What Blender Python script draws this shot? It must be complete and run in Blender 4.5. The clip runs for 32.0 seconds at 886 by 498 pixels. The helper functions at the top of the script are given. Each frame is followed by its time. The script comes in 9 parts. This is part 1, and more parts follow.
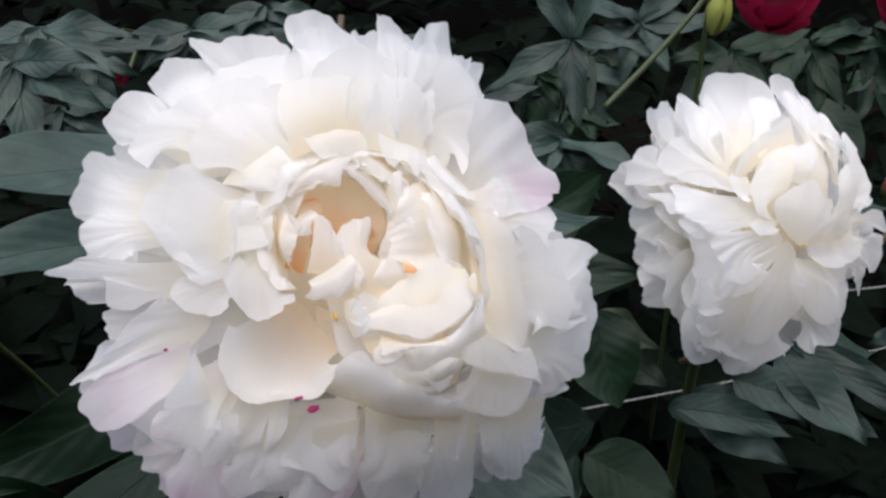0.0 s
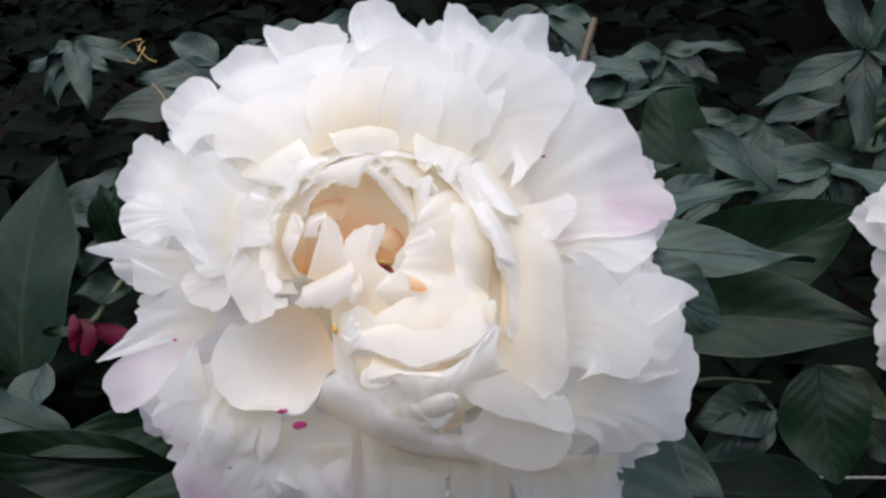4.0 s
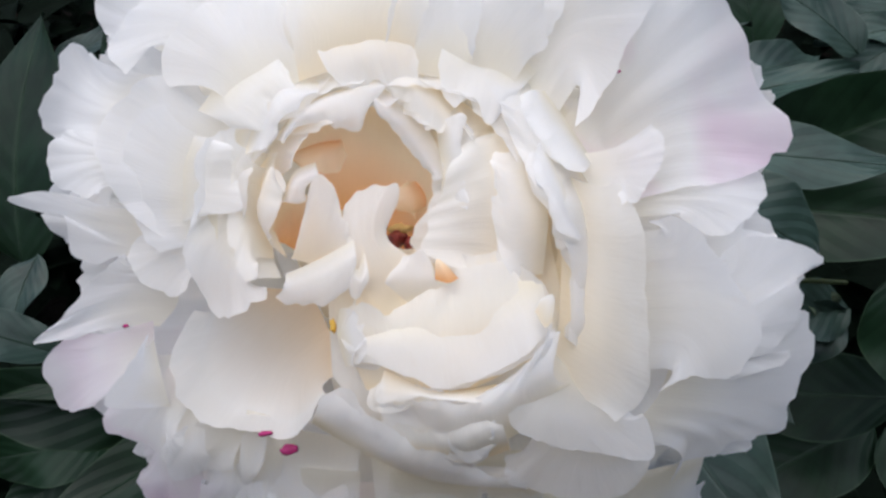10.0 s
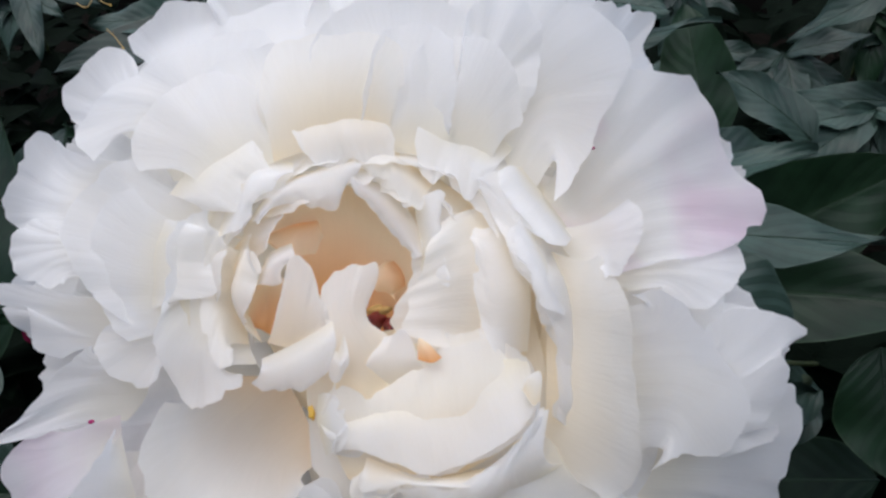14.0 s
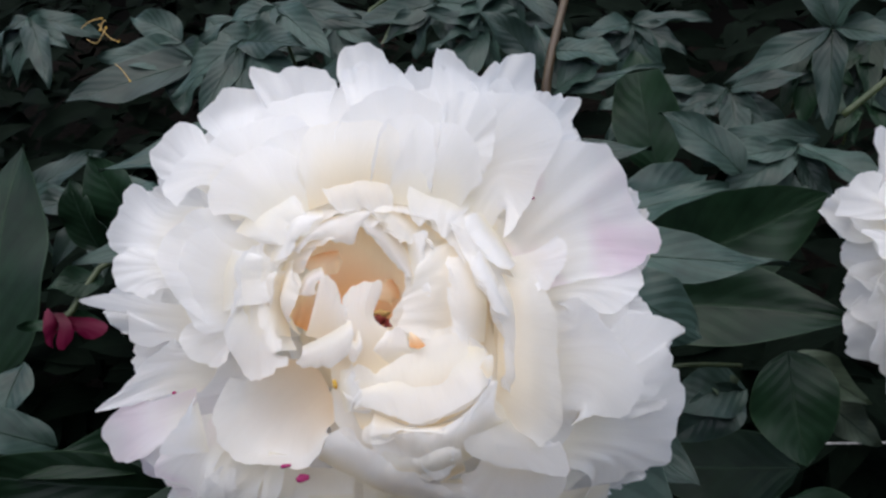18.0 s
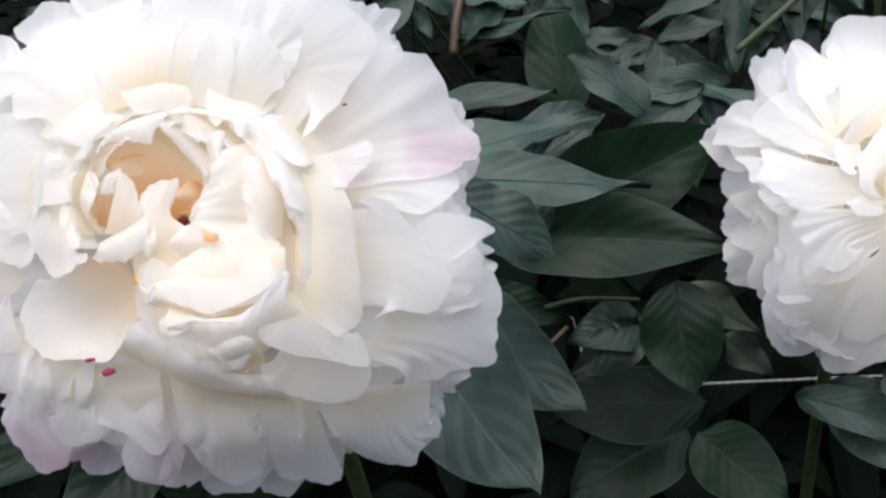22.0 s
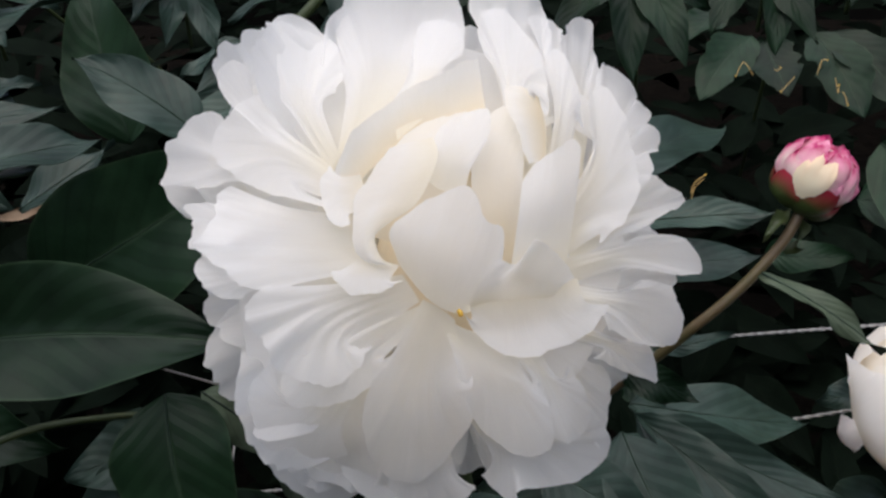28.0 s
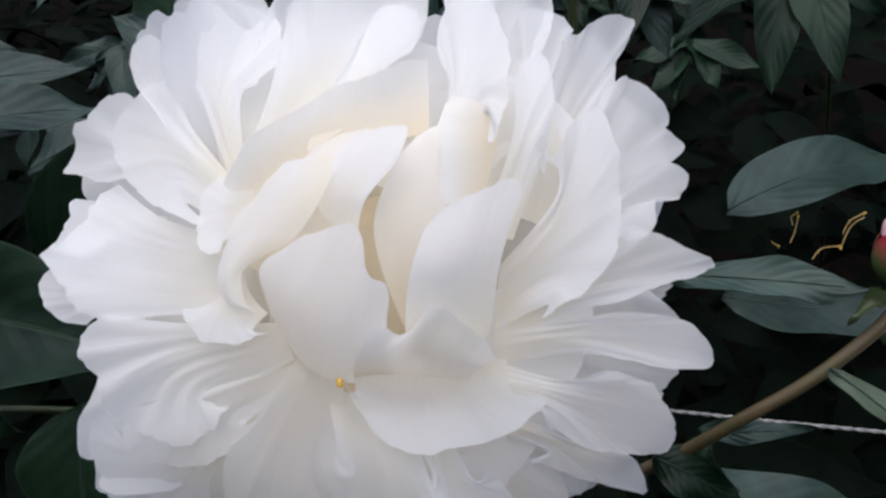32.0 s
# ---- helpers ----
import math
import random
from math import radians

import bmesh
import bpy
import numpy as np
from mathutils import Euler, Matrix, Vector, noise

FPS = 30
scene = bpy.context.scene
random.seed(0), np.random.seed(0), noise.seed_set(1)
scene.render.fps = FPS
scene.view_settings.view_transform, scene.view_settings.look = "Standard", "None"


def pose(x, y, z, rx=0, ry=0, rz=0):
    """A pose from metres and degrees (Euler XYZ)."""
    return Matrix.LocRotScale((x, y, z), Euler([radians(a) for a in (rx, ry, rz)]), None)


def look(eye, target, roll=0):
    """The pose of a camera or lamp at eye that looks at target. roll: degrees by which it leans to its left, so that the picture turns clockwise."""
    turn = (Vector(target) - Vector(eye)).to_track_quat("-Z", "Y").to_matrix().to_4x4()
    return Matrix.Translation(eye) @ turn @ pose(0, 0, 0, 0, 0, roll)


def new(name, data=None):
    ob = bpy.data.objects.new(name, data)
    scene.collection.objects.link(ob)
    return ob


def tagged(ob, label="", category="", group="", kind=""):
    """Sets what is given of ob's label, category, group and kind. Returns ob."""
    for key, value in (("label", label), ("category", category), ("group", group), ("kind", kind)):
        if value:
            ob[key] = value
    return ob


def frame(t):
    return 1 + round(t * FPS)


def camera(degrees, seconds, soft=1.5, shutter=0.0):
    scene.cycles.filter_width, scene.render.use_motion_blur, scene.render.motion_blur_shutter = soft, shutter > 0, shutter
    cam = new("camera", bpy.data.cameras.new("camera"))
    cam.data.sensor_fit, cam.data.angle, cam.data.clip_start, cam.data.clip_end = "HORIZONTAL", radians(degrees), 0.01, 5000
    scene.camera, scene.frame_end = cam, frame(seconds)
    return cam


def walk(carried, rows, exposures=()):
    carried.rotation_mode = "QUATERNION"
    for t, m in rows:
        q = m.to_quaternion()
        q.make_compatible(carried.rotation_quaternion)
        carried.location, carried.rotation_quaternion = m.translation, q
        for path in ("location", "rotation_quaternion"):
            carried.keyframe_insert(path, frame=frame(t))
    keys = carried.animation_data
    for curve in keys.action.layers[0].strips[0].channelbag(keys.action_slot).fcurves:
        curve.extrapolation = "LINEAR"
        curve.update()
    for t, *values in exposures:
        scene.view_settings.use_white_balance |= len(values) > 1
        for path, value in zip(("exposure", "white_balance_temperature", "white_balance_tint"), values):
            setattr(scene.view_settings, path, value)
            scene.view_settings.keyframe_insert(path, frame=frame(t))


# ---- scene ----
cam = camera(50.5, 32.0, soft=2.6)
PATH = [
    (0, (0.007, 0.0, 0.902), (-0.022, 1.816, 0.065), -0.1),
    (0.5, (0.011, 0.007, 0.899), (-0.111, 1.818, 0.059), -0.1),
    (1, (0.018, 0.013, 0.895), (-0.206, 1.818, 0.064), -1.0),
    (1.5, (0.024, 0.021, 0.89), (-0.289, 1.807, 0.046), -1.6),
    (2, (0.035, 0.023, 0.89), (-0.385, 1.793, 0.06), -2.3),
    (2.5, (0.042, 0.027, 0.889), (-0.47, 1.784, 0.083), -2.5),
    (4.5, (0.091, 0.05, 0.888), (-0.698, 1.696, 0.071), -3.4),
    (5, (0.094, 0.054, 0.885), (-0.735, 1.645, 0.001), -3.5),
    (5.5, (0.093, 0.057, 0.889), (-0.769, 1.607, -0.037), -3.8),
    (6, (0.089, 0.066, 0.891), (-0.759, 1.596, -0.078), -3.8),
    (6.5, (0.088, 0.073, 0.894), (-0.743, 1.601, -0.094), -3.6),
    (7, (0.081, 0.081, 0.894), (-0.745, 1.593, -0.121), -3.7),
    (7.5, (0.076, 0.087, 0.893), (-0.728, 1.6, -0.139), -3.6),
    (8, (0.07, 0.091, 0.895), (-0.709, 1.613, -0.143), -2.8),
    (8.5, (0.066, 0.097, 0.894), (-0.687, 1.623, -0.156), -2.4),
    (9, (0.06, 0.097, 0.897), (-0.679, 1.606, -0.187), -1.8),
    (9.5, (0.058, 0.102, 0.89), (-0.707, 1.587, -0.209), -4.1),
    (10, (0.053, 0.109, 0.884), (-0.691, 1.6, -0.221), -4.8),
    (10.5, (0.047, 0.111, 0.881), (-0.69, 1.62, -0.206), -4.5),
    (11, (0.044, 0.115, 0.879), (-0.681, 1.632, -0.204), -4.4),
    (11.5, (0.047, 0.116, 0.875), (-0.685, 1.655, -0.173), -4.5),
    (12, (0.048, 0.116, 0.872), (-0.681, 1.675, -0.146), -4.2),
    (12.5, (0.048, 0.114, 0.871), (-0.677, 1.696, -0.114), -4.1),
    (13, (0.049, 0.114, 0.87), (-0.671, 1.712, -0.093), -4.3),
    (13.5, (0.048, 0.112, 0.876), (-0.648, 1.722, -0.085), -4.5),
    (14, (0.049, 0.109, 0.879), (-0.649, 1.736, -0.05), -4.7),
    (14.5, (0.05, 0.102, 0.884), (-0.64, 1.744, -0.026), -4.5),
    (16.5, (0.063, 0.075, 0.901), (-0.583, 1.741, 0.002), -3.2),
    (17, (0.067, 0.068, 0.904), (-0.572, 1.739, 0.01), -3.2),
    (17.5, (0.071, 0.059, 0.911), (-0.572, 1.724, 0.008), -3.3),
    (18, (0.072, 0.05, 0.915), (-0.578, 1.71, 0.006), -3.6),
    (18.5, (0.075, 0.043, 0.919), (-0.579, 1.695, 0.001), -4.1),
    (19, (0.08, 0.037, 0.919), (-0.575, 1.684, -0.008), -4.2),
    (19.5, (0.088, 0.032, 0.92), (-0.566, 1.671, -0.021), -4.2),
    (20, (0.094, 0.03, 0.916), (-0.562, 1.67, -0.021), -4.6),
    (20.5, (0.1, 0.03, 0.914), (-0.554, 1.671, -0.024), -4.4),
    (21, (0.106, 0.031, 0.911), (-0.544, 1.674, -0.026), -4.5),
    (21.5, (0.114, 0.038, 0.907), (-0.527, 1.683, -0.033), -4.4),
    (22, (0.122, 0.05, 0.898), (-0.492, 1.695, -0.059), -4.2),
    (22.5, (0.128, 0.059, 0.894), (-0.434, 1.715, -0.077), -3.6),
    (23, (0.135, 0.065, 0.891), (-0.372, 1.739, -0.077), -2.9),
    (23.5, (0.14, 0.071, 0.885), (-0.327, 1.762, -0.074), -2.4),
    (24, (0.146, 0.081, 0.876), (-0.251, 1.793, -0.078), -1.5),
    (24.5, (0.156, 0.089, 0.879), (-0.171, 1.821, -0.066), 1.1),
    (25, (0.173, 0.114, 0.878), (-0.09, 1.823, -0.127), 4.0),
    (25.5, (0.195, 0.137, 0.875), (-0.046, 1.851, -0.126), 2.5),
    (26, (0.204, 0.159, 0.873), (-0.018, 1.871, -0.136), 0.9),
    (26.5, (0.213, 0.178, 0.866), (-0.031, 1.898, -0.126), -1.2),
    (28.5, (0.236, 0.261, 0.822), (-0.075, 2.0, -0.116), -3.2),
    (29, (0.245, 0.267, 0.821), (-0.096, 1.988, -0.139), -3.1),
    (29.5, (0.251, 0.282, 0.815), (-0.12, 2.004, -0.132), -3.6),
    (30, (0.253, 0.288, 0.813), (-0.154, 2.023, -0.096), -1.0),
    (30.5, (0.264, 0.301, 0.806), (-0.18, 2.01, -0.134), -0.3),
    (31, (0.271, 0.31, 0.804), (-0.247, 1.973, -0.179), -0.7),
    (31.5, (0.284, 0.322, 0.812), (-0.378, 1.91, -0.208), -2.5),
    (32, (0.284, 0.326, 0.813), (-0.439, 1.919, -0.156), -2.5),
]

EXPOSURES = [(0, 0.75, 6250, 14), (6, 0.7, 6150, 14), (9, 0.65, 6050, 13), (13, 0.48, 5980, 12.5), (17, 0.6, 6050, 13), (21, 0.81, 6200, 13.5), (23, 1.14, 6300, 13), (24.5, 1.27, 6400, 13), (25.2, 1.0, 6600, 13), (26, 0.5, 6650, 13.5), (29, 0.6, 6250, 13), (30, 0.54, 6150, 13.5), (31, 0.61, 6050, 14), (32, 0.58, 6000, 14)]
walk(cam, [(t, look(eye, target, roll)) for t, eye, target, roll in PATH], EXPOSURES)
SKY, SUN = 0.075, 2.0
scene.cycles.max_bounces, scene.cycles.diffuse_bounces = 16, 12

# ---- world, light, exposure ----
world = bpy.data.worlds.new("overcast_sky")
scene.world = world
world.use_nodes = True
wn = world.node_tree
sky = wn.nodes.new("ShaderNodeTexSky")
sky.sky_type = "NISHITA"
sky.sun_disc = False
sky.sun_elevation = radians(80)
sky.sun_rotation = radians(200)
sky.air_density, sky.dust_density, sky.ozone_density = 1.0, 4.0, 1.0
wn.links.new(sky.outputs[0], wn.nodes["Background"].inputs[0])
wn.nodes["Background"].inputs[1].default_value = SKY
sun = new("sun", bpy.data.lights.new("sun", "SUN"))
sun.data.energy, sun.data.angle, sun.data.color = SUN, radians(110), (1.0, 0.99, 0.975)
sun.matrix_world = look((0, 0, 5), (0.05, 0.12, 4))

# ---- materials ----


def material(name):
    m = bpy.data.materials.new(name)
    m.use_nodes = True
    nt = m.node_tree
    return m, nt, nt.nodes["Principled BSDF"], nt.nodes["Material Output"]


def node(nt, kind, **values):
    n = nt.nodes.new("ShaderNode" + kind)
    for key, value in values.items():
        if key == "operation":
            n.operation = value
        elif key == "blend_type":
            n.blend_type = value
        else:
            n.inputs[key.replace("_", " ")].default_value = value
    return n


def ramp(nt, source, stops):
    n = nt.nodes.new("ShaderNodeValToRGB")
    els = n.color_ramp.elements
    while len(els) < len(stops):
        els.new(0.5)
    for e, (p, c) in zip(els, stops):
        e.position, e.color = p, (*c, 1)
    nt.links.new(source, n.inputs[0])
    return n


def petal_material(name, outer, inner, start, end, blush=None, clear=0.66, spots=38.0):
    """Petal tissue: colour runs from the claw to the rim, fine veins along it, and light shines through."""
    m, nt, bsdf, out = material(name)
    uv = nt.nodes.new("ShaderNodeUVMap")
    uv.uv_map = "along"
    split = nt.nodes.new("ShaderNodeSeparateXYZ")
    nt.links.new(uv.outputs[0], split.inputs[0])
    cloud = node(nt, "TexNoise", Scale=55.0, Detail=3.0)
    tex = nt.nodes.new("ShaderNodeTexCoord")
    nt.links.new(tex.outputs["Object"], cloud.inputs["Vector"])
    shift = node(nt, "Math", operation="MULTIPLY_ADD")
    shift.inputs[1].default_value, shift.inputs[2].default_value = 0.35, -0.17
    nt.links.new(cloud.outputs[0], shift.inputs[0])
    add = node(nt, "Math", operation="ADD")
    nt.links.new(split.outputs[0], add.inputs[0])
    nt.links.new(shift.outputs[0], add.inputs[1])
    mid = tuple((a + b) / 2 for a, b in zip(outer, inner))
    col = ramp(nt, add.outputs[0], [(start, inner), ((start + end) / 2, mid), (end, outer)])
    last = col.outputs[0]
    if blush:
        patch = node(nt, "TexNoise", Scale=spots, Detail=2.0)
        nt.links.new(tex.outputs["Object"], patch.inputs["Vector"])
        amount = ramp(nt, patch.outputs[0], [(0.42, (0, 0, 0)), (0.7, (1, 1, 1))])
        mix = nt.nodes.new("ShaderNodeMixRGB")
        nt.links.new(amount.outputs[0], mix.inputs[0])
        nt.links.new(last, mix.inputs[1])
        mix.inputs[2].default_value = (*blush, 1)
        last = mix.outputs[0]
    stretch = node(nt, "Mapping", Scale=(2.2, 26.0, 1.0))
    nt.links.new(uv.outputs[0], stretch.inputs[0])
    vein = node(nt, "TexNoise", Scale=1.6, Detail=4.0, Roughness=0.6)
    nt.links.new(stretch.outputs[0], vein.inputs["Vector"])
    tint = ramp(nt, vein.outputs[0], [(0.3, (0.98, 0.98, 0.975)), (0.65, (1, 1, 1))])
    veined = nt.nodes.new("ShaderNodeMixRGB")
    veined.blend_type = "MULTIPLY"
    veined.inputs[0].default_value = 1.0
    nt.links.new(last, veined.inputs[1])
    nt.links.new(tint.outputs[0], veined.inputs[2])
    bump = node(nt, "Bump", Strength=0.14, Distance=0.0008)
    nt.links.new(vein.outputs[0], bump.inputs["Height"])
    nt.links.new(bump.outputs[0], bsdf.inputs["Normal"])
    nt.links.new(veined.outputs[0], bsdf.inputs["Base Color"])
    bsdf.inputs["Roughness"].default_value = 0.55
    bsdf.inputs["Specular IOR Level"].default_value = 0.25
    thin = nt.nodes.new("ShaderNodeBsdfTranslucent")
    nt.links.new(veined.outputs[0], thin.inputs[0])
    nt.links.new(bump.outputs[0], thin.inputs["Normal"])
    both = nt.nodes.new("ShaderNodeMixShader")
    both.inputs[0].default_value = clear
    nt.links.new(bsdf.outputs[0], both.inputs[1])
    nt.links.new(thin.outputs[0], both.inputs[2])
    nt.links.new(both.outputs[0], out.inputs[0])
    return m


def leaf_material(name, colour, vein_colour, rough, bumpy=0.16, gloss=0.35):
    """Leaf blade: a pale midrib and side veins, mottling, a waxy sheen."""
    m, nt, bsdf, out = material(name)
    uv = nt.nodes.new("ShaderNodeUVMap")
    uv.uv_map = "along"
    split = nt.nodes.new("ShaderNodeSeparateXYZ")
    nt.links.new(uv.outputs[0], split.inputs[0])
    off = node(nt, "Math", operation="SUBTRACT")
    off.inputs[1].default_value = 0.5
    nt.links.new(split.outputs[1], off.inputs[0])
    side = node(nt, "Math", operation="ABSOLUTE")
    nt.links.new(off.outputs[0], side.inputs[0])
    rib = ramp(nt, side.outputs[0], [(0.0, (1, 1, 1)), (0.012, (0.8, 0.8, 0.8)), (0.03, (0, 0, 0))])
    slant = node(nt, "Math", operation="MULTIPLY_ADD")
    slant.inputs[1].default_value = -0.62
    nt.links.new(side.outputs[0], slant.inputs[0])
    nt.links.new(split.outputs[0], slant.inputs[2])
    info = nt.nodes.new("ShaderNodeObjectInfo")
    tex = nt.nodes.new("ShaderNodeTexCoord")
    wob = node(nt, "TexNoise", Scale=30.0, Detail=2.0)
    nt.links.new(tex.outputs["Object"], wob.inputs["Vector"])
    wobble = node(nt, "Math", operation="MULTIPLY_ADD")
    wobble.inputs[1].default_value = 0.09
    nt.links.new(wob.outputs[0], wobble.inputs[0])
    nt.links.new(slant.outputs[0], wobble.inputs[2])
    times = node(nt, "Math", operation="MULTIPLY")
    times.inputs[1].default_value = 8.0
    nt.links.new(wobble.outputs[0], times.inputs[0])
    frac = node(nt, "Math", operation="PINGPONG")
    frac.inputs[1].default_value = 0.5
    nt.links.new(times.outputs[0], frac.inputs[0])
    vein = ramp(nt, frac.outputs[0], [(0.0, (1, 1, 1)), (0.05, (0.55, 0.55, 0.55)), (0.14, (0, 0, 0))])
    lines = node(nt, "Math", operation="MAXIMUM")
    nt.links.new(rib.outputs[0], lines.inputs[0])
    weak = node(nt, "Math", operation="MULTIPLY")
    weak.inputs[1].default_value = 0.07
    nt.links.new(vein.outputs[0], weak.inputs[0])
    nt.links.new(weak.outputs[0], lines.inputs[1])
    rim = ramp(nt, side.outputs[0], [(0.475, (0, 0, 0)), (0.492, (1, 1, 1))])
    edged = node(nt, "Math", operation="MAXIMUM")
    nt.links.new(lines.outputs[0], edged.inputs[0])
    nt.links.new(rim.outputs[0], edged.inputs[1])
    lines = edged
    mottle = node(nt, "TexNoise", Scale=45.0, Detail=5.0, Roughness=0.65)
    nt.links.new(tex.outputs["Object"], mottle.inputs["Vector"])
    dark = tuple(c * 0.6 for c in colour)
    light = tuple(c * 1.35 for c in colour)
    base = ramp(nt, mottle.outputs[0], [(0.3, dark), (0.7, light)])
    hue = nt.nodes.new("ShaderNodeHueSaturation")
    spread = node(nt, "Math", operation="MULTIPLY_ADD")
    spread.inputs[1].default_value, spread.inputs[2].default_value = 0.7, 0.65
    nt.links.new(info.outputs["Random"], spread.inputs[0])
    nt.links.new(spread.outputs[0], hue.inputs["Value"])
    sunk = nt.nodes.new("ShaderNodeMixRGB")
    sunk.blend_type = "MULTIPLY"
    sunk.inputs[2].default_value = (0.74, 0.75, 0.75, 1)
    nt.links.new(vein.outputs[0], sunk.inputs[0])
    nt.links.new(base.outputs[0], sunk.inputs[1])
    nt.links.new(sunk.outputs[0], hue.inputs["Color"])
    mix = nt.nodes.new("ShaderNodeMixRGB")
    mix.inputs[2].default_value = (*vein_colour, 1)
    half = node(nt, "Math", operation="MULTIPLY")
    half.inputs[1].default_value = 0.6
    nt.links.new(lines.outputs[0], half.inputs[0])
    nt.links.new(half.outputs[0], mix.inputs[0])
    nt.links.new(hue.outputs[0], mix.inputs[1])
    nt.links.new(mix.outputs[0], bsdf.inputs["Base Color"])
    soft = ramp(nt, frac.outputs[0], [(0.0, (0, 0, 0)), (0.5, (1, 1, 1))])
    height = node(nt, "Math", operation="MULTIPLY_ADD")
    height.inputs[1].default_value = 0.5
    nt.links.new(mottle.outputs[0], height.inputs[0])
    nt.links.new(soft.outputs[0], height.inputs[2])
    dip = node(nt, "Math", operation="SUBTRACT")
    nt.links.new(height.outputs[0], dip.inputs[0])
    nt.links.new(rib.outputs[0], dip.inputs[1])
    bump = node(nt, "Bump", Strength=bumpy, Distance=0.0007)
    nt.links.new(dip.outputs[0], bump.inputs["Height"])
    nt.links.new(bump.outputs[0], bsdf.inputs["Normal"])
    bsdf.inputs["Roughness"].default_value = rough
    bsdf.inputs["Specular IOR Level"].default_value = gloss
    return m


def plain_material(name, a, b, scale, rough, bumpy=0.2, distance=0.001, gloss=0.5):
    m, nt, bsdf, out = material(name)
    tex = nt.nodes.new("ShaderNodeTexCoord")
    grain = node(nt, "TexNoise", Scale=scale, Detail=5.0, Roughness=0.6)
    nt.links.new(tex.outputs["Object"], grain.inputs["Vector"])
    col = ramp(nt, grain.outputs[0], [(0.3, a), (0.7, b)])
    nt.links.new(col.outputs[0], bsdf.inputs["Base Color"])
    bump = node(nt, "Bump", Strength=bumpy, Distance=distance)
    nt.links.new(grain.outputs[0], bump.inputs["Height"])
    nt.links.new(bump.outputs[0], bsdf.inputs["Normal"])
    bsdf.inputs["Roughness"].default_value = rough
    bsdf.inputs["Specular IOR Level"].default_value = gloss
    return m


WHITE = (0.985, 0.98, 0.968)
M_PETAL = petal_material("petal_white", WHITE, (0.965, 0.93, 0.83), 0.1, 0.6)
M_CREAM = petal_material("petal_cream", (0.97, 0.95, 0.9), (0.955, 0.86, 0.68), 0.1, 0.8, clear=0.58)
# tan towards the foot paints the shade inside the hollow petal
M_SCOOP_SHADE = petal_material("petal_scoop_shade", (0.97, 0.95, 0.9), (0.9, 0.72, 0.5), 0.0, 0.75, clear=0.5)
M_PEACH = petal_material("petal_peach", (0.985, 0.82, 0.6), (0.97, 0.5, 0.2), 0.0, 0.75, clear=0.6)
M_BUD_CREAM = petal_material("bud_petal_cream", (0.9, 0.72, 0.5), (0.9, 0.84, 0.62), 0.4, 1.0, clear=0.3)
M_BLUSH = petal_material("petal_blush", WHITE, (0.955, 0.925, 0.85), 0.1, 0.6, blush=(0.9, 0.76, 0.84))
M_CRIMSON = petal_material("petal_crimson", (0.26, 0.007, 0.04), (0.18, 0.006, 0.025), 0.1, 0.8, clear=0.2)
M_PINK = petal_material("petal_pink", (0.5, 0.02, 0.14), (0.92, 0.7, 0.66), 0.5, 0.95, blush=(0.85, 0.36, 0.5), clear=0.2, spots=150.0)
M_MAGENTA = petal_material("petal_magenta", (0.11, 0.0015, 0.024), (0.05, 0.001, 0.008), 0.1, 0.8, clear=0.2)
M_POD = petal_material("sepal_pale_green", (0.36, 0.38, 0.09), (0.2, 0.25, 0.06), 0.1, 0.8, clear=0.3)
M_DRY_PETAL = plain_material("withered_petal", (0.18, 0.12, 0.07), (0.34, 0.25, 0.17), 120, 0.8)
M_CARPEL = plain_material("carpel_red", (0.12, 0.008, 0.01), (0.22, 0.03, 0.02), 200, 0.5)
M_STREAK = plain_material("magenta_streak", (0.28, 0.006, 0.075), (0.45, 0.03, 0.17), 900, 0.6)
M_YELLOW = plain_material("stamen_yellow", (0.75, 0.42, 0.03), (0.85, 0.55, 0.1), 400, 0.6)
M_DRY = plain_material("dried_stamen", (0.45, 0.25, 0.05), (0.7, 0.5, 0.2), 300, 0.7)
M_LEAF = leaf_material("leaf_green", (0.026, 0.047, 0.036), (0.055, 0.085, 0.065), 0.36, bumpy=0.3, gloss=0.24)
# deep green leaves, and a darkened copy for leaves that stand in shade
M_LEAF_DEEP_SHADED = leaf_material("leaf_deep_green_shaded", (0.009, 0.024, 0.011), (0.028, 0.052, 0.026), 0.4, bumpy=0.3, gloss=0.17)
M_LEAF_BRIGHT = leaf_material("leaf_underside", (0.06, 0.085, 0.05), (0.025, 0.045, 0.02), 0.6)
# filler leaves: the deep shade of the bush is put into this near-black green
M_LEAF_FILL_SHADE = leaf_material("leaf_fill_shade", (0.003, 0.0065, 0.0035), (0.005, 0.009, 0.005), 0.75, gloss=0.03)
M_RIB = plain_material("leaf_midrib", (0.010, 0.024, 0.015), (0.018, 0.035, 0.022), 200, 0.5, gloss=0.2)
M_STEM = plain_material("stem_green", (0.028, 0.045, 0.012), (0.05, 0.065, 0.02), 120, 0.5)
M_STEM_RED = plain_material("stem_reddish", (0.05, 0.028, 0.012), (0.07, 0.05, 0.02), 120, 0.5)
M_STEM_OLIVE = plain_material("stem_olive", (0.07, 0.065, 0.02), (0.11, 0.07, 0.035), 60, 0.5)
M_SEPAL = petal_material("sepal_green_red", (0.24, 0.008, 0.025), (0.045, 0.07, 0.018), 0.55, 0.95, clear=0.05)
M_STRING = plain_material("twine_white", (0.2, 0.195, 0.185), (0.45, 0.44, 0.42), 700, 0.9, 0.8)
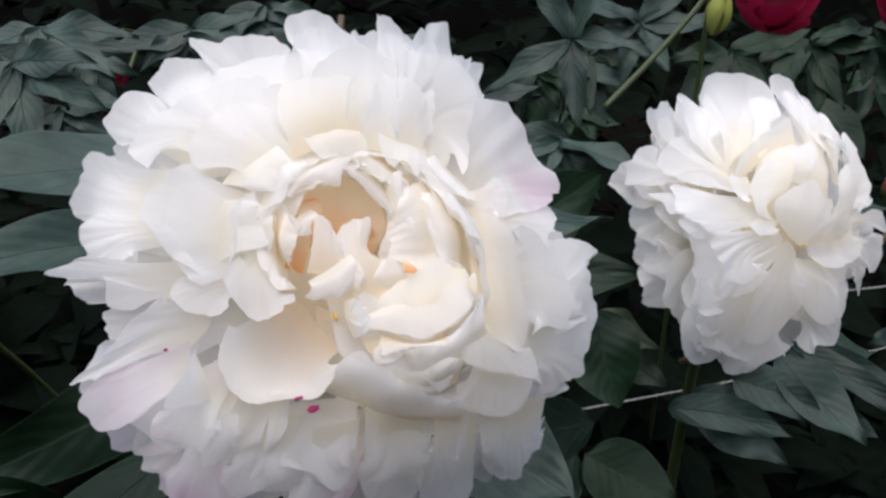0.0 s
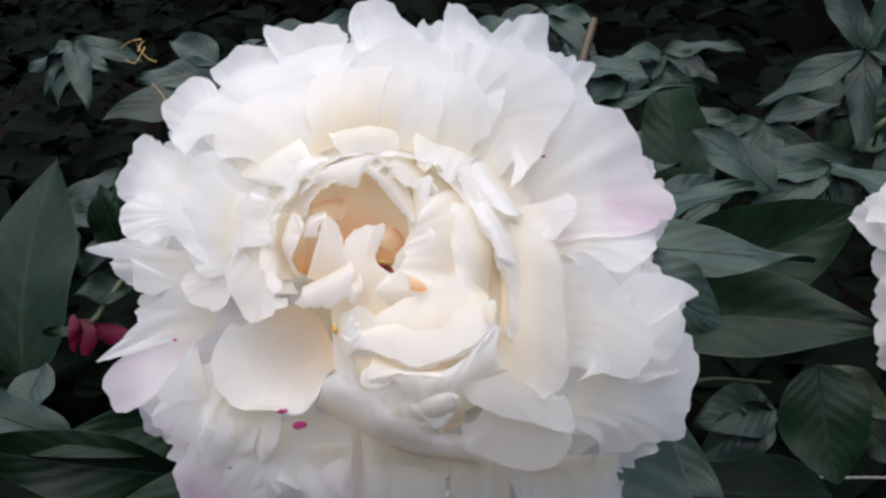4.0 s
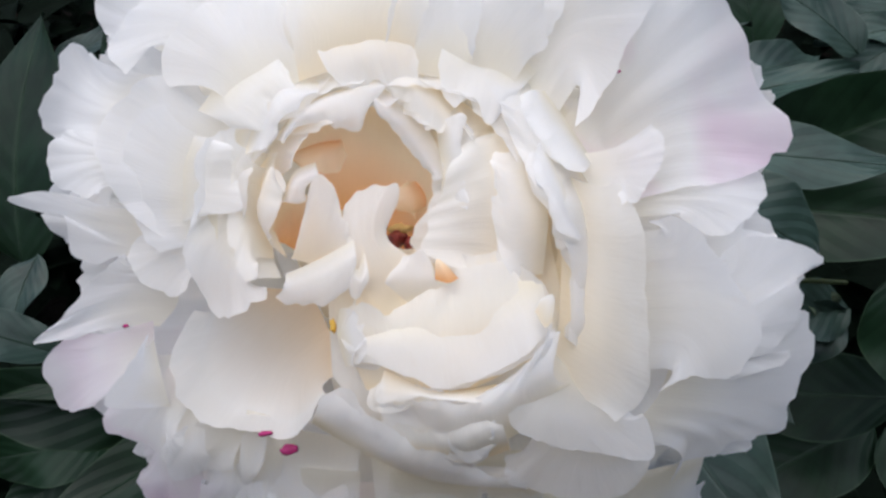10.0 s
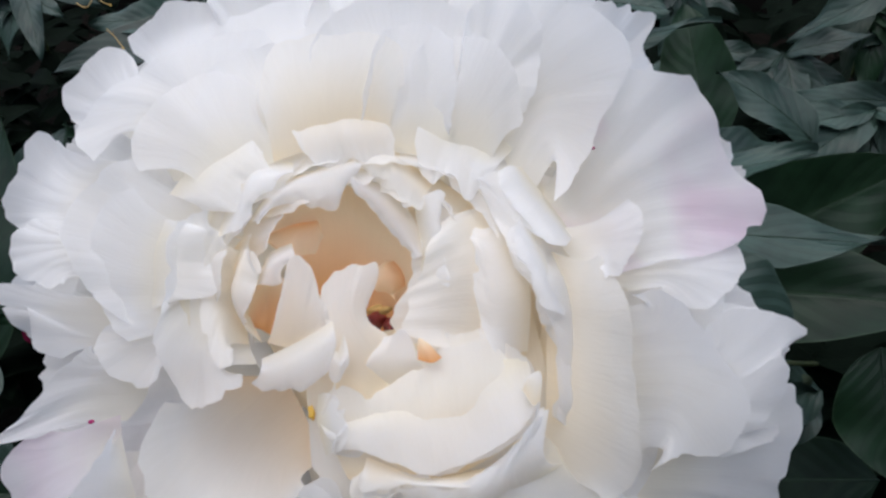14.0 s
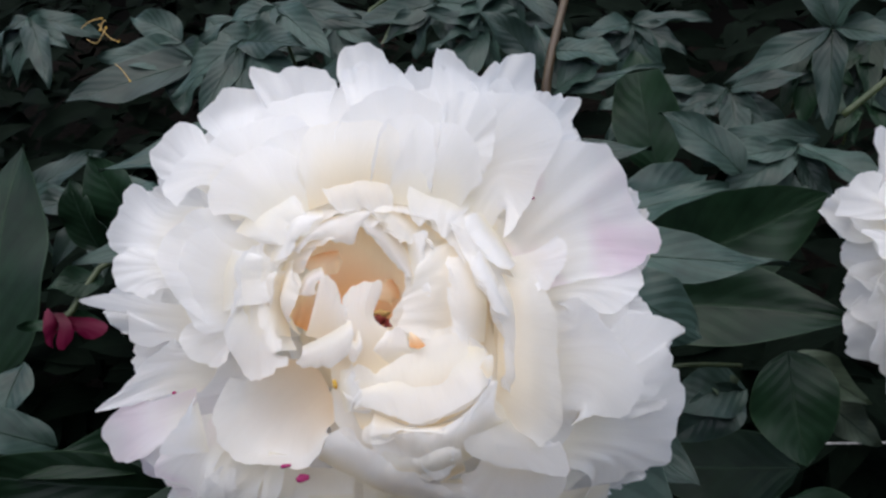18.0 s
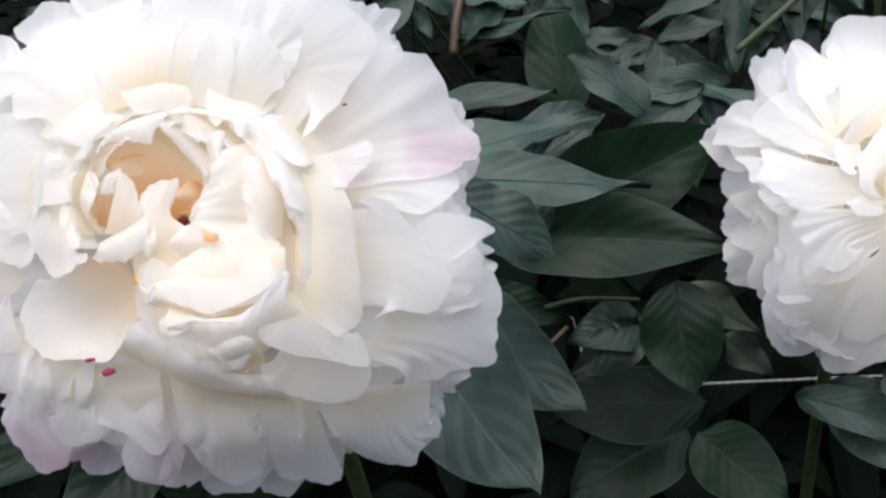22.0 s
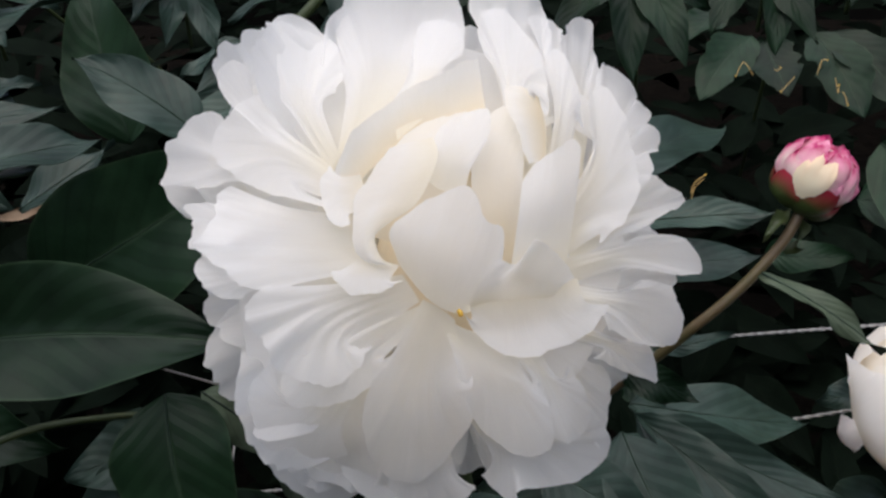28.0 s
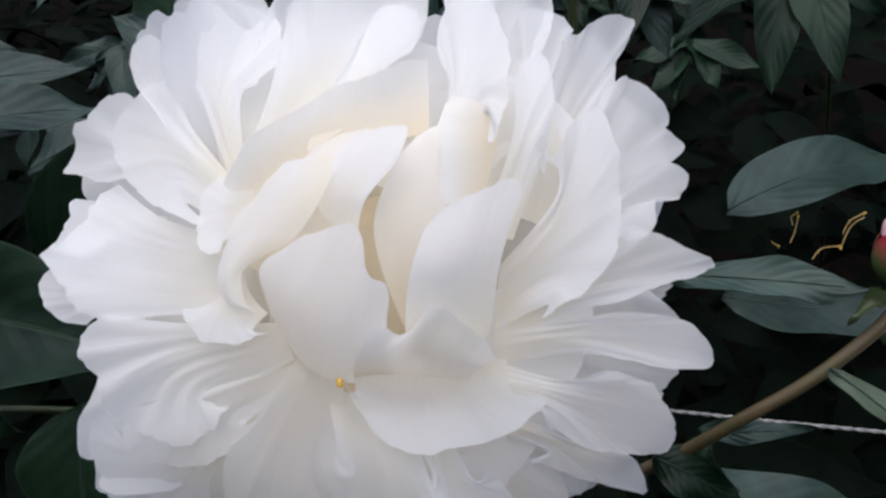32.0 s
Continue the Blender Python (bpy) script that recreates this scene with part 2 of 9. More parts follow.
# added walls: near-black base stands in for the gloom between the leaves
M_WALL = plain_material("added_wall_black", (0.003, 0.003, 0.0025), (0.007, 0.0065, 0.0055), 6, 0.95, 0.5, 0.01, 0.05)
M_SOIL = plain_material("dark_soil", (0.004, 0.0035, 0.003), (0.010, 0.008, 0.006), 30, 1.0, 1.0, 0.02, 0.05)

# ---- builders ----


def link_mesh(name, verts, faces, mat, uvs=None, parent=None, label=""):
    me = bpy.data.meshes.new(name)
    me.from_pydata(verts, [], faces)
    me.materials.append(mat)
    me.polygons.foreach_set("use_smooth", [True] * len(me.polygons))
    if uvs is not None:
        layer = me.uv_layers.new(name="along")
        idx = np.empty(len(me.loops), dtype=np.int32)
        me.loops.foreach_get("vertex_index", idx)
        layer.data.foreach_set("uv", np.asarray(uvs, dtype=np.float32)[idx].ravel())
    me.update()
    ob = new(name, me)
    if parent is not None:
        ob.parent = parent
    if label:
        ob["label"] = label
    return ob


def sheet(points, uv, thick, normals):
    """A curved sheet of rows x columns with a thickness and a rim of its own."""
    nu, nv = points.shape[:2]
    front = points.reshape(-1, 3)
    back = (points - normals * thick).reshape(-1, 3)
    n = nu * nv
    quads = []
    for i in range(nu - 1):
        for j in range(nv - 1):
            a = i * nv + j
            quads.append((a, a + 1, a + nv + 1, a + nv))
            quads.append((n + a, n + a + nv, n + a + nv + 1, n + a + 1))
    ring = [j for j in range(nv)] + [i * nv + nv - 1 for i in range(1, nu)]
    ring += [(nu - 1) * nv + j for j in range(nv - 2, -1, -1)] + [i * nv for i in range(nu - 2, 0, -1)]
    k = 2 * n
    for m in range(len(ring)):
        o = (m + 1) % len(ring)
        quads.append((k + 2 * m, k + 2 * m + 1, k + 2 * o + 1, k + 2 * o))
    rim = np.array([p for r in ring for p in (front[r], back[r])])
    flat = uv.reshape(-1, 2)
    uvs = np.concatenate([flat, flat, np.array([flat[r] for r in ring for _ in (0, 1)])])
    return np.concatenate([front, back, rim]).tolist(), quads, uvs


def cross(a, b):
    return np.cross(a, b)


def unit(a):
    a = np.asarray(a, float)
    return a / max(1e-9, np.linalg.norm(a))


def petal(flower, base, tip, w, bow=0.15, cup=0.12, ruffle=0.002, fringe=0.05, curl=0.0, mat=None, twist=0.0, name="petal", label="", claw=0.35, size=(15, 25), face=None):
    """One petal from its claw to the middle of its rim (flower's own axes, metres); w: widest breadth.
    bow: hollow along its length, cup: hollow across, curl: bends the rim forward (+) or back (-)."""
    seed = random.random() * 100
    base, tip = np.array(base, float), np.array(tip, float)
    s = unit(tip - base)
    length = np.linalg.norm(tip - base)
    rad = unit((tip[0], tip[1], 0)) if math.hypot(tip[0], tip[1]) > 0.004 else unit((s[0], s[1], 1e-6))
    if face is not None:
        nrm = np.array(face, float)
    else:
        nrm = np.array((0, 0, 1.0)) * s.dot(rad) - rad * s[2]
    nrm = nrm - s * nrm.dot(s)
    nrm = unit(nrm)
    if twist:
        a = radians(twist)
        nrm = nrm * math.cos(a) + cross(s, nrm) * math.sin(a)
    side = cross(s, nrm)
    nu, nv = size
    pts, uv = np.zeros((nu, nv, 3)), np.zeros((nu, nv, 2))
    wave = 1.2 + 1.8 * random.random()
    skew = random.uniform(-0.9, 0.9)
    roll = random.uniform(-0.06, 0.06)
    lobes = [(random.uniform(-0.9, 0.9), random.uniform(0.3, 1.0), random.uniform(0.05, 0.13)) for _ in range(2)]
    reach = []
    for j in range(nv):
        v = 2 * j / (nv - 1) - 1
        teeth = 0.45 + 0.6 * noise.noise((v * 3.0, seed, 3.1)) + 0.5 * noise.noise((v * 6.0, seed, 9.7)) + 0.14 * noise.noise((v * 17.0, seed, 4.4)) + skew * v
        for c, depth, broad in lobes:
            teeth += depth * math.exp(-((v - c) / broad) ** 2)
        reach.append((1 - min(0.42, 0.42 * w / length) * abs(v) ** 2.8) * (1 - fringe * (teeth - 0.45)))
    for i in range(nu):
        q = (i / (nu - 1)) ** 0.8
        f = claw + (1 - claw) * math.sin(0.5 * math.pi * min(1, q / 0.8))
        for j in range(nv):
            v = 2 * j / (nv - 1) - 1
            u = q
            u2 = q * reach[j]
            x = v * 0.5 * w * f * (1 + 0.05 * noise.noise((u * 3, seed, v)))
            z = -4 * bow * length * u2 * (1 - u2)
            z += cup * w * v * v * f + roll * w * v * u
            z += curl * length * max(0, u2 - 0.55) ** 2 / 0.2
            z += ruffle * u ** 2 * ((0.3 + 0.7 * abs(v)) * math.sin(wave * v * 2 + seed) + 1.5 * noise.noise((v * 2.2 + seed, u * 2.0, 1.7)))
            z += 0.5 * ruffle * u ** 5 * noise.noise((v * 6 + seed, u * 3, 5.2))
            pts[i, j] = base + s * (length * u2) + side * x + nrm * z
            uv[i, j] = (u, 0.5 + 0.5 * v)
    n = nu * nv
    faces = [(i * nv + j, i * nv + j + 1, (i + 1) * nv + j + 1, (i + 1) * nv + j) for i in range(nu - 1) for j in range(nv - 1)]
    return link_mesh(name, pts.reshape(n, 3).tolist(), faces, mat or M_PETAL, uv.reshape(n, 2), flower, label)


def smooth_line(points, count):
    """Even steps along a smooth line through a few points."""
    p = [np.array(q, float) for q in points]
    line = []
    for k in range(len(p) - 1):
        a, b, c, d = p[max(0, k - 1)], p[k], p[k + 1], p[min(len(p) - 1, k + 2)]
        for m in range(12):
            t = m / 12
            line.append(0.5 * (2 * b + (c - a) * t + (2 * a - 5 * b + 4 * c - d) * t * t + (3 * b - a - 3 * c + d) * t ** 3))
    line.append(p[-1])
    line = np.array(line)
    run = np.concatenate([[0], np.cumsum(np.linalg.norm(np.diff(line, axis=0), axis=1))])
    at = np.linspace(0, run[-1], count)
    return np.stack([np.interp(at, run, line[:, k]) for k in range(3)], axis=1)


def loft(flower, lines, ruffle=0.0015, frill=0.001, mat=None, size=(17, 41), corner=0.16, label=""):
    """A broad petal spanned over two to four lines across it, from its foot to its free rim."""
    seed = random.random() * 100
    nu, nv = size
    rows = [smooth_line(q, nv) for q in lines]
    width = np.linalg.norm(np.diff(rows[-1], axis=0), axis=1).sum()
    pts, uv = np.zeros((nu, nv, 3)), np.zeros((nu, nv, 2))
    for j in range(nv):
        line = smooth_line([r[j] for r in rows], 2 * nu)
        short = 1 - corner * abs(2 * j / (nv - 1) - 1) ** 5
        at = np.linspace(0, (2 * nu - 1) * short, nu)
        pts[:, j] = np.stack([np.interp(at, np.arange(2 * nu), line[:, k]) for k in range(3)], axis=1)
    along, across = np.gradient(pts, axis=1), np.gradient(pts, axis=0)
    normal = np.cross(along, across)
    normal /= np.maximum(1e-9, np.linalg.norm(normal, axis=2, keepdims=True))
    reach = across[-1] / np.maximum(1e-9, np.linalg.norm(across[-1], axis=1, keepdims=True))
    for j in range(nv):
        v = j / (nv - 1)
        x = v * width / 0.01
        teeth = 0.9 * noise.noise((x * 0.7, seed, 1.3)) + 0.9 * noise.noise((x * 1.9, seed, 7.7)) + 0.6 * noise.noise((x * 4.5, seed, 3.2))
        for i in range(nu):
            u = i / (nu - 1)
            wave = 1.0 * noise.noise((x * 0.5, u * 1.2, seed)) + 0.8 * noise.noise((x * 1.1 + 9, u * 0.9, seed)) + (0.35 * noise.noise((x * 2.6, u * 0.8, seed + 5)) + 0.2 * noise.noise((x * 6.0, u * 0.6, seed + 2))) * u + 0.7 * (0.35 - abs(noise.noise((x * 0.9 + 3, u * 1.7, seed + 11)))) * u
            pts[i, j] += normal[i, j] * ruffle * u ** 1.4 * wave + reach[j] * frill * teeth * u ** 5
            uv[i, j] = (u, v)
    faces = [(i * nv + j, i * nv + j + 1, (i + 1) * nv + j + 1, (i + 1) * nv + j) for i in range(nu - 1) for j in range(nv - 1)]
    return link_mesh("petal", pts.reshape(-1, 3).tolist(), faces, mat or M_PETAL, uv.reshape(-1, 2), flower, label)


def blade(base, tip, w, up, fold=0.12, droop=0.04, wave=0.002, side_bend=0.0, blunt=0.0, teeth=0.0, size=(20, 9), seed=0.0):
    """Points of a lance-shaped leaflet from its stalk to its tip."""
    base, tip = np.array(base, float), np.array(tip, float)
    s = unit(tip - base)
    length = np.linalg.norm(tip - base)
    up = np.array(up, float)
    nrm = unit(up - s * up.dot(s))
    side = cross(s, nrm)
    nu, nv = size
    pts, uv = np.zeros((nu, nv, 3)), np.zeros((nu, nv, 2))
    for i in range(nu):
        u = i / (nu - 1)
        f = u ** 0.62 * (1 - u) ** (1.0 - 0.25 * blunt) / (0.345 + 0.045 * blunt)
        f = max(f, 0.02 * (1 - u))
        for j in range(nv):
            v = 2 * j / (nv - 1) - 1
            cut = 1 - teeth * max(0, noise.noise((u * 9, seed, 2 * (v > 0)))) * 2
            x = v * 0.5 * w * f * cut * (1 + 0.12 * noise.noise((u * 2.5, seed, 4.0 * (v > 0)))) + side_bend * length * 4 * u * (1 - u)
            z = 4 * droop * length * u * (1 - u) + fold * w * abs(v) * f
            z += wave * (abs(v) ** 1.5) * (math.sin(9 * u + seed * 7 + 2 * (v > 0)) + noise.noise((u * 5, v, seed)))
            z += 0.0001 * math.sin((u - 0.3 * abs(v)) * 44) * (1 - abs(v)) * min(1, length / 0.05)
            pts[i, j] = base + s * (length * u) + side * x + nrm * z
            uv[i, j] = (u, 0.5 + 0.5 * v)
    return pts, uv, nrm


def leaflet(parent, base, tip, w, up, mat, name="leaflet", **shape):
    shape.setdefault("side_bend", random.uniform(-0.05, 0.05))
    shape.setdefault("wave", 0.0035)
    pts, uv, nrm = blade(base, tip, w, up, seed=random.random() * 50, **shape)
    nn = np.broadcast_to(nrm, pts.shape)
    verts, faces, uvs = sheet(pts, uv, 0.00035, nn)
    ob = link_mesh(name, verts, faces, mat, uvs, parent)
    if name == "leaflet":
        mid = pts[:-3, pts.shape[1] // 2] + nrm * 0.0001
        tube("midrib", mid[::2], 0.0005, M_RIB, ob, sides=5, taper=0.25, steps=1)
    return ob


def tube(name, points, radius, mat, parent=None, sides=8, label="", taper=1.0, steps=6):
    """A round stalk, cord or filament along a smooth line through the points."""
    p = [np.array(q, float) for q in points]
    line = []
    for k in range(len(p) - 1):
        a, b, c, d = p[max(0, k - 1)], p[k], p[k + 1], p[min(len(p) - 1, k + 2)]
        for m in range(steps):
            t = m / steps
            line.append(0.5 * (2 * b + (c - a) * t + (2 * a - 5 * b + 4 * c - d) * t * t + (3 * b - a - 3 * c + d) * t ** 3))
    line.append(p[-1])
    verts, faces = [], []
    for k, q in enumerate(line):
        d = unit(line[min(k + 1, len(line) - 1)] - line[max(k - 1, 0)])
        a = unit(cross(d, (0.31, 0.2, 0.93) if abs(d[2]) < 0.9 else (1, 0, 0)))
        b = cross(d, a)
        r = radius * (1 + (taper - 1) * k / (len(line) - 1))
        for m in range(sides):
            g = 2 * math.pi * m / sides
            verts.append((q + r * (a * math.cos(g) + b * math.sin(g))).tolist())
    for k in range(len(line) - 1):
        for m in range(sides):
            o = (m + 1) % sides
            faces.append((k * sides + m, k * sides + o, (k + 1) * sides + o, (k + 1) * sides + m))
    faces.append(tuple(range(sides))[::-1])
    faces.append(tuple((len(line) - 1) * sides + m for m in range(sides)))
    return link_mesh(name, verts, faces, mat, None, parent, label)


def drop(name, centre, radii, mat, parent=None, rough=0.15, label="", rings=10, sides=14):
    """A rounded lump with an uneven skin."""
    verts, faces = [], []
    for i in range(rings + 1):
        th = math.pi * i / rings
        for j in range(sides):
            ph = 2 * math.pi * j / sides
            d = np.array((math.sin(th) * math.cos(ph), math.sin(th) * math.sin(ph), math.cos(th)))
            k = 1 + rough * noise.noise((d * 1.7 + np.array(centre) * 31).tolist())
            verts.append((np.array(centre) + d * np.array(radii) * k).tolist())
    for i in range(rings):
        for j in range(sides):
            o = (j + 1) % sides
            faces.append((i * sides + j, (i + 1) * sides + j, (i + 1) * sides + o, i * sides + o))
    return link_mesh(name, verts, faces, mat, None, parent, label)


def flower_root(name, origin, axis):
    n = Vector(axis).normalized()
    ex = Vector((-n.y, n.x, 0)).normalized()
    ey = n.cross(ex)
    m = Matrix((ex, ey, n)).transposed().to_4x4()
    ob = new(name)
    ob.matrix_world = Matrix.Translation(origin) @ m
    ob.empty_display_size = 0.02
    return ob


def plant_leaf(leaflets, label, stalk=None, group="leaves of the peony bushes", mat=None):
    """A thing: one leaf with its leaflets and stalk, at the place where it leaves the stem."""
    root = new("peony_leaf")
    root.empty_display_size = 0.02
    o = Vector(leaflets[0][0]) if stalk is None else Vector(stalk[0])
    root.location = o
    o = np.array(o)
    for base, tip, w, up, shape in leaflets:
        leaflet(root, np.array(base) - o, np.array(tip) - o, w, up, shape.pop("mat", mat or M_LEAF), **shape)
    if stalk is not None:
        tube("stalk", [np.array(q) - o for q in stalk], 0.0016, M_STEM, root, taper=0.7)
    return tagged(root, label, "leaf", group)


def bowl_of_petals(flower, radius, height, rings):
    """The packed inner petals that the others lean on."""
    for k in range(rings):
        f = k / (rings - 1)
        r = radius * (1 - 0.62 * f)
        h = -0.004 + (height - 0.006) * (1 - (1 - f) ** 1.6)
        count = 11 - k
        for i in range(count):
            a = 2 * math.pi * (i + 0.5 * (k % 2) + random.uniform(-0.15, 0.15)) / count
            d = np.array((math.cos(a), math.sin(a), 0))
            tip = d * r * random.uniform(0.92, 1.05) + np.array((0, 0, h + random.uniform(-0.002, 0.002)))
            base = d * r * 0.3 + np.array((0, 0, h - 0.02))
            petal(flower, base, tip, 2 * math.pi * r / count * 1.9, bow=0.14, cup=0.14, ruffle=0.0015, fringe=0.04, mat=M_PETAL, size=(11, 9))


def flower_foot(flower, r):
    """The green cup under a flower with its five sepals."""
    drop("receptacle", (0, 0, -0.016), (r * 0.7, r * 0.7, 0.008), M_STEM, flower, 0.1)
    for i in range(5):
        a = 2 * math.pi * i / 5
        d = np.array((math.cos(a), math.sin(a), 0))
        leaflet(flower, d * 0.006 + (0, 0, -0.018), d * 0.034 + (0, 0, -0.017), 0.018, -d * 0.2 + (0, 0, 1), M_SEPAL, name="sepal", droop=-0.1, blunt=0.6, size=(9, 5))


def stem_to(flower, top, foot):
    inv = flower.matrix_world.inverted()
    top, foot = np.array(top), np.array(foot)
    pts = [top, top * 0.75 + foot * 0.25 + (0, 0.04, -0.02), top * 0.4 + foot * 0.6 + (0, 0.04, 0), foot]
    tube("stem", [tuple(inv @ Vector(p)) for p in pts], 0.0035, M_STEM, flower, taper=1.4)


def stalk(label, points, radius, mat):
    root = tube("peony_shoot", [np.array(p) - np.array(points[0]) for p in points], radius, mat, taper=0.8)
    root.location = points[0]
    return tagged(root, label, "shoot", "shoots of the peony bushes")


def pink_bud(centre, axis, r, stem):
    """A round bud: tight pink and cream petals, red-edged green sepals, and a curved stem."""
    root = tagged(flower_root("peony_bud", centre, axis), "round pink and cream peony bud with red-green sepals", "bud")
    drop("core", (0, 0, 0), (r * 0.86, r * 0.86, r * 0.9), M_PINK, root, 0.05)
    for k, (count, h, lean) in enumerate([(7, 0.5, 1.0), (8, 0.85, 0.8), (7, 1.0, 0.5), (5, 1.05, 0.25)]):
        for i in range(count):
            a = 2 * math.pi * (i + 0.5 * k) / count
            d = np.array((math.cos(a), math.sin(a), 0))
            petal(root, d * r * 0.72 + (0, 0, -r * 0.5), d * r * lean * 0.9 + (0, 0, r * h), r * (0.75 if k else 0.9), bow=0.26, cup=0.2, ruffle=0.0016, fringe=0.12, mat=M_PINK, size=(11, 11))
    facing = root.matrix_world.to_3x3().inverted() @ Vector((-0.25, -0.9, 0.35))
    d = unit((facing.x, facing.y, 0))
    petal(root, d * r * 0.9 + (0, 0, -r * 0.6), d * r * 0.92 + (0, 0, r * 0.6), r * 0.95, bow=0.2, cup=0.12, ruffle=0.0014, fringe=0.16, mat=M_BUD_CREAM, label="cream outer petal")
    for i in range(5):
        a = 2 * math.pi * i / 5 + 0.4
        d = np.array((math.cos(a), math.sin(a), 0))
        petal(root, d * r * 0.25 + (0, 0, -r * 1.0), d * r * 1.0 + (0, 0, r * (0.05 - 0.25 * (i % 2))), r * 1.1, bow=0.3, cup=0.25, ruffle=0.0006, fringe=0.02, mat=M_SEPAL, name="sepal", size=(9, 7))
    for a in (2.2, 4.6):
        d = np.array((math.cos(a), math.sin(a), 0))
        leaflet(root, d * r * 0.3 + (0, 0, -r), d * r * 0.9 + (0, 0, -r * 2.0), r * 0.35, d, M_STEM, name="bract", droop=0.1, size=(9, 5))
    inv = root.matrix_world.inverted()
    tube("stem", [tuple(inv @ Vector(p)) for p in stem], 0.0021, M_STEM_OLIVE, root, taper=1.1)
    return root


def half_open(centre, axis, r):
    """A half-open white peony: broad petals folded over one another into a ball."""
    root = tagged(flower_root("peony_bud", centre, axis), "half-open creamy white peony bud, petals still folded", "bud")
    drop("core", (0, 0, 0), (r * 0.8, r * 0.8, r * 0.6), M_CREAM, root, 0.04)
    for k, (count, h, lean, w) in enumerate([(5, 0.05, 1.0, 1.5), (6, 0.3, 0.78, 1.3), (6, 0.52, 0.5, 1.0), (5, 0.6, 0.24, 0.7)]):
        for i in range(count):
            a = 2 * math.pi * (i + 0.5 * k) / count + 0.3
            d = np.array((math.cos(a), math.sin(a), 0))
            up = r * h * random.uniform(0.85, 1.15)
            petal(root, d * r * 0.7 + (0, 0, -r * 0.66), d * r * lean * random.uniform(0.95, 1.03) + (0, 0, up), r * w, bow=0.24, cup=0.2, ruffle=0.003, fringe=0.09, mat=M_PETAL if k < 1 else M_CREAM)
    side = root.matrix_world.to_3x3().inverted() @ Vector((-1, -0.35, 0))
    d = unit((side.x, side.y, 0))
    petal(root, d * r * 0.7 + (0, 0, -r * 0.7), d * r * 1.04 + (0, 0, r * 0.25), r * 0.9, bow=0.2, cup=0.22, ruffle=0.001, fringe=0.05, mat=M_PETAL)
    petal(root, d * r * 0.75 + (0, 0, -r * 0.78), d * r * 1.0 + (0, 0, -r * 0.4), r * 0.36, bow=0.3, cup=0.25, mat=M_BLUSH, label="curled pink-tinged outer petal")
    drop("stamen_tuft", (-r * 0.1, -r * 0.3, r * 0.6), (0.003, 0.003, 0.002), M_YELLOW, root, 0.5, "yellow stamens")
    drop("receptacle", (0, 0, -r * 0.8), (r * 0.5, r * 0.5, r * 0.2), M_STEM, root, 0.1)
    inv = root.matrix_world.inverted()
    c = Vector(centre)
    pts = [inv @ (c - Vector(axis) * r * 0.8), inv @ (c + Vector((0.02, 0.06, -0.15))), inv @ Vector((c.x + 0.03, c.y + 0.1, 0))]
    tube("stem", [tuple(p) for p in pts], 0.0035, M_STEM, root)
    return root


def crimson_flower(centre, axis, r, spread=1.0):
    """A drooping crimson peony of few broad petals."""
    root = tagged(flower_root("peony_flower", centre, axis), "small crimson peony flower among dark leaves", "flower", "crimson peonies")
    for k in range(2):
        for i in range(5):
            a = 2 * math.pi * (i + 0.5 * k) / 5
            d = np.array((math.cos(a), math.sin(a), 0))
            petal(root, d * r * 0.15 + (0, 0, -r * 0.5), d * r * (0.95 - 0.4 * k) * spread + (0, 0, r * (0.4 + 0.2 * k + 2.0 * (1 - spread))), r * 1.0, bow=0.22, cup=0.2, mat=M_CRIMSON, size=(11, 9))
    inv = root.matrix_world.inverted()
    c = Vector(centre)
    pts = [inv @ (c - Vector(axis).normalized() * r * 0.5), inv @ (c + Vector((0.0, 0.25, -0.03))), inv @ Vector((c.x + 0.05, c.y + 0.9, 0))]
    tube("stem", [tuple(p) for p in pts], 0.0022, M_STEM, root)
    return root


def green_bud(centre, axis, r):
    """A narrow unopened bud wrapped in pale green sepals."""
    root = tagged(flower_root("peony_bud", centre, axis), "small pale green unopened peony bud beside a crimson flower", "bud")
    drop("core", (0, 0, 0), (r * 0.6, r * 0.6, r * 1.3), M_POD, root, 0.1)
    for i in range(4):
        a = 2 * math.pi * i / 4 + 0.5
        d = np.array((math.cos(a), math.sin(a), 0))
        petal(root, d * r * 0.3 + (0, 0, -r * 1.4), d * r * 0.45 + (0, 0, r * 1.6), r * 1.1, bow=0.2, cup=0.25, ruffle=0.0008, fringe=0.03, mat=M_POD, name="sepal", size=(11, 9))
    inv = root.matrix_world.inverted()
    c = Vector(centre)
    tube("stem", [tuple(inv @ p) for p in (c - Vector(axis).normalized() * r * 1.3, c + Vector((0.01, 0.06, 0.02)), Vector((c.x + 0.03, c.y + 0.2, 0)))], 0.0018, M_STEM, root)
    return root


def drooping_crimson(centre, axis, petals):
    """A spent crimson flower whose last few petals hang apart like a star."""
    root = tagged(flower_root("peony_flower", centre, axis), "spent crimson peony with a few hanging petals", "flower", "crimson peonies")
    for lines in petals:
        loft(root, lines, 0.0018, 0.0006, M_MAGENTA, size=(11, 21))
    inv = root.matrix_world.inverted()
    c = Vector(centre)
    tube("stem", [tuple(inv @ p) for p in (c, c + Vector((0.02, 0.12, -0.03)), Vector((c.x + 0.05, c.y + 0.5, 0)))], 0.0022, M_STEM, root)
    return root


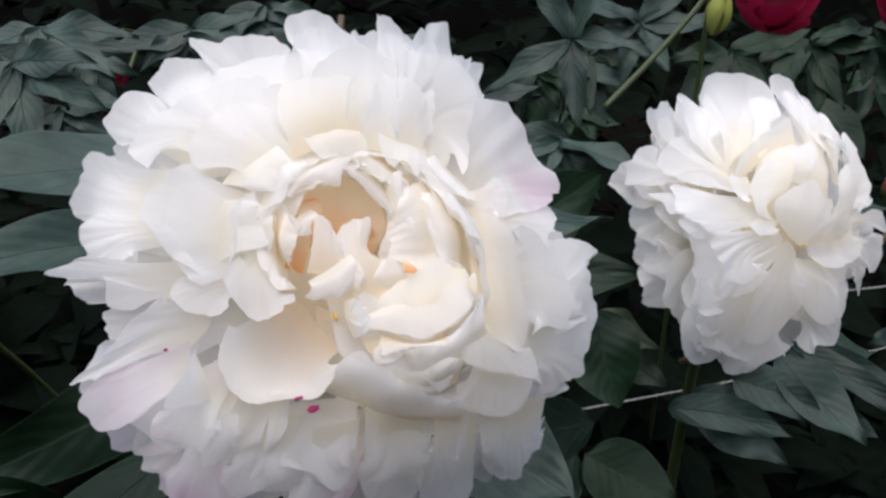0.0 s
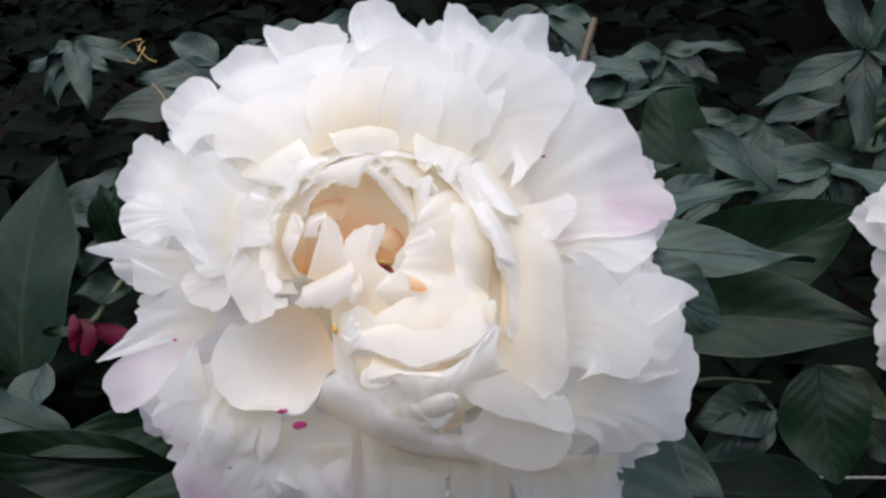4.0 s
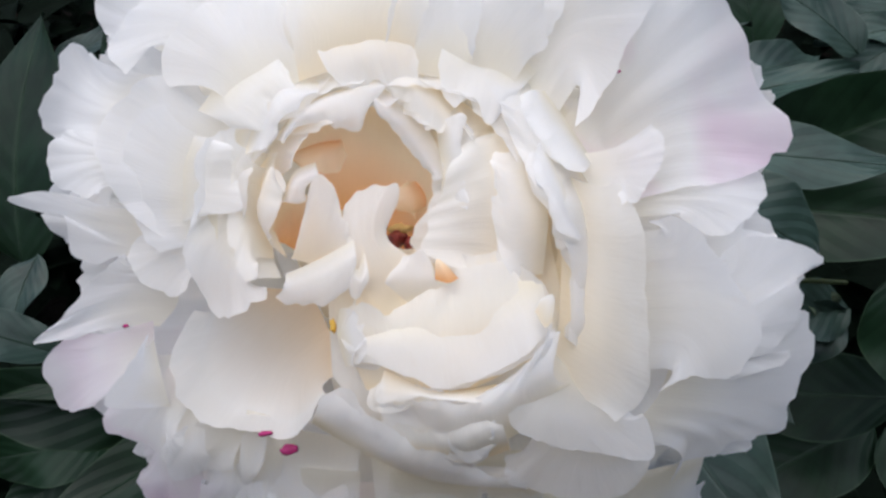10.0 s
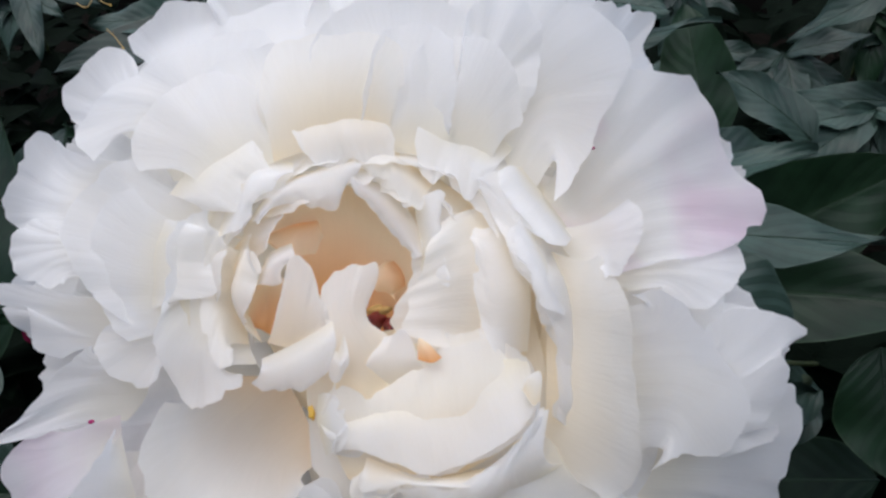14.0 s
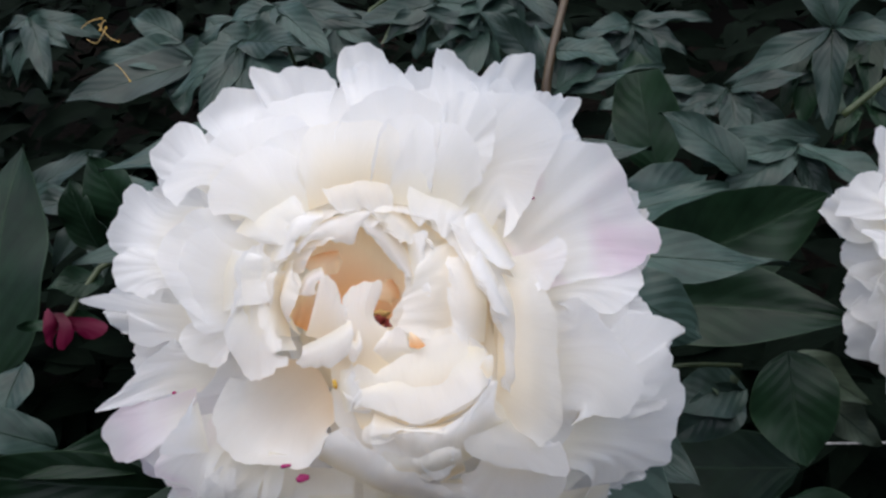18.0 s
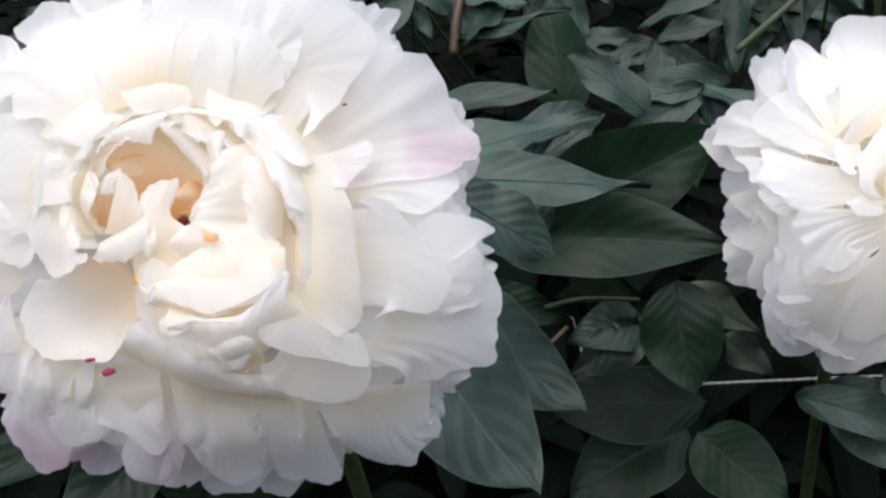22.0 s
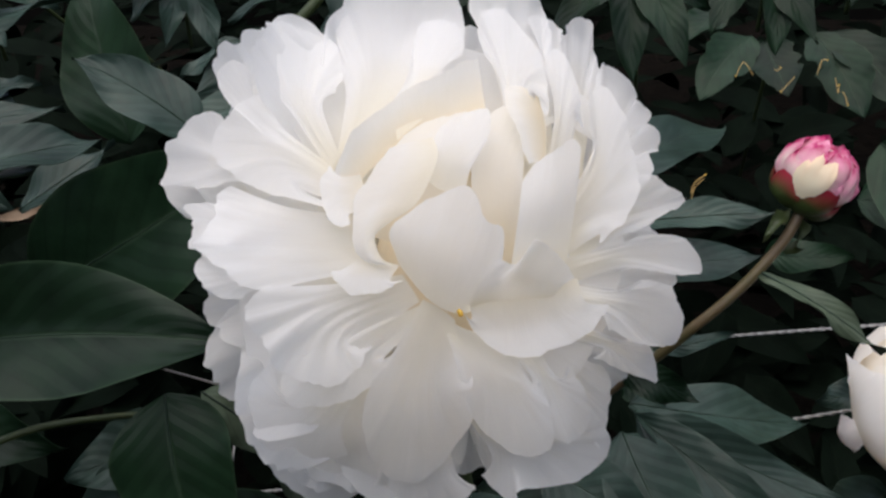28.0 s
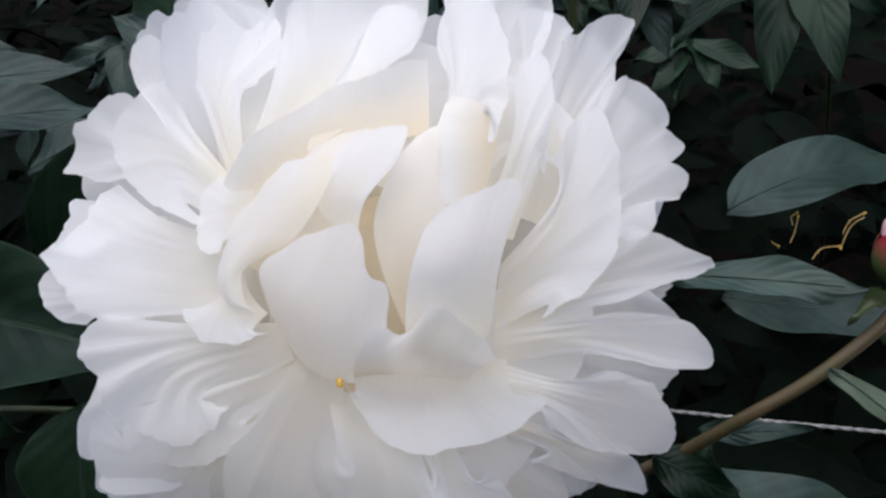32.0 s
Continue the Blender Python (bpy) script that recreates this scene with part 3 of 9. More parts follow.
def twine(points, r):
    """A twisted white cord of two strands, stretched to hold the bushes."""
    o = np.array(points[0])
    root = new("support_twine")
    root.location = points[0]
    p = [np.array(q) - o for q in points]
    for s in (0, 1):
        line = []
        for k in range(len(p) - 1):
            steps = int(np.linalg.norm(p[k + 1] - p[k]) / (r * 2.6)) + 2
            for m in range(steps):
                q = p[k] + (p[k + 1] - p[k]) * (m / steps)
                g = len(line) * 1.15 + s * math.pi
                line.append(q + np.array((0, math.cos(g), math.sin(g))) * r * 0.55)
        tube("strand", line, r * 0.62, M_STRING, root, sides=6, steps=1)
    return tagged(root, "thin twisted white twine stretched through the leaves", "twine", "twines")


def ground_soil():
    verts, faces, n = [], [], 60
    for i in range(n + 1):
        for j in range(n + 1):
            x, y = (i / n * 2 - 1), (j / n * 2 - 1)
            x, y = 60 * x * abs(x) ** 2.2, 0.6 + 60 * y * abs(y) ** 2.2
            near = max(0.0, 1 - math.hypot(x, y) / 8)
            verts.append((x, y, 0.05 * near * noise.noise((x * 5, y * 5, 0))))
    for i in range(n):
        for j in range(n):
            a = i * (n + 1) + j
            faces.append((a, a + n + 1, a + n + 2, a + 1))
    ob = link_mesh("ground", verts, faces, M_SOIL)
    return tagged(ob, "dark bare garden soil under the bushes", "ground", kind="structure")


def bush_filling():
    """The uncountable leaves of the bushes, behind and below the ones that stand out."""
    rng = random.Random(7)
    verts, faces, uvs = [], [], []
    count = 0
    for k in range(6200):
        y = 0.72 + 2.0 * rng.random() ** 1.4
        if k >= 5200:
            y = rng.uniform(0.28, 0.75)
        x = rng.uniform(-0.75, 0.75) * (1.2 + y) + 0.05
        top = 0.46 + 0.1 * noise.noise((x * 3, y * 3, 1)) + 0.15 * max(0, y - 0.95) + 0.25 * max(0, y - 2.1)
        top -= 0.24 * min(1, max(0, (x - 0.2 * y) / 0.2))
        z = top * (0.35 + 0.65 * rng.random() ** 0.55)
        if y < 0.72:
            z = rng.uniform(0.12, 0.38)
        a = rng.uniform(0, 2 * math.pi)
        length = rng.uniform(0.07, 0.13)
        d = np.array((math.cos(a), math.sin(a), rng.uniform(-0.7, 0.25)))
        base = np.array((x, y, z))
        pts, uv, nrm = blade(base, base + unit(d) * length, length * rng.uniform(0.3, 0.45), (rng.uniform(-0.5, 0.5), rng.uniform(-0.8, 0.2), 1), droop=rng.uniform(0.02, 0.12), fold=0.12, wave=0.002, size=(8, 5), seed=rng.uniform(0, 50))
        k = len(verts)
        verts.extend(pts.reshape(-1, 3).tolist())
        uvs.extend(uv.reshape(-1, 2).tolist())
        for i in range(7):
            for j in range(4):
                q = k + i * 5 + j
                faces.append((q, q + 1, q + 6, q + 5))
    # near-black leaf colour paints the shade inside the bushes
    ob = link_mesh("foliage", verts, faces, M_LEAF_FILL_SHADE, np.array(uvs))
    tagged(ob, "dense peony foliage, near-black colour standing in for shade", "foliage", kind="stuff")




def added_wall(name, x0, x1, y0, y1, height, label):
    bm = bmesh.new()
    bmesh.ops.create_cube(bm, size=1.0)
    for v in bm.verts:
        v.co = ((x0 + x1) / 2 + v.co.x * (x1 - x0), (y0 + y1) / 2 + v.co.y * (y1 - y0), height * (v.co.z + 0.5) - 0.05)
    bmesh.ops.bevel(bm, geom=bm.edges[:], offset=0.02, segments=2, affect="EDGES")
    me = bpy.data.meshes.new(name)
    bm.to_mesh(me)
    bm.free()
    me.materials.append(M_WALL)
    return tagged(new(name, me), label, "wall", kind="structure")



def fallen_stamen(a, b, c):
    """A dried stamen: a bent pale filament with an orange anther."""
    o = np.array(a)
    root = tube("fallen_stamen", [o * 0, np.array(b) - o, np.array(c) - o], 0.00035, M_DRY, sides=5)
    root.location = a
    drop("anther", np.array(c) - o, (0.0008, 0.0008, 0.0008), M_YELLOW, root, 0.3, rings=5, sides=6)
    return tagged(root, "dried yellow stamen fallen on a leaf", "stamen", "fallen stamens")


def dry_petal(centre, a, b):
    root = flower_root("dried_petal", centre, (0, -0.6, 0.8))
    inv = root.matrix_world.inverted()
    petal(root, inv @ Vector(a), inv @ Vector(b), 0.010, bow=0.14, cup=0.35, ruffle=0.003, fringe=0.18, mat=M_DRY_PETAL, name="withered_blade", face=(0, 0, 1))
    return tagged(root, "withered tan petal caught among the leaves", "petal")


# ---- the large cream-white peony ----
flower_a = tagged(flower_root("peony_flower", (-0.015, 0.268, 0.770), (0.347, -0.556, 0.755)), "large full double peony flower, white petals with cream heart", "flower", "white peony flowers")
bowl_of_petals(flower_a, 0.058, 0.026, 4)
petal(flower_a, (-0.0106, 0.0217, 0.0080), (-0.0341, 0.0686, 0.0266), 0.0370, bow=0.06, cup=0.03, ruffle=0.003, fringe=0.05, curl=-0.04)
petal(flower_a, (-0.0071, 0.0190, 0.0080), (-0.0230, 0.0600, 0.0393), 0.0223, bow=0.06, cup=0.03, ruffle=0.003, fringe=0.05, curl=-0.04)
petal(flower_a, (-0.0039, 0.0192, 0.0080), (-0.0129, 0.0607, 0.0483), 0.0272, bow=0.06, cup=0.03, ruffle=0.003, fringe=0.05, curl=-0.04)
petal(flower_a, (-0.0013, 0.0163, 0.0080), (-0.0047, 0.0516, 0.0473), 0.0271, bow=0.06, cup=0.03, ruffle=0.003, fringe=0.05, curl=-0.04)
petal(flower_a, (0.0020, 0.0177, 0.0080), (0.0057, 0.0561, 0.0506), 0.0235, bow=0.06, cup=0.03, ruffle=0.003, fringe=0.05, curl=-0.04)
petal(flower_a, (0.0060, 0.0171, 0.0080), (0.0186, 0.0541, 0.0449), 0.0241, bow=0.06, cup=0.03, ruffle=0.003, fringe=0.05, curl=-0.04)
petal(flower_a, (0.0097, 0.0187, 0.0080), (0.0302, 0.0592, 0.0374), 0.0135, bow=0.06, cup=0.03, ruffle=0.003, fringe=0.05, curl=-0.04)
petal(flower_a, (0.0143, 0.0167, 0.0080), (0.0446, 0.0528, 0.0237), 0.0242, bow=0.06, cup=0.03, ruffle=0.003, fringe=0.05, curl=-0.04)
petal(flower_a, (0.0159, 0.0144, 0.0080), (0.0497, 0.0455, 0.0190), 0.0183, bow=0.06, cup=0.03, ruffle=0.003, fringe=0.05, curl=-0.04)
petal(flower_a, (-0.0151, 0.0211, 0.0080), (-0.0485, 0.0667, 0.0213), 0.0294, bow=0.06, cup=0.03, ruffle=0.003, fringe=0.05, curl=-0.04)
petal(flower_a, (-0.0191, 0.0183, 0.0080), (-0.0609, 0.0580, 0.0240), 0.0286, bow=0.06, cup=0.03, ruffle=0.003, fringe=0.05, curl=-0.04)
petal(flower_a, (-0.0220, 0.0159, 0.0080), (-0.0704, 0.0504, 0.0233), 0.0282, bow=0.06, cup=0.03, ruffle=0.003, fringe=0.05, curl=-0.04)
petal(flower_a, (-0.0241, 0.0143, 0.0080), (-0.0770, 0.0452, 0.0181), 0.0171, bow=0.06, cup=0.03, ruffle=0.003, fringe=0.05, curl=-0.04)
petal(flower_a, (-0.0256, 0.0124, 0.0066), (-0.0817, 0.0392, 0.0138), 0.0247, bow=0.06, cup=0.03, ruffle=0.003, fringe=0.05, curl=-0.04)
petal(flower_a, (-0.0266, 0.0090, 0.0070), (-0.0850, 0.0284, 0.0142), 0.0261, bow=0.06, cup=0.03, ruffle=0.003, fringe=0.05, curl=-0.04)
petal(flower_a, (-0.0262, 0.0067, 0.0053), (-0.0834, 0.0212, 0.0125), 0.0223, bow=0.06, cup=0.03, ruffle=0.003, fringe=0.05, curl=-0.04)
petal(flower_a, (-0.0438, 0.0087, 0.0009), (-0.0930, 0.0183, 0.0081), 0.0131, bow=-0.03, cup=0.12, ruffle=0.003, fringe=0.03, curl=-0.04)
petal(flower_a, (-0.0360, 0.0024, -0.0013), (-0.0860, 0.0057, 0.0059), 0.0260, bow=0.06, cup=0.03, ruffle=0.003, fringe=0.05, curl=-0.04)
petal(flower_a, (0.0316, -0.0101, 0.0080), (0.0593, -0.0192, 0.0196), 0.0141, bow=-0.03, cup=0.1, ruffle=0.003, fringe=0.03, curl=-0.04)
petal(flower_a, (0.0238, -0.0053, 0.0080), (0.0559, -0.0126, 0.0165), 0.0210, bow=0.06, cup=0.03, ruffle=0.003, fringe=0.05, curl=-0.04)
petal(flower_a, (0.0250, -0.0129, 0.0034), (0.0588, -0.0306, 0.0106), 0.0266, bow=0.06, cup=0.03, ruffle=0.003, fringe=0.05, curl=-0.04)
petal(flower_a, (0.0250, -0.0156, -0.0141), (0.0588, -0.0370, -0.0069), 0.0260, bow=0.06, cup=0.03, ruffle=0.003, fringe=0.05, curl=-0.04)
petal(flower_a, (0.0203, -0.0203, -0.0189), (0.0476, -0.0483, -0.0117), 0.0258, bow=0.06, cup=0.03, ruffle=0.003, fringe=0.05, curl=-0.04)
petal(flower_a, (0.0354, -0.0291, -0.0199), (0.0554, -0.0460, -0.0127), 0.0072, bow=0.06, cup=0.03, ruffle=0.003, fringe=0.02, curl=-0.04)
petal(flower_a, (0.0197, -0.0180, -0.0213), (0.0530, -0.0488, -0.0141), 0.0192, bow=0.06, cup=0.03, ruffle=0.003, fringe=0.07, curl=-0.04)
petal(flower_a, (0.0155, -0.0225, -0.0435), (0.0414, -0.0611, -0.0363), 0.0222, bow=0.06, cup=0.03, ruffle=0.003, fringe=0.07, curl=-0.04)
petal(flower_a, (0.0111, -0.0242, -0.0466), (0.0296, -0.0655, -0.0394), 0.0279, bow=0.06, cup=0.03, ruffle=0.003, fringe=0.07, curl=-0.04)
petal(flower_a, (0.0066, -0.0232, -0.0376), (0.0173, -0.0629, -0.0304), 0.0216, bow=0.06, cup=0.03, ruffle=0.003, fringe=0.07, curl=-0.04)
petal(flower_a, (0.0032, -0.0252, -0.0348), (0.0079, -0.0684, -0.0276), 0.0106, bow=0.06, cup=0.03, ruffle=0.003, fringe=0.07, curl=-0.04)
petal(flower_a, (0.0001, -0.0254, -0.0445), (-0.0003, -0.0690, -0.0373), 0.0237, bow=0.06, cup=0.03, ruffle=0.003, fringe=0.07, curl=-0.04)
petal(flower_a, (-0.0043, -0.0253, -0.0545), (-0.0122, -0.0685, -0.0473), 0.0359, bow=0.06, cup=0.03, ruffle=0.003, fringe=0.07, curl=-0.04)
petal(flower_a, (-0.0105, -0.0242, -0.0510), (-0.0290, -0.0655, -0.0438), 0.0355, bow=0.06, cup=0.03, ruffle=0.003, fringe=0.07, curl=-0.04)
petal(flower_a, (-0.0152, -0.0230, -0.0349), (-0.0419, -0.0623, -0.0277), 0.0282, bow=0.06, cup=0.03, ruffle=0.003, fringe=0.07, curl=-0.04)
petal(flower_a, (-0.0005, -0.0224, -0.0371), (-0.0020, -0.0607, -0.0299), 0.0234, bow=0.06, cup=0.03, ruffle=0.003, fringe=0.07, curl=-0.04)
petal(flower_a, (-0.0257, -0.0178, -0.0405), (-0.0703, -0.0483, -0.0333), 0.0238, bow=0.06, cup=0.03, ruffle=0.003, fringe=0.05, curl=-0.04, mat=M_BLUSH)
petal(flower_a, (-0.0285, -0.0150, -0.0348), (-0.0779, -0.0408, -0.0276), 0.0235, bow=0.06, cup=0.03, ruffle=0.003, fringe=0.05, curl=-0.04, mat=M_BLUSH)
petal(flower_a, (-0.0215, -0.0168, -0.0378), (-0.0588, -0.0457, -0.0281), 0.0253, bow=0.06, cup=0.03, ruffle=0.003, fringe=0.05, curl=-0.04, mat=M_PETAL)
petal(flower_a, (-0.0167, -0.0211, -0.0278), (-0.0459, -0.0573, -0.0202), 0.0225, bow=0.06, cup=0.03, ruffle=0.003, fringe=0.05, curl=-0.04, mat=M_BLUSH)
petal(flower_a, (-0.0346, -0.0038, -0.0179), (-0.0945, -0.0104, -0.0103), 0.0268, bow=0.06, cup=0.03, ruffle=0.003, fringe=0.05, curl=-0.04, mat=M_BLUSH)
petal(flower_a, (-0.0334, -0.0070, -0.0231), (-0.0912, -0.0189, -0.0155), 0.0289, bow=0.06, cup=0.03, ruffle=0.003, fringe=0.05, curl=-0.04, mat=M_BLUSH)
petal(flower_a, (-0.0310, -0.0105, -0.0254), (-0.0848, -0.0286, -0.0178), 0.0289, bow=0.06, cup=0.03, ruffle=0.003, fringe=0.05, curl=-0.04, mat=M_PETAL)
petal(flower_a, (-0.0336, -0.0023, -0.0131), (-0.0918, -0.0064, -0.0055), 0.0208, bow=0.06, cup=0.03, ruffle=0.003, fringe=0.05, curl=-0.04, mat=M_PETAL)
petal(flower_a, (-0.0295, -0.0133, -0.0284), (-0.0806, -0.0361, -0.0208), 0.0251, bow=0.06, cup=0.03, ruffle=0.003, fringe=0.05, curl=-0.04, mat=M_BLUSH)
petal(flower_a, (0.0251, 0.0103, -0.0119), (0.0674, 0.0279, 0.0078), 0.0199, bow=0.05, cup=0.03, ruffle=0.003, fringe=0.06)
petal(flower_a, (0.0248, 0.0068, -0.0134), (0.0668, 0.0183, 0.0034), 0.0199, bow=0.05, cup=0.03, ruffle=0.003, fringe=0.06)
petal(flower_a, (0.0238, 0.0034, -0.0150), (0.0641, 0.0092, -0.0013), 0.0200, bow=0.05, cup=0.03, ruffle=0.003, fringe=0.06)
petal(flower_a, (0.0236, -0.0001, -0.0166), (0.0634, -0.0004, -0.0057), 0.0164, bow=0.05, cup=0.03, ruffle=0.003, fringe=0.06)
petal(flower_a, (0.0240, -0.0036, -0.0180), (0.0646, -0.0098, -0.0097), 0.0183, bow=0.05, cup=0.03, ruffle=0.003, fringe=0.06)
petal(flower_a, (0.0253, -0.0068, -0.0191), (0.0681, -0.0183, -0.0128), 0.0183, bow=0.05, cup=0.03, ruffle=0.003, fringe=0.06)
petal(flower_a, (0.0250, -0.0093, -0.0202), (0.0673, -0.0253, -0.0161), 0.0184, bow=0.05, cup=0.03, ruffle=0.003, fringe=0.06)
petal(flower_a, (0.0239, -0.0119, -0.0216), (0.0643, -0.0323, -0.0199), 0.0202, bow=0.05, cup=0.03, ruffle=0.003, fringe=0.06)
petal(flower_a, (0.0218, -0.0148, -0.0232), (0.0587, -0.0402, -0.0247), 0.0202, bow=0.05, cup=0.03, ruffle=0.003, fringe=0.06)
petal(flower_a, (0.0190, -0.0183, -0.0253), (0.0511, -0.0498, -0.0306), 0.0220, bow=0.05, cup=0.03, ruffle=0.003, fringe=0.06)
# petals of the face and the heart
# broad backing sheets come first, added to close gaps behind the petals
loft(flower_a, [[(-0.0547, 0.0317, 0.0242), (-0.0190, 0.0286, 0.0299), (0.0273, 0.0276, 0.0127)], [(-0.0597, 0.0432, 0.0249), (-0.0200, 0.0425, 0.0387), (0.0325, 0.0392, 0.0195)], [(-0.0684, 0.0521, 0.0250), (-0.0504, 0.0638, 0.0267), (-0.0208, 0.0568, 0.0430), (0.0110, 0.0515, 0.0440), (0.0449, 0.0475, 0.0229)]], 0.0015, 0.001)
loft(flower_a, [[(-0.0555, 0.0244, 0.0248), (-0.0604, 0.0148, 0.0201)], [(-0.0695, 0.0293, 0.0230), (-0.0728, 0.0192, 0.0189)], [(-0.0741, 0.0462, 0.0236), (-0.0824, 0.0350, 0.0192), (-0.0841, 0.0223, 0.0159), (-0.0771, 0.0101, 0.0172)]], 0.0015, 0.001)
loft(flower_a, [[(0.0108, -0.0029, 0.0298), (0.0074, -0.0209, 0.0248), (0.0011, -0.0356, 0.0233)], [(0.0304, 0.0038, 0.0224), (0.0290, -0.0234, 0.0205), (0.0184, -0.0434, 0.0152)], [(0.0565, 0.0089, 0.0088), (0.0492, -0.0155, 0.0171), (0.0491, -0.0305, 0.0086), (0.0403, -0.0443, 0.0004), (0.0189, -0.0521, 0.0099)]], 0.0015, 0.001)
loft(flower_a, [[(-0.0563, -0.0302, -0.0005), (-0.0195, -0.0427, 0.0083), (0.0173, -0.0468, 0.0027)], [(-0.0610, -0.0367, -0.0093), (-0.0203, -0.0495, -0.0004), (0.0220, -0.0529, -0.0055)], [(-0.0695, -0.0379, -0.0137), (-0.0554, -0.0492, -0.0196), (-0.0243, -0.0568, -0.0141), (0.0064, -0.0601, -0.0147), (0.0367, -0.0559, -0.0211)]], 0.0015, 0.001)
loft(flower_a, [[(-0.0575, -0.0170, 0.0166), (-0.0573, -0.0275, 0.0112)], [(-0.0720, -0.0158, 0.0090), (-0.0704, -0.0298, 0.0035)], [(-0.0890, -0.0045, 0.0009), (-0.0880, -0.0201, -0.0015), (-0.0763, -0.0336, -0.0029), (-0.0642, -0.0384, -0.0012)]], 0.0015, 0.001)
loft(flower_a, [[(0.0032, 0.0251, 0.0334), (0.0178, 0.0252, 0.0247)], [(0.0022, 0.0409, 0.0449), (0.0206, 0.0448, 0.0369)], [(0.0005, 0.0488, 0.0506), (0.0034, 0.0591, 0.0509), (0.0087, 0.0628, 0.0500), (0.0120, 0.0581, 0.0489), (0.0165, 0.0551, 0.0466), (0.0247, 0.0594, 0.0437), (0.0336, 0.0639, 0.0399), (0.0381, 0.0540, 0.0337)]], 0.002, 0.0025)
loft(flower_a, [[(0.0170, 0.0303, 0.0262), (0.0262, 0.0270, 0.0183)], [(0.0262, 0.0444, 0.0330), (0.0395, 0.0403, 0.0228)], [(0.0291, 0.0541, 0.0403), (0.0388, 0.0537, 0.0341), (0.0494, 0.0537, 0.0284), (0.0468, 0.0473, 0.0269), (0.0514, 0.0422, 0.0226)]], 0.002, 0.002)
loft(flower_a, [[(-0.0206, 0.0387, 0.0357), (-0.0047, 0.0362, 0.0357)], [(-0.0199, 0.0527, 0.0434), (-0.0048, 0.0469, 0.0461)], [(-0.0226, 0.0606, 0.0449), (-0.0198, 0.0675, 0.0441), (-0.0148, 0.0684, 0.0468), (-0.0096, 0.0638, 0.0500), (-0.0069, 0.0559, 0.0513), (0.0000, 0.0509, 0.0509)]], 0.002, 0.001)
loft(flower_a, [[(-0.0381, 0.0426, 0.0302), (-0.0253, 0.0400, 0.0346)], [(-0.0406, 0.0598, 0.0307), (-0.0247, 0.0528, 0.0413)], [(-0.0448, 0.0646, 0.0319), (-0.0437, 0.0756, 0.0284), (-0.0372, 0.0717, 0.0314), (-0.0312, 0.0708, 0.0350), (-0.0244, 0.0646, 0.0422), (-0.0195, 0.0593, 0.0470)]], 0.002, 0.001)
loft(flower_a, [[(-0.0498, 0.0422, 0.0274), (-0.0397, 0.0425, 0.0307)], [(-0.0562, 0.0567, 0.0270), (-0.0443, 0.0562, 0.0312)], [(-0.0630, 0.0603, 0.0284), (-0.0575, 0.0664, 0.0279), (-0.0520, 0.0708, 0.0278), (-0.0444, 0.0692, 0.0300), (-0.0405, 0.0652, 0.0330)]], 0.002, 0.001)
loft(flower_a, [[(-0.0571, 0.0367, 0.0261), (-0.0500, 0.0400, 0.0281)], [(-0.0673, 0.0455, 0.0264), (-0.0567, 0.0494, 0.0299)], [(-0.0739, 0.0449, 0.0279), (-0.0738, 0.0553, 0.0259), (-0.0681, 0.0617, 0.0264), (-0.0629, 0.0624, 0.0278), (-0.0572, 0.0571, 0.0315)]], 0.002, 0.001)
loft(flower_a, [[(-0.0657, 0.0220, 0.0220), (-0.0629, 0.0293, 0.0246), (-0.0588, 0.0349, 0.0266)], [(-0.0781, 0.0266, 0.0203), (-0.0754, 0.0339, 0.0229), (-0.0713, 0.0393, 0.0253)], [(-0.0878, 0.0256, 0.0180), (-0.0880, 0.0340, 0.0193), (-0.0843, 0.0394, 0.0221), (-0.0823, 0.0455, 0.0231), (-0.0783, 0.0460, 0.0253), (-0.0737, 0.0414, 0.0286)]], 0.002, 0.0016)
loft(flower_a, [[(-0.0636, 0.0219, 0.0255), (-0.0648, 0.0145, 0.0229)], [(-0.0763, 0.0253, 0.0225), (-0.0759, 0.0164, 0.0206)], [(-0.0837, 0.0313, 0.0219), (-0.0880, 0.0273, 0.0182), (-0.0868, 0.0204, 0.0174), (-0.0766, 0.0131, 0.0228)]], 0.002, 0.001)
loft(flower_a, [[(-0.0507, 0.0305, 0.0329), (-0.0410, 0.0317, 0.0345), (-0.0315, 0.0309, 0.0365)], [(-0.0608, 0.0401, 0.0313), (-0.0504, 0.0440, 0.0345), (-0.0359, 0.0424, 0.0400)], [(-0.0708, 0.0324, 0.0321), (-0.0717, 0.0422, 0.0307), (-0.0626, 0.0493, 0.0334), (-0.0491, 0.0523, 0.0374), (-0.0345, 0.0511, 0.0435), (-0.0271, 0.0470, 0.0469)]], 0.0025, 0.001)
loft(flower_a, [[(-0.0417, 0.0251, 0.0374), (-0.0323, 0.0250, 0.0380), (-0.0247, 0.0235, 0.0386)], [(-0.0450, 0.0323, 0.0414), (-0.0335, 0.0363, 0.0439), (-0.0218, 0.0315, 0.0461)], [(-0.0478, 0.0314, 0.0457), (-0.0435, 0.0418, 0.0447), (-0.0330, 0.0439, 0.0476), (-0.0232, 0.0412, 0.0510), (-0.0181, 0.0355, 0.0519)]], 0.002, 0.001)
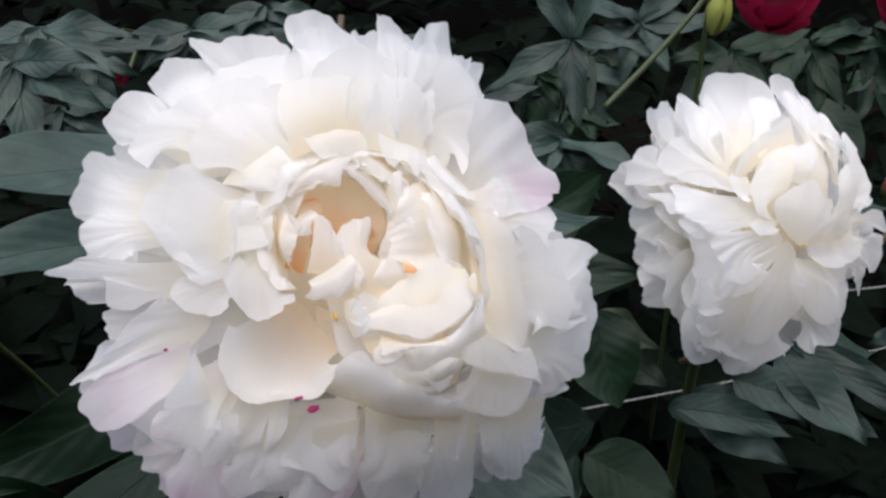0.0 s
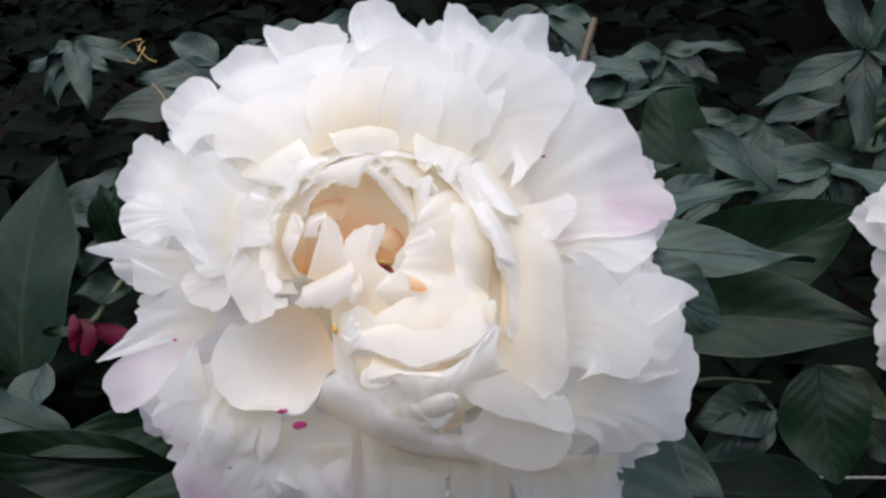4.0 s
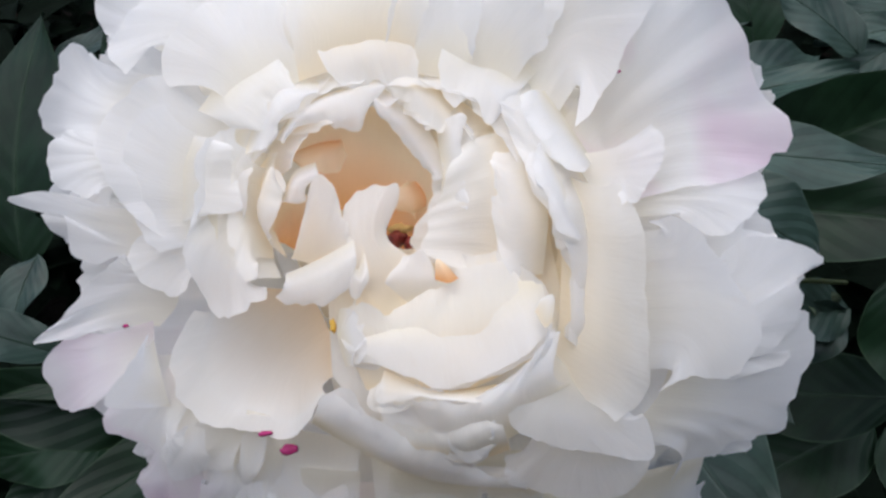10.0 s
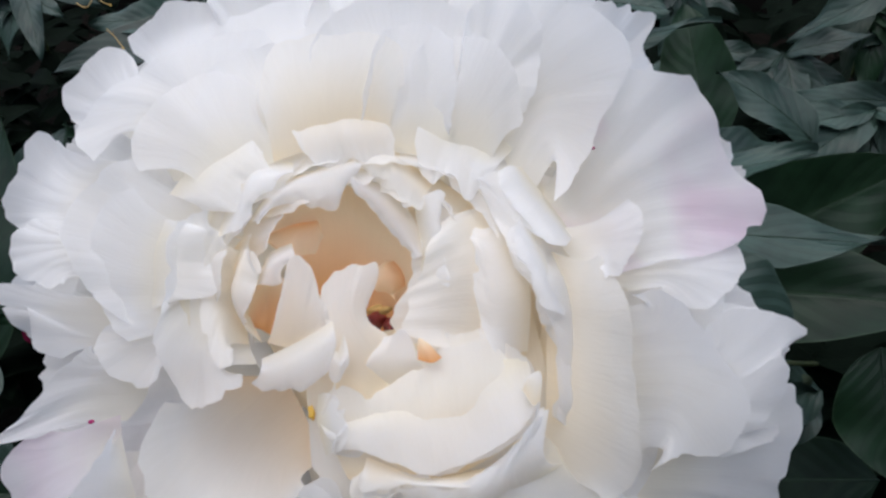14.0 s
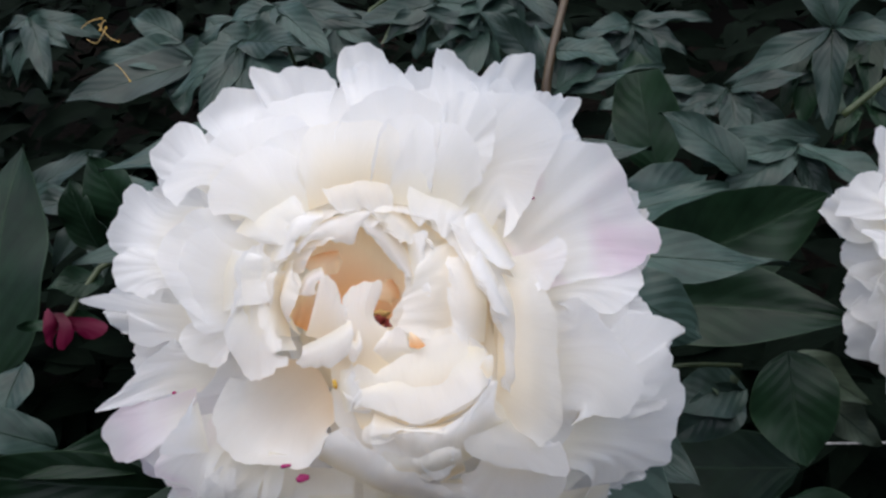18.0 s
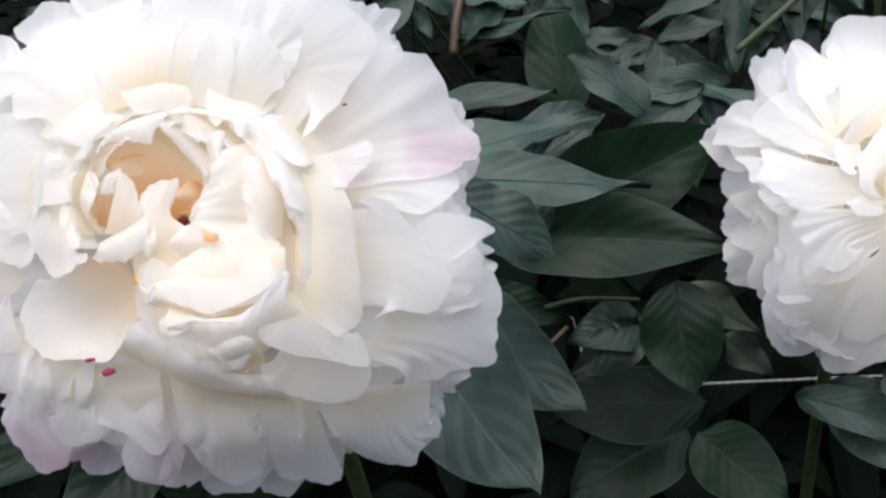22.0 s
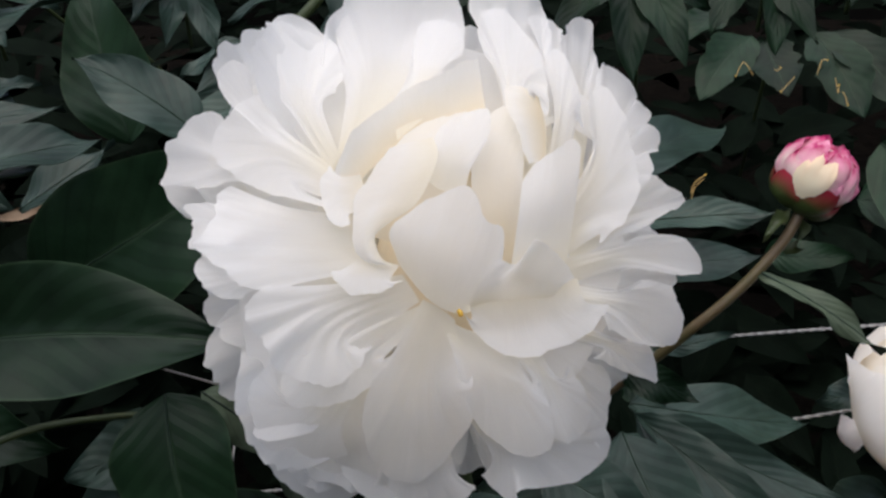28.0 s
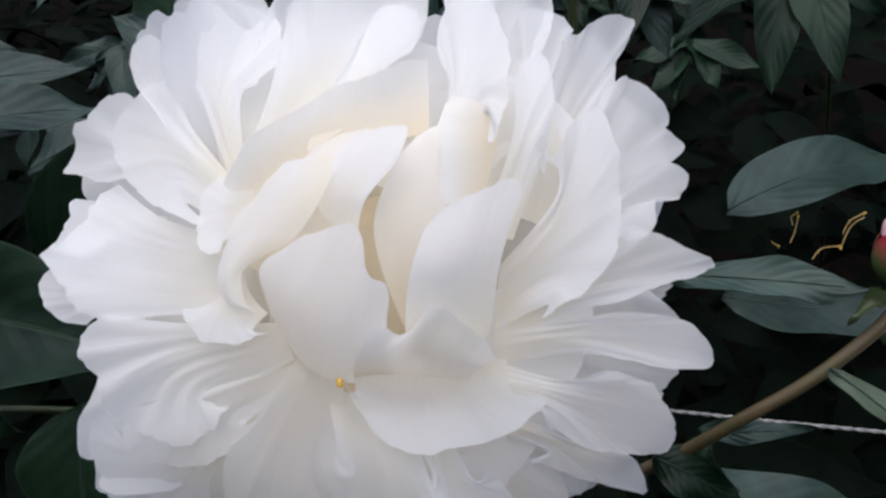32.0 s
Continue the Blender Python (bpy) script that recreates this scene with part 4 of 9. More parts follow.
loft(flower_a, [[(-0.0278, 0.0237, 0.0393), (-0.0143, 0.0202, 0.0382), (-0.0015, 0.0200, 0.0381)], [(-0.0274, 0.0305, 0.0462), (-0.0117, 0.0358, 0.0482), (0.0033, 0.0302, 0.0443)], [(-0.0282, 0.0311, 0.0511), (-0.0262, 0.0388, 0.0515), (-0.0185, 0.0466, 0.0527), (-0.0081, 0.0481, 0.0542), (0.0029, 0.0432, 0.0522), (0.0063, 0.0351, 0.0491)]], 0.002, 0.001)
loft(flower_a, [[(-0.0033, 0.0158, 0.0414), (0.0022, 0.0106, 0.0402), (0.0062, 0.0049, 0.0409)], [(0.0058, 0.0330, 0.0453), (0.0144, 0.0285, 0.0397), (0.0168, 0.0180, 0.0384)], [(0.0100, 0.0510, 0.0513), (0.0332, 0.0495, 0.0378), (0.0399, 0.0411, 0.0310), (0.0276, 0.0252, 0.0330), (0.0182, 0.0104, 0.0418), (0.0112, 0.0029, 0.0461)]], 0.0009, 0.001)
loft(flower_a, [[(-0.0027, 0.0151, 0.0413), (0.0037, 0.0147, 0.0399)], [(-0.0012, 0.0291, 0.0476), (0.0090, 0.0298, 0.0435)], [(-0.0030, 0.0293, 0.0510), (0.0027, 0.0421, 0.0520), (0.0113, 0.0476, 0.0500), (0.0191, 0.0427, 0.0440), (0.0133, 0.0228, 0.0417)]], 0.002, 0.001)
loft(flower_a, [[(-0.0209, 0.0188, 0.0434), (-0.0134, 0.0171, 0.0426), (-0.0052, 0.0149, 0.0426)], [(-0.0186, 0.0231, 0.0478), (-0.0102, 0.0276, 0.0497), (-0.0038, 0.0213, 0.0467)], [(-0.0184, 0.0247, 0.0512), (-0.0139, 0.0365, 0.0543), (-0.0073, 0.0399, 0.0545), (-0.0005, 0.0362, 0.0528), (-0.0042, 0.0183, 0.0493)]], 0.0015, 0.001)
loft(flower_a, [[(0.0207, -0.0022, 0.0338), (0.0229, -0.0052, 0.0325), (0.0246, -0.0075, 0.0315)], [(0.0350, -0.0003, 0.0267), (0.0370, -0.0044, 0.0262), (0.0334, -0.0074, 0.0285)], [(0.0610, 0.0075, 0.0123), (0.0550, -0.0042, 0.0185), (0.0422, -0.0115, 0.0249), (0.0299, -0.0091, 0.0316)]], 0.0015, 0.001)
loft(flower_a, [[(0.0116, 0.0099, 0.0368), (0.0132, 0.0045, 0.0370), (0.0200, -0.0057, 0.0348)], [(0.0263, 0.0297, 0.0299), (0.0368, 0.0205, 0.0232), (0.0397, 0.0073, 0.0236), (0.0343, -0.0023, 0.0286)], [(0.0349, 0.0462, 0.0332), (0.0480, 0.0412, 0.0258), (0.0564, 0.0393, 0.0215), (0.0617, 0.0231, 0.0157), (0.0673, 0.0162, 0.0133), (0.0659, 0.0087, 0.0128), (0.0601, 0.0066, 0.0144), (0.0558, 0.0022, 0.0180), (0.0396, -0.0030, 0.0273)]], 0.002, 0.001, mat=M_BLUSH)
loft(flower_a, [[(0.0119, 0.0030, 0.0411), (0.0136, -0.0015, 0.0410), (0.0162, -0.0057, 0.0397)], [(0.0206, 0.0039, 0.0399), (0.0208, -0.0015, 0.0406), (0.0187, -0.0061, 0.0419)], [(0.0331, 0.0120, 0.0304), (0.0313, 0.0040, 0.0338), (0.0246, -0.0052, 0.0394), (0.0181, -0.0092, 0.0428)]], 0.001, 0.001)
loft(flower_a, [[(0.0307, -0.0302, 0.0176), (0.0259, -0.0394, 0.0149), (0.0167, -0.0461, 0.0174)], [(0.0476, -0.0309, 0.0123), (0.0443, -0.0421, 0.0025), (0.0302, -0.0500, 0.0048)], [(0.0570, -0.0218, 0.0177), (0.0639, -0.0290, 0.0078), (0.0628, -0.0378, -0.0030), (0.0637, -0.0421, -0.0102), (0.0607, -0.0473, -0.0158), (0.0501, -0.0493, -0.0104), (0.0383, -0.0531, -0.0061), (0.0248, -0.0567, 0.0001)]], 0.0025, 0.002)
loft(flower_a, [[(0.0282, -0.0170, 0.0277), (0.0290, -0.0260, 0.0227), (0.0286, -0.0328, 0.0191)], [(0.0416, -0.0174, 0.0242), (0.0456, -0.0254, 0.0182), (0.0428, -0.0332, 0.0136)], [(0.0366, -0.0164, 0.0295), (0.0439, -0.0134, 0.0276), (0.0530, -0.0137, 0.0249), (0.0640, -0.0180, 0.0197), (0.0570, -0.0211, 0.0201), (0.0583, -0.0248, 0.0159), (0.0541, -0.0324, 0.0098), (0.0441, -0.0371, 0.0113)]], 0.0015, 0.001)
loft(flower_a, [[(0.0165, -0.0108, 0.0363), (0.0156, -0.0218, 0.0320), (0.0142, -0.0353, 0.0277)], [(0.0279, -0.0111, 0.0336), (0.0324, -0.0234, 0.0262), (0.0275, -0.0357, 0.0221)], [(0.0212, -0.0097, 0.0411), (0.0311, -0.0098, 0.0365), (0.0375, -0.0154, 0.0323), (0.0432, -0.0242, 0.0252), (0.0474, -0.0302, 0.0188), (0.0414, -0.0373, 0.0159), (0.0294, -0.0386, 0.0224), (0.0200, -0.0419, 0.0267)]], 0.0015, 0.001)
loft(flower_a, [[(0.0000, -0.0413, 0.0303), (0.0096, -0.0440, 0.0261), (0.0187, -0.0444, 0.0218)], [(-0.0039, -0.0464, 0.0287), (0.0068, -0.0503, 0.0225), (0.0192, -0.0492, 0.0217)], [(-0.0097, -0.0468, 0.0280), (-0.0064, -0.0517, 0.0211), (0.0046, -0.0552, 0.0154), (0.0148, -0.0569, 0.0117), (0.0203, -0.0547, 0.0144), (0.0222, -0.0505, 0.0191)]], 0.0015, 0.001)
loft(flower_a, [[(0.0032, -0.0309, 0.0355), (0.0087, -0.0366, 0.0317), (0.0150, -0.0378, 0.0282)], [(-0.0036, -0.0385, 0.0373), (0.0054, -0.0427, 0.0329), (0.0165, -0.0433, 0.0284)], [(-0.0096, -0.0421, 0.0359), (-0.0020, -0.0459, 0.0333), (0.0085, -0.0488, 0.0287), (0.0185, -0.0510, 0.0238), (0.0206, -0.0486, 0.0254), (0.0198, -0.0425, 0.0286)]], 0.001, 0.001)
loft(flower_a, [[(0.0101, -0.0009, 0.0417), (0.0062, -0.0209, 0.0367), (0.0028, -0.0362, 0.0331)], [(0.0158, -0.0044, 0.0431), (0.0137, -0.0233, 0.0384), (0.0109, -0.0420, 0.0314)], [(0.0204, -0.0022, 0.0409), (0.0223, -0.0135, 0.0392), (0.0214, -0.0277, 0.0340), (0.0199, -0.0407, 0.0284), (0.0136, -0.0460, 0.0289)]], 0.001, 0.001, mat=M_CREAM)
loft(flower_a, [[(-0.0670, 0.0085, 0.0257), (-0.0662, 0.0037, 0.0243), (-0.0687, 0.0003, 0.0192)], [(-0.0780, 0.0132, 0.0212), (-0.0772, 0.0090, 0.0195), (-0.0753, 0.0028, 0.0175)], [(-0.0845, 0.0174, 0.0201), (-0.0976, 0.0204, 0.0117), (-0.0934, 0.0169, 0.0124), (-0.0848, 0.0126, 0.0171), (-0.0862, 0.0067, 0.0125), (-0.0821, 0.0023, 0.0137)]], 0.001, 0.001)
loft(flower_a, [[(-0.0623, -0.0011, 0.0259), (-0.0635, -0.0086, 0.0212), (-0.0685, -0.0119, 0.0159)], [(-0.0722, 0.0004, 0.0200), (-0.0762, -0.0043, 0.0145), (-0.0800, -0.0094, 0.0099)], [(-0.0717, 0.0029, 0.0243), (-0.0809, -0.0001, 0.0155), (-0.0880, -0.0043, 0.0088), (-0.0988, -0.0074, -0.0023), (-0.0908, -0.0104, 0.0039)]], 0.0015, 0.001)
loft(flower_a, [[(-0.0695, -0.0108, 0.0169), (-0.0700, -0.0141, 0.0149), (-0.0713, -0.0200, 0.0128)], [(-0.0816, -0.0103, 0.0088), (-0.0835, -0.0149, 0.0066), (-0.0806, -0.0221, 0.0083)], [(-0.0902, -0.0087, 0.0058), (-0.0984, -0.0121, -0.0028), (-0.0969, -0.0168, -0.0040), (-0.0947, -0.0214, -0.0045), (-0.0857, -0.0252, 0.0037)]], 0.0015, 0.001, mat=M_BLUSH)
loft(flower_a, [[(-0.0693, -0.0149, 0.0182), (-0.0685, -0.0224, 0.0171), (-0.0683, -0.0273, 0.0131)], [(-0.0707, -0.0165, 0.0200), (-0.0718, -0.0222, 0.0181), (-0.0719, -0.0270, 0.0133)], [(-0.0687, -0.0135, 0.0228), (-0.0742, -0.0199, 0.0203), (-0.0807, -0.0256, 0.0143), (-0.0748, -0.0269, 0.0138)]], 0.0005, 0.001)
loft(flower_a, [[(-0.0645, -0.0179, 0.0179), (-0.0629, -0.0263, 0.0151)], [(-0.0748, -0.0245, 0.0114), (-0.0679, -0.0312, 0.0095)], [(-0.0844, -0.0238, 0.0059), (-0.0835, -0.0298, 0.0017), (-0.0772, -0.0333, 0.0015), (-0.0722, -0.0352, 0.0020), (-0.0649, -0.0334, 0.0096)]], 0.002, 0.001, mat=M_BLUSH)
loft(flower_a, [[(-0.0617, -0.0290, 0.0154), (-0.0532, -0.0337, 0.0165)], [(-0.0670, -0.0337, 0.0083), (-0.0567, -0.0376, 0.0110)], [(-0.0641, -0.0316, 0.0158), (-0.0716, -0.0343, 0.0072), (-0.0738, -0.0369, 0.0008), (-0.0675, -0.0391, 0.0010), (-0.0576, -0.0410, 0.0067)]], 0.0015, 0.001)
loft(flower_a, [[(-0.0430, 0.0150, 0.0369), (-0.0466, 0.0043, 0.0320), (-0.0474, -0.0051, 0.0299)], [(-0.0553, 0.0245, 0.0387), (-0.0619, 0.0138, 0.0315), (-0.0593, 0.0004, 0.0284)], [(-0.0616, 0.0324, 0.0413), (-0.0724, 0.0239, 0.0343), (-0.0735, 0.0174, 0.0318), (-0.0692, 0.0071, 0.0305), (-0.0637, -0.0011, 0.0305)]], 0.002, 0.001)
loft(flower_a, [[(-0.0477, -0.0014, 0.0342), (-0.0469, -0.0062, 0.0336)], [(-0.0615, 0.0015, 0.0295), (-0.0583, -0.0061, 0.0287)], [(-0.0660, 0.0044, 0.0300), (-0.0716, 0.0007, 0.0232), (-0.0676, -0.0066, 0.0245), (-0.0594, -0.0119, 0.0299)]], 0.0015, 0.001)
loft(flower_a, [[(-0.0438, 0.0156, 0.0431), (-0.0393, 0.0195, 0.0448), (-0.0326, 0.0221, 0.0462)], [(-0.0509, 0.0239, 0.0432), (-0.0457, 0.0288, 0.0455), (-0.0360, 0.0307, 0.0477)], [(-0.0609, 0.0265, 0.0398), (-0.0572, 0.0363, 0.0421), (-0.0464, 0.0412, 0.0450), (-0.0343, 0.0363, 0.0492)]], 0.001, 0.001)
loft(flower_a, [[(-0.0344, 0.0215, 0.0459), (-0.0238, 0.0226, 0.0474), (-0.0147, 0.0208, 0.0474)], [(-0.0348, 0.0296, 0.0484), (-0.0230, 0.0304, 0.0508), (-0.0116, 0.0289, 0.0506)], [(-0.0363, 0.0336, 0.0485), (-0.0316, 0.0415, 0.0501), (-0.0197, 0.0409, 0.0538), (-0.0107, 0.0380, 0.0540), (-0.0086, 0.0298, 0.0520)]], 0.001, 0.001, mat=M_CREAM)
loft(flower_a, [[(-0.0148, 0.0201, 0.0469), (-0.0074, 0.0176, 0.0462), (0.0010, 0.0133, 0.0447)], [(-0.0117, 0.0277, 0.0503), (-0.0025, 0.0258, 0.0488), (0.0073, 0.0212, 0.0446)], [(-0.0108, 0.0313, 0.0520), (-0.0049, 0.0372, 0.0534), (0.0046, 0.0370, 0.0513), (0.0111, 0.0330, 0.0470), (0.0125, 0.0231, 0.0438)]], 0.001, 0.001)
loft(flower_a, [[(-0.0483, 0.0124, 0.0411), (-0.0515, 0.0053, 0.0376), (-0.0530, -0.0021, 0.0342)], [(-0.0564, 0.0188, 0.0399), (-0.0616, 0.0091, 0.0336), (-0.0623, -0.0007, 0.0289)], [(-0.0602, 0.0262, 0.0403), (-0.0679, 0.0195, 0.0348), (-0.0702, 0.0099, 0.0299), (-0.0668, -0.0010, 0.0272)]], 0.001, 0.001)
loft(flower_a, [[(-0.0652, -0.0317, 0.0081), (-0.0580, -0.0357, 0.0086)], [(-0.0722, -0.0383, -0.0045), (-0.0616, -0.0429, -0.0030)], [(-0.0796, -0.0360, -0.0044), (-0.0814, -0.0411, -0.0149), (-0.0770, -0.0509, -0.0302), (-0.0714, -0.0510, -0.0261), (-0.0633, -0.0499, -0.0157)]], 0.002, 0.001, mat=M_BLUSH)
loft(flower_a, [[(-0.0428, -0.0460, 0.0078), (-0.0341, -0.0478, 0.0114)], [(-0.0476, -0.0528, -0.0058), (-0.0356, -0.0550, -0.0016)], [(-0.0508, -0.0529, -0.0076), (-0.0519, -0.0590, -0.0192), (-0.0454, -0.0627, -0.0219), (-0.0370, -0.0614, -0.0147)]], 0.002, 0.001, mat=M_BLUSH)
loft(flower_a, [[(-0.0088, -0.0501, 0.0153), (0.0009, -0.0540, 0.0091)], [(-0.0093, -0.0589, -0.0040), (0.0010, -0.0590, -0.0014)], [(-0.0119, -0.0639, -0.0166), (-0.0066, -0.0682, -0.0275), (-0.0000, -0.0685, -0.0255), (0.0018, -0.0603, -0.0028)]], 0.002, 0.001)
loft(flower_a, [[(0.0038, -0.0523, 0.0128), (0.0169, -0.0541, 0.0086), (0.0378, -0.0527, -0.0071)], [(0.0068, -0.0586, 0.0006), (0.0212, -0.0624, -0.0112), (0.0387, -0.0585, -0.0171)], [(0.0053, -0.0597, -0.0005), (0.0136, -0.0665, -0.0180), (0.0262, -0.0703, -0.0329), (0.0330, -0.0674, -0.0307), (0.0418, -0.0646, -0.0307), (0.0441, -0.0561, -0.0164)]], 0.002, 0.001)
loft(flower_a, [[(-0.0279, -0.0460, 0.0186), (-0.0116, -0.0500, 0.0163)], [(-0.0307, -0.0538, 0.0041), (-0.0123, -0.0578, -0.0004)], [(-0.0352, -0.0543, 0.0021), (-0.0305, -0.0601, -0.0092), (-0.0239, -0.0661, -0.0233), (-0.0144, -0.0658, -0.0220), (-0.0088, -0.0623, -0.0102)]], 0.002, 0.001)
loft(flower_a, [[(-0.0560, -0.0354, 0.0121), (-0.0472, -0.0386, 0.0150)], [(-0.0628, -0.0417, -0.0011), (-0.0504, -0.0458, 0.0042)], [(-0.0677, -0.0396, -0.0010), (-0.0692, -0.0448, -0.0112), (-0.0619, -0.0496, -0.0120), (-0.0507, -0.0515, -0.0035)]], 0.002, 0.001)
loft(flower_a, [[(-0.0449, -0.0426, 0.0127), (-0.0334, -0.0453, 0.0181)], [(-0.0463, -0.0490, 0.0036), (-0.0343, -0.0504, 0.0101)], [(-0.0502, -0.0499, -0.0006), (-0.0418, -0.0562, -0.0047), (-0.0354, -0.0554, 0.0004), (-0.0332, -0.0501, 0.0117)]], 0.002, 0.001)
loft(flower_a, [[(-0.0449, -0.0438, 0.0063), (-0.0306, -0.0475, 0.0111)], [(-0.0481, -0.0540, -0.0064), (-0.0326, -0.0575, -0.0039)], [(-0.0514, -0.0559, -0.0121), (-0.0491, -0.0606, -0.0187), (-0.0393, -0.0641, -0.0204), (-0.0331, -0.0600, -0.0091)]], 0.0016, 0.0012, mat=M_BLUSH)
loft(flower_a, [[(-0.0018, -0.0527, 0.0087), (0.0049, -0.0537, 0.0073)], [(-0.0005, -0.0628, -0.0110), (0.0074, -0.0641, -0.0125)], [(-0.0040, -0.0686, -0.0280), (0.0033, -0.0713, -0.0325), (0.0116, -0.0714, -0.0312)]], 0.0016, 0.0012)
loft(flower_a, [[(-0.0699, -0.0260, 0.0082), (-0.0600, -0.0289, 0.0123)], [(-0.0780, -0.0366, -0.0043), (-0.0663, -0.0397, -0.0004)], [(-0.0819, -0.0350, -0.0042), (-0.0815, -0.0425, -0.0155), (-0.0766, -0.0509, -0.0272), (-0.0684, -0.0527, -0.0232), (-0.0630, -0.0486, -0.0115)]], 0.0016, 0.0012, mat=M_BLUSH)
loft(flower_a, [[(0.0031, -0.0513, 0.0135), (0.0167, -0.0531, 0.0095), (0.0399, -0.0519, -0.0089)], [(0.0078, -0.0614, -0.0032), (0.0211, -0.0648, -0.0145), (0.0390, -0.0618, -0.0212)], [(0.0046, -0.0591, 0.0024), (0.0134, -0.0653, -0.0127), (0.0239, -0.0697, -0.0278), (0.0317, -0.0708, -0.0353), (0.0374, -0.0659, -0.0281), (0.0424, -0.0648, -0.0292), (0.0427, -0.0579, -0.0162)]], 0.0016, 0.0012)
loft(flower_a, [[(-0.0097, -0.0481, 0.0180), (0.0014, -0.0511, 0.0143)], [(-0.0108, -0.0589, -0.0011), (0.0009, -0.0609, -0.0029)], [(-0.0138, -0.0633, -0.0129), (-0.0069, -0.0671, -0.0213), (-0.0016, -0.0668, -0.0183), (-0.0000, -0.0609, -0.0020), (0.0025, -0.0576, 0.0056)]], 0.0016, 0.0012)
loft(flower_a, [[(-0.0606, -0.0316, 0.0103), (-0.0509, -0.0344, 0.0141)], [(-0.0657, -0.0413, -0.0011), (-0.0536, -0.0461, 0.0029)], [(-0.0661, -0.0394, 0.0026), (-0.0679, -0.0447, -0.0079), (-0.0632, -0.0498, -0.0118), (-0.0532, -0.0510, -0.0032), (-0.0498, -0.0486, 0.0037)]], 0.0016, 0.0012)
loft(flower_a, [[(-0.0312, -0.0427, 0.0197), (-0.0220, -0.0446, 0.0203), (-0.0113, -0.0478, 0.0180)], [(-0.0318, -0.0542, 0.0055), (-0.0224, -0.0571, 0.0018), (-0.0108, -0.0578, 0.0026)], [(-0.0339, -0.0526, 0.0086), (-0.0327, -0.0585, -0.0022), (-0.0230, -0.0608, -0.0056), (-0.0137, -0.0611, -0.0048), (-0.0091, -0.0559, 0.0088)]], 0.0016, 0.0012)
loft(flower_a, [[(-0.0493, -0.0348, 0.0148), (-0.0322, -0.0399, 0.0223)], [(-0.0536, -0.0461, 0.0029), (-0.0363, -0.0520, 0.0076)], [(-0.0548, -0.0446, 0.0050), (-0.0485, -0.0504, 0.0027), (-0.0401, -0.0574, -0.0031), (-0.0361, -0.0566, 0.0006), (-0.0350, -0.0524, 0.0085)]], 0.0016, 0.0012)
loft(flower_a, [[(-0.0690, -0.0236, 0.0117), (-0.0611, -0.0275, 0.0143)], [(-0.0708, -0.0337, 0.0076), (-0.0629, -0.0365, 0.0096)], [(-0.0725, -0.0347, 0.0061), (-0.0725, -0.0392, -0.0010), (-0.0668, -0.0400, 0.0021), (-0.0604, -0.0374, 0.0114)]], 0.0016, 0.0012)
loft(flower_a, [[(-0.0532, -0.0306, 0.0173), (-0.0487, -0.0326, 0.0185)], [(-0.0567, -0.0396, 0.0108), (-0.0519, -0.0410, 0.0130)], [(-0.0585, -0.0412, 0.0081), (-0.0572, -0.0441, 0.0049), (-0.0522, -0.0424, 0.0120)]], 0.0016, 0.0012)
loft(flower_a, [[(-0.0326, -0.0103, 0.0171), (-0.0231, -0.0208, 0.0185)], [(-0.0360, -0.0197, 0.0163), (-0.0263, -0.0287, 0.0185)], [(-0.0381, -0.0257, 0.0154), (-0.0341, -0.0330, 0.0156), (-0.0213, -0.0375, 0.0192)]], 0.0008, 0.001, mat=M_CREAM)
loft(flower_a, [[(-0.0338, 0.0057, 0.0265), (-0.0268, 0.0019, 0.0219), (-0.0198, -0.0050, 0.0227), (-0.0168, -0.0065, 0.0246)], [(-0.0360, 0.0103, 0.0324), (-0.0268, 0.0118, 0.0315), (-0.0176, 0.0049, 0.0299), (-0.0140, -0.0022, 0.0307)], [(-0.0415, 0.0132, 0.0393), (-0.0316, 0.0177, 0.0417), (-0.0222, 0.0166, 0.0421), (-0.0131, 0.0071, 0.0399), (-0.0103, -0.0003, 0.0387)]], 0.0008, 0.001, mat=M_PEACH)
loft(flower_a, [[(0.0105, 0.0240, 0.0356), (0.0172, 0.0069, 0.0333), (0.0172, -0.0069, 0.0356), (0.0158, -0.0206, 0.0319), (0.0116, -0.0316, 0.0288)], [(0.0012, 0.0160, 0.0457), (0.0071, 0.0019, 0.0450), (0.0103, -0.0100, 0.0433), (0.0105, -0.0207, 0.0390), (0.0072, -0.0304, 0.0365)], [(-0.0068, 0.0185, 0.0473), (-0.0010, 0.0126, 0.0466), (0.0023, 0.0004, 0.0468), (0.0060, -0.0086, 0.0457), (0.0086, -0.0147, 0.0435), (0.0075, -0.0232, 0.0407), (0.0042, -0.0284, 0.0399)]], 0.0021, 0.0018, corner=0.24)
loft(flower_a, [[(0.0105, 0.0240, 0.0356), (0.0172, 0.0069, 0.0333), (0.0172, -0.0069, 0.0356), (0.0158, -0.0206, 0.0319), (0.0116, -0.0316, 0.0288)], [(0.0015, 0.0169, 0.0437), (0.0075, 0.0027, 0.0429), (0.0107, -0.0094, 0.0414), (0.0109, -0.0203, 0.0371), (0.0075, -0.0300, 0.0346)], [(-0.0073, 0.0193, 0.0459), (-0.0011, 0.0129, 0.0450), (0.0021, 0.0007, 0.0452), (0.0045, -0.0074, 0.0443), (0.0089, -0.0141, 0.0421), (0.0079, -0.0216, 0.0396), (0.0036, -0.0271, 0.0388)]], 0.00273, 0.0018, corner=0.24)
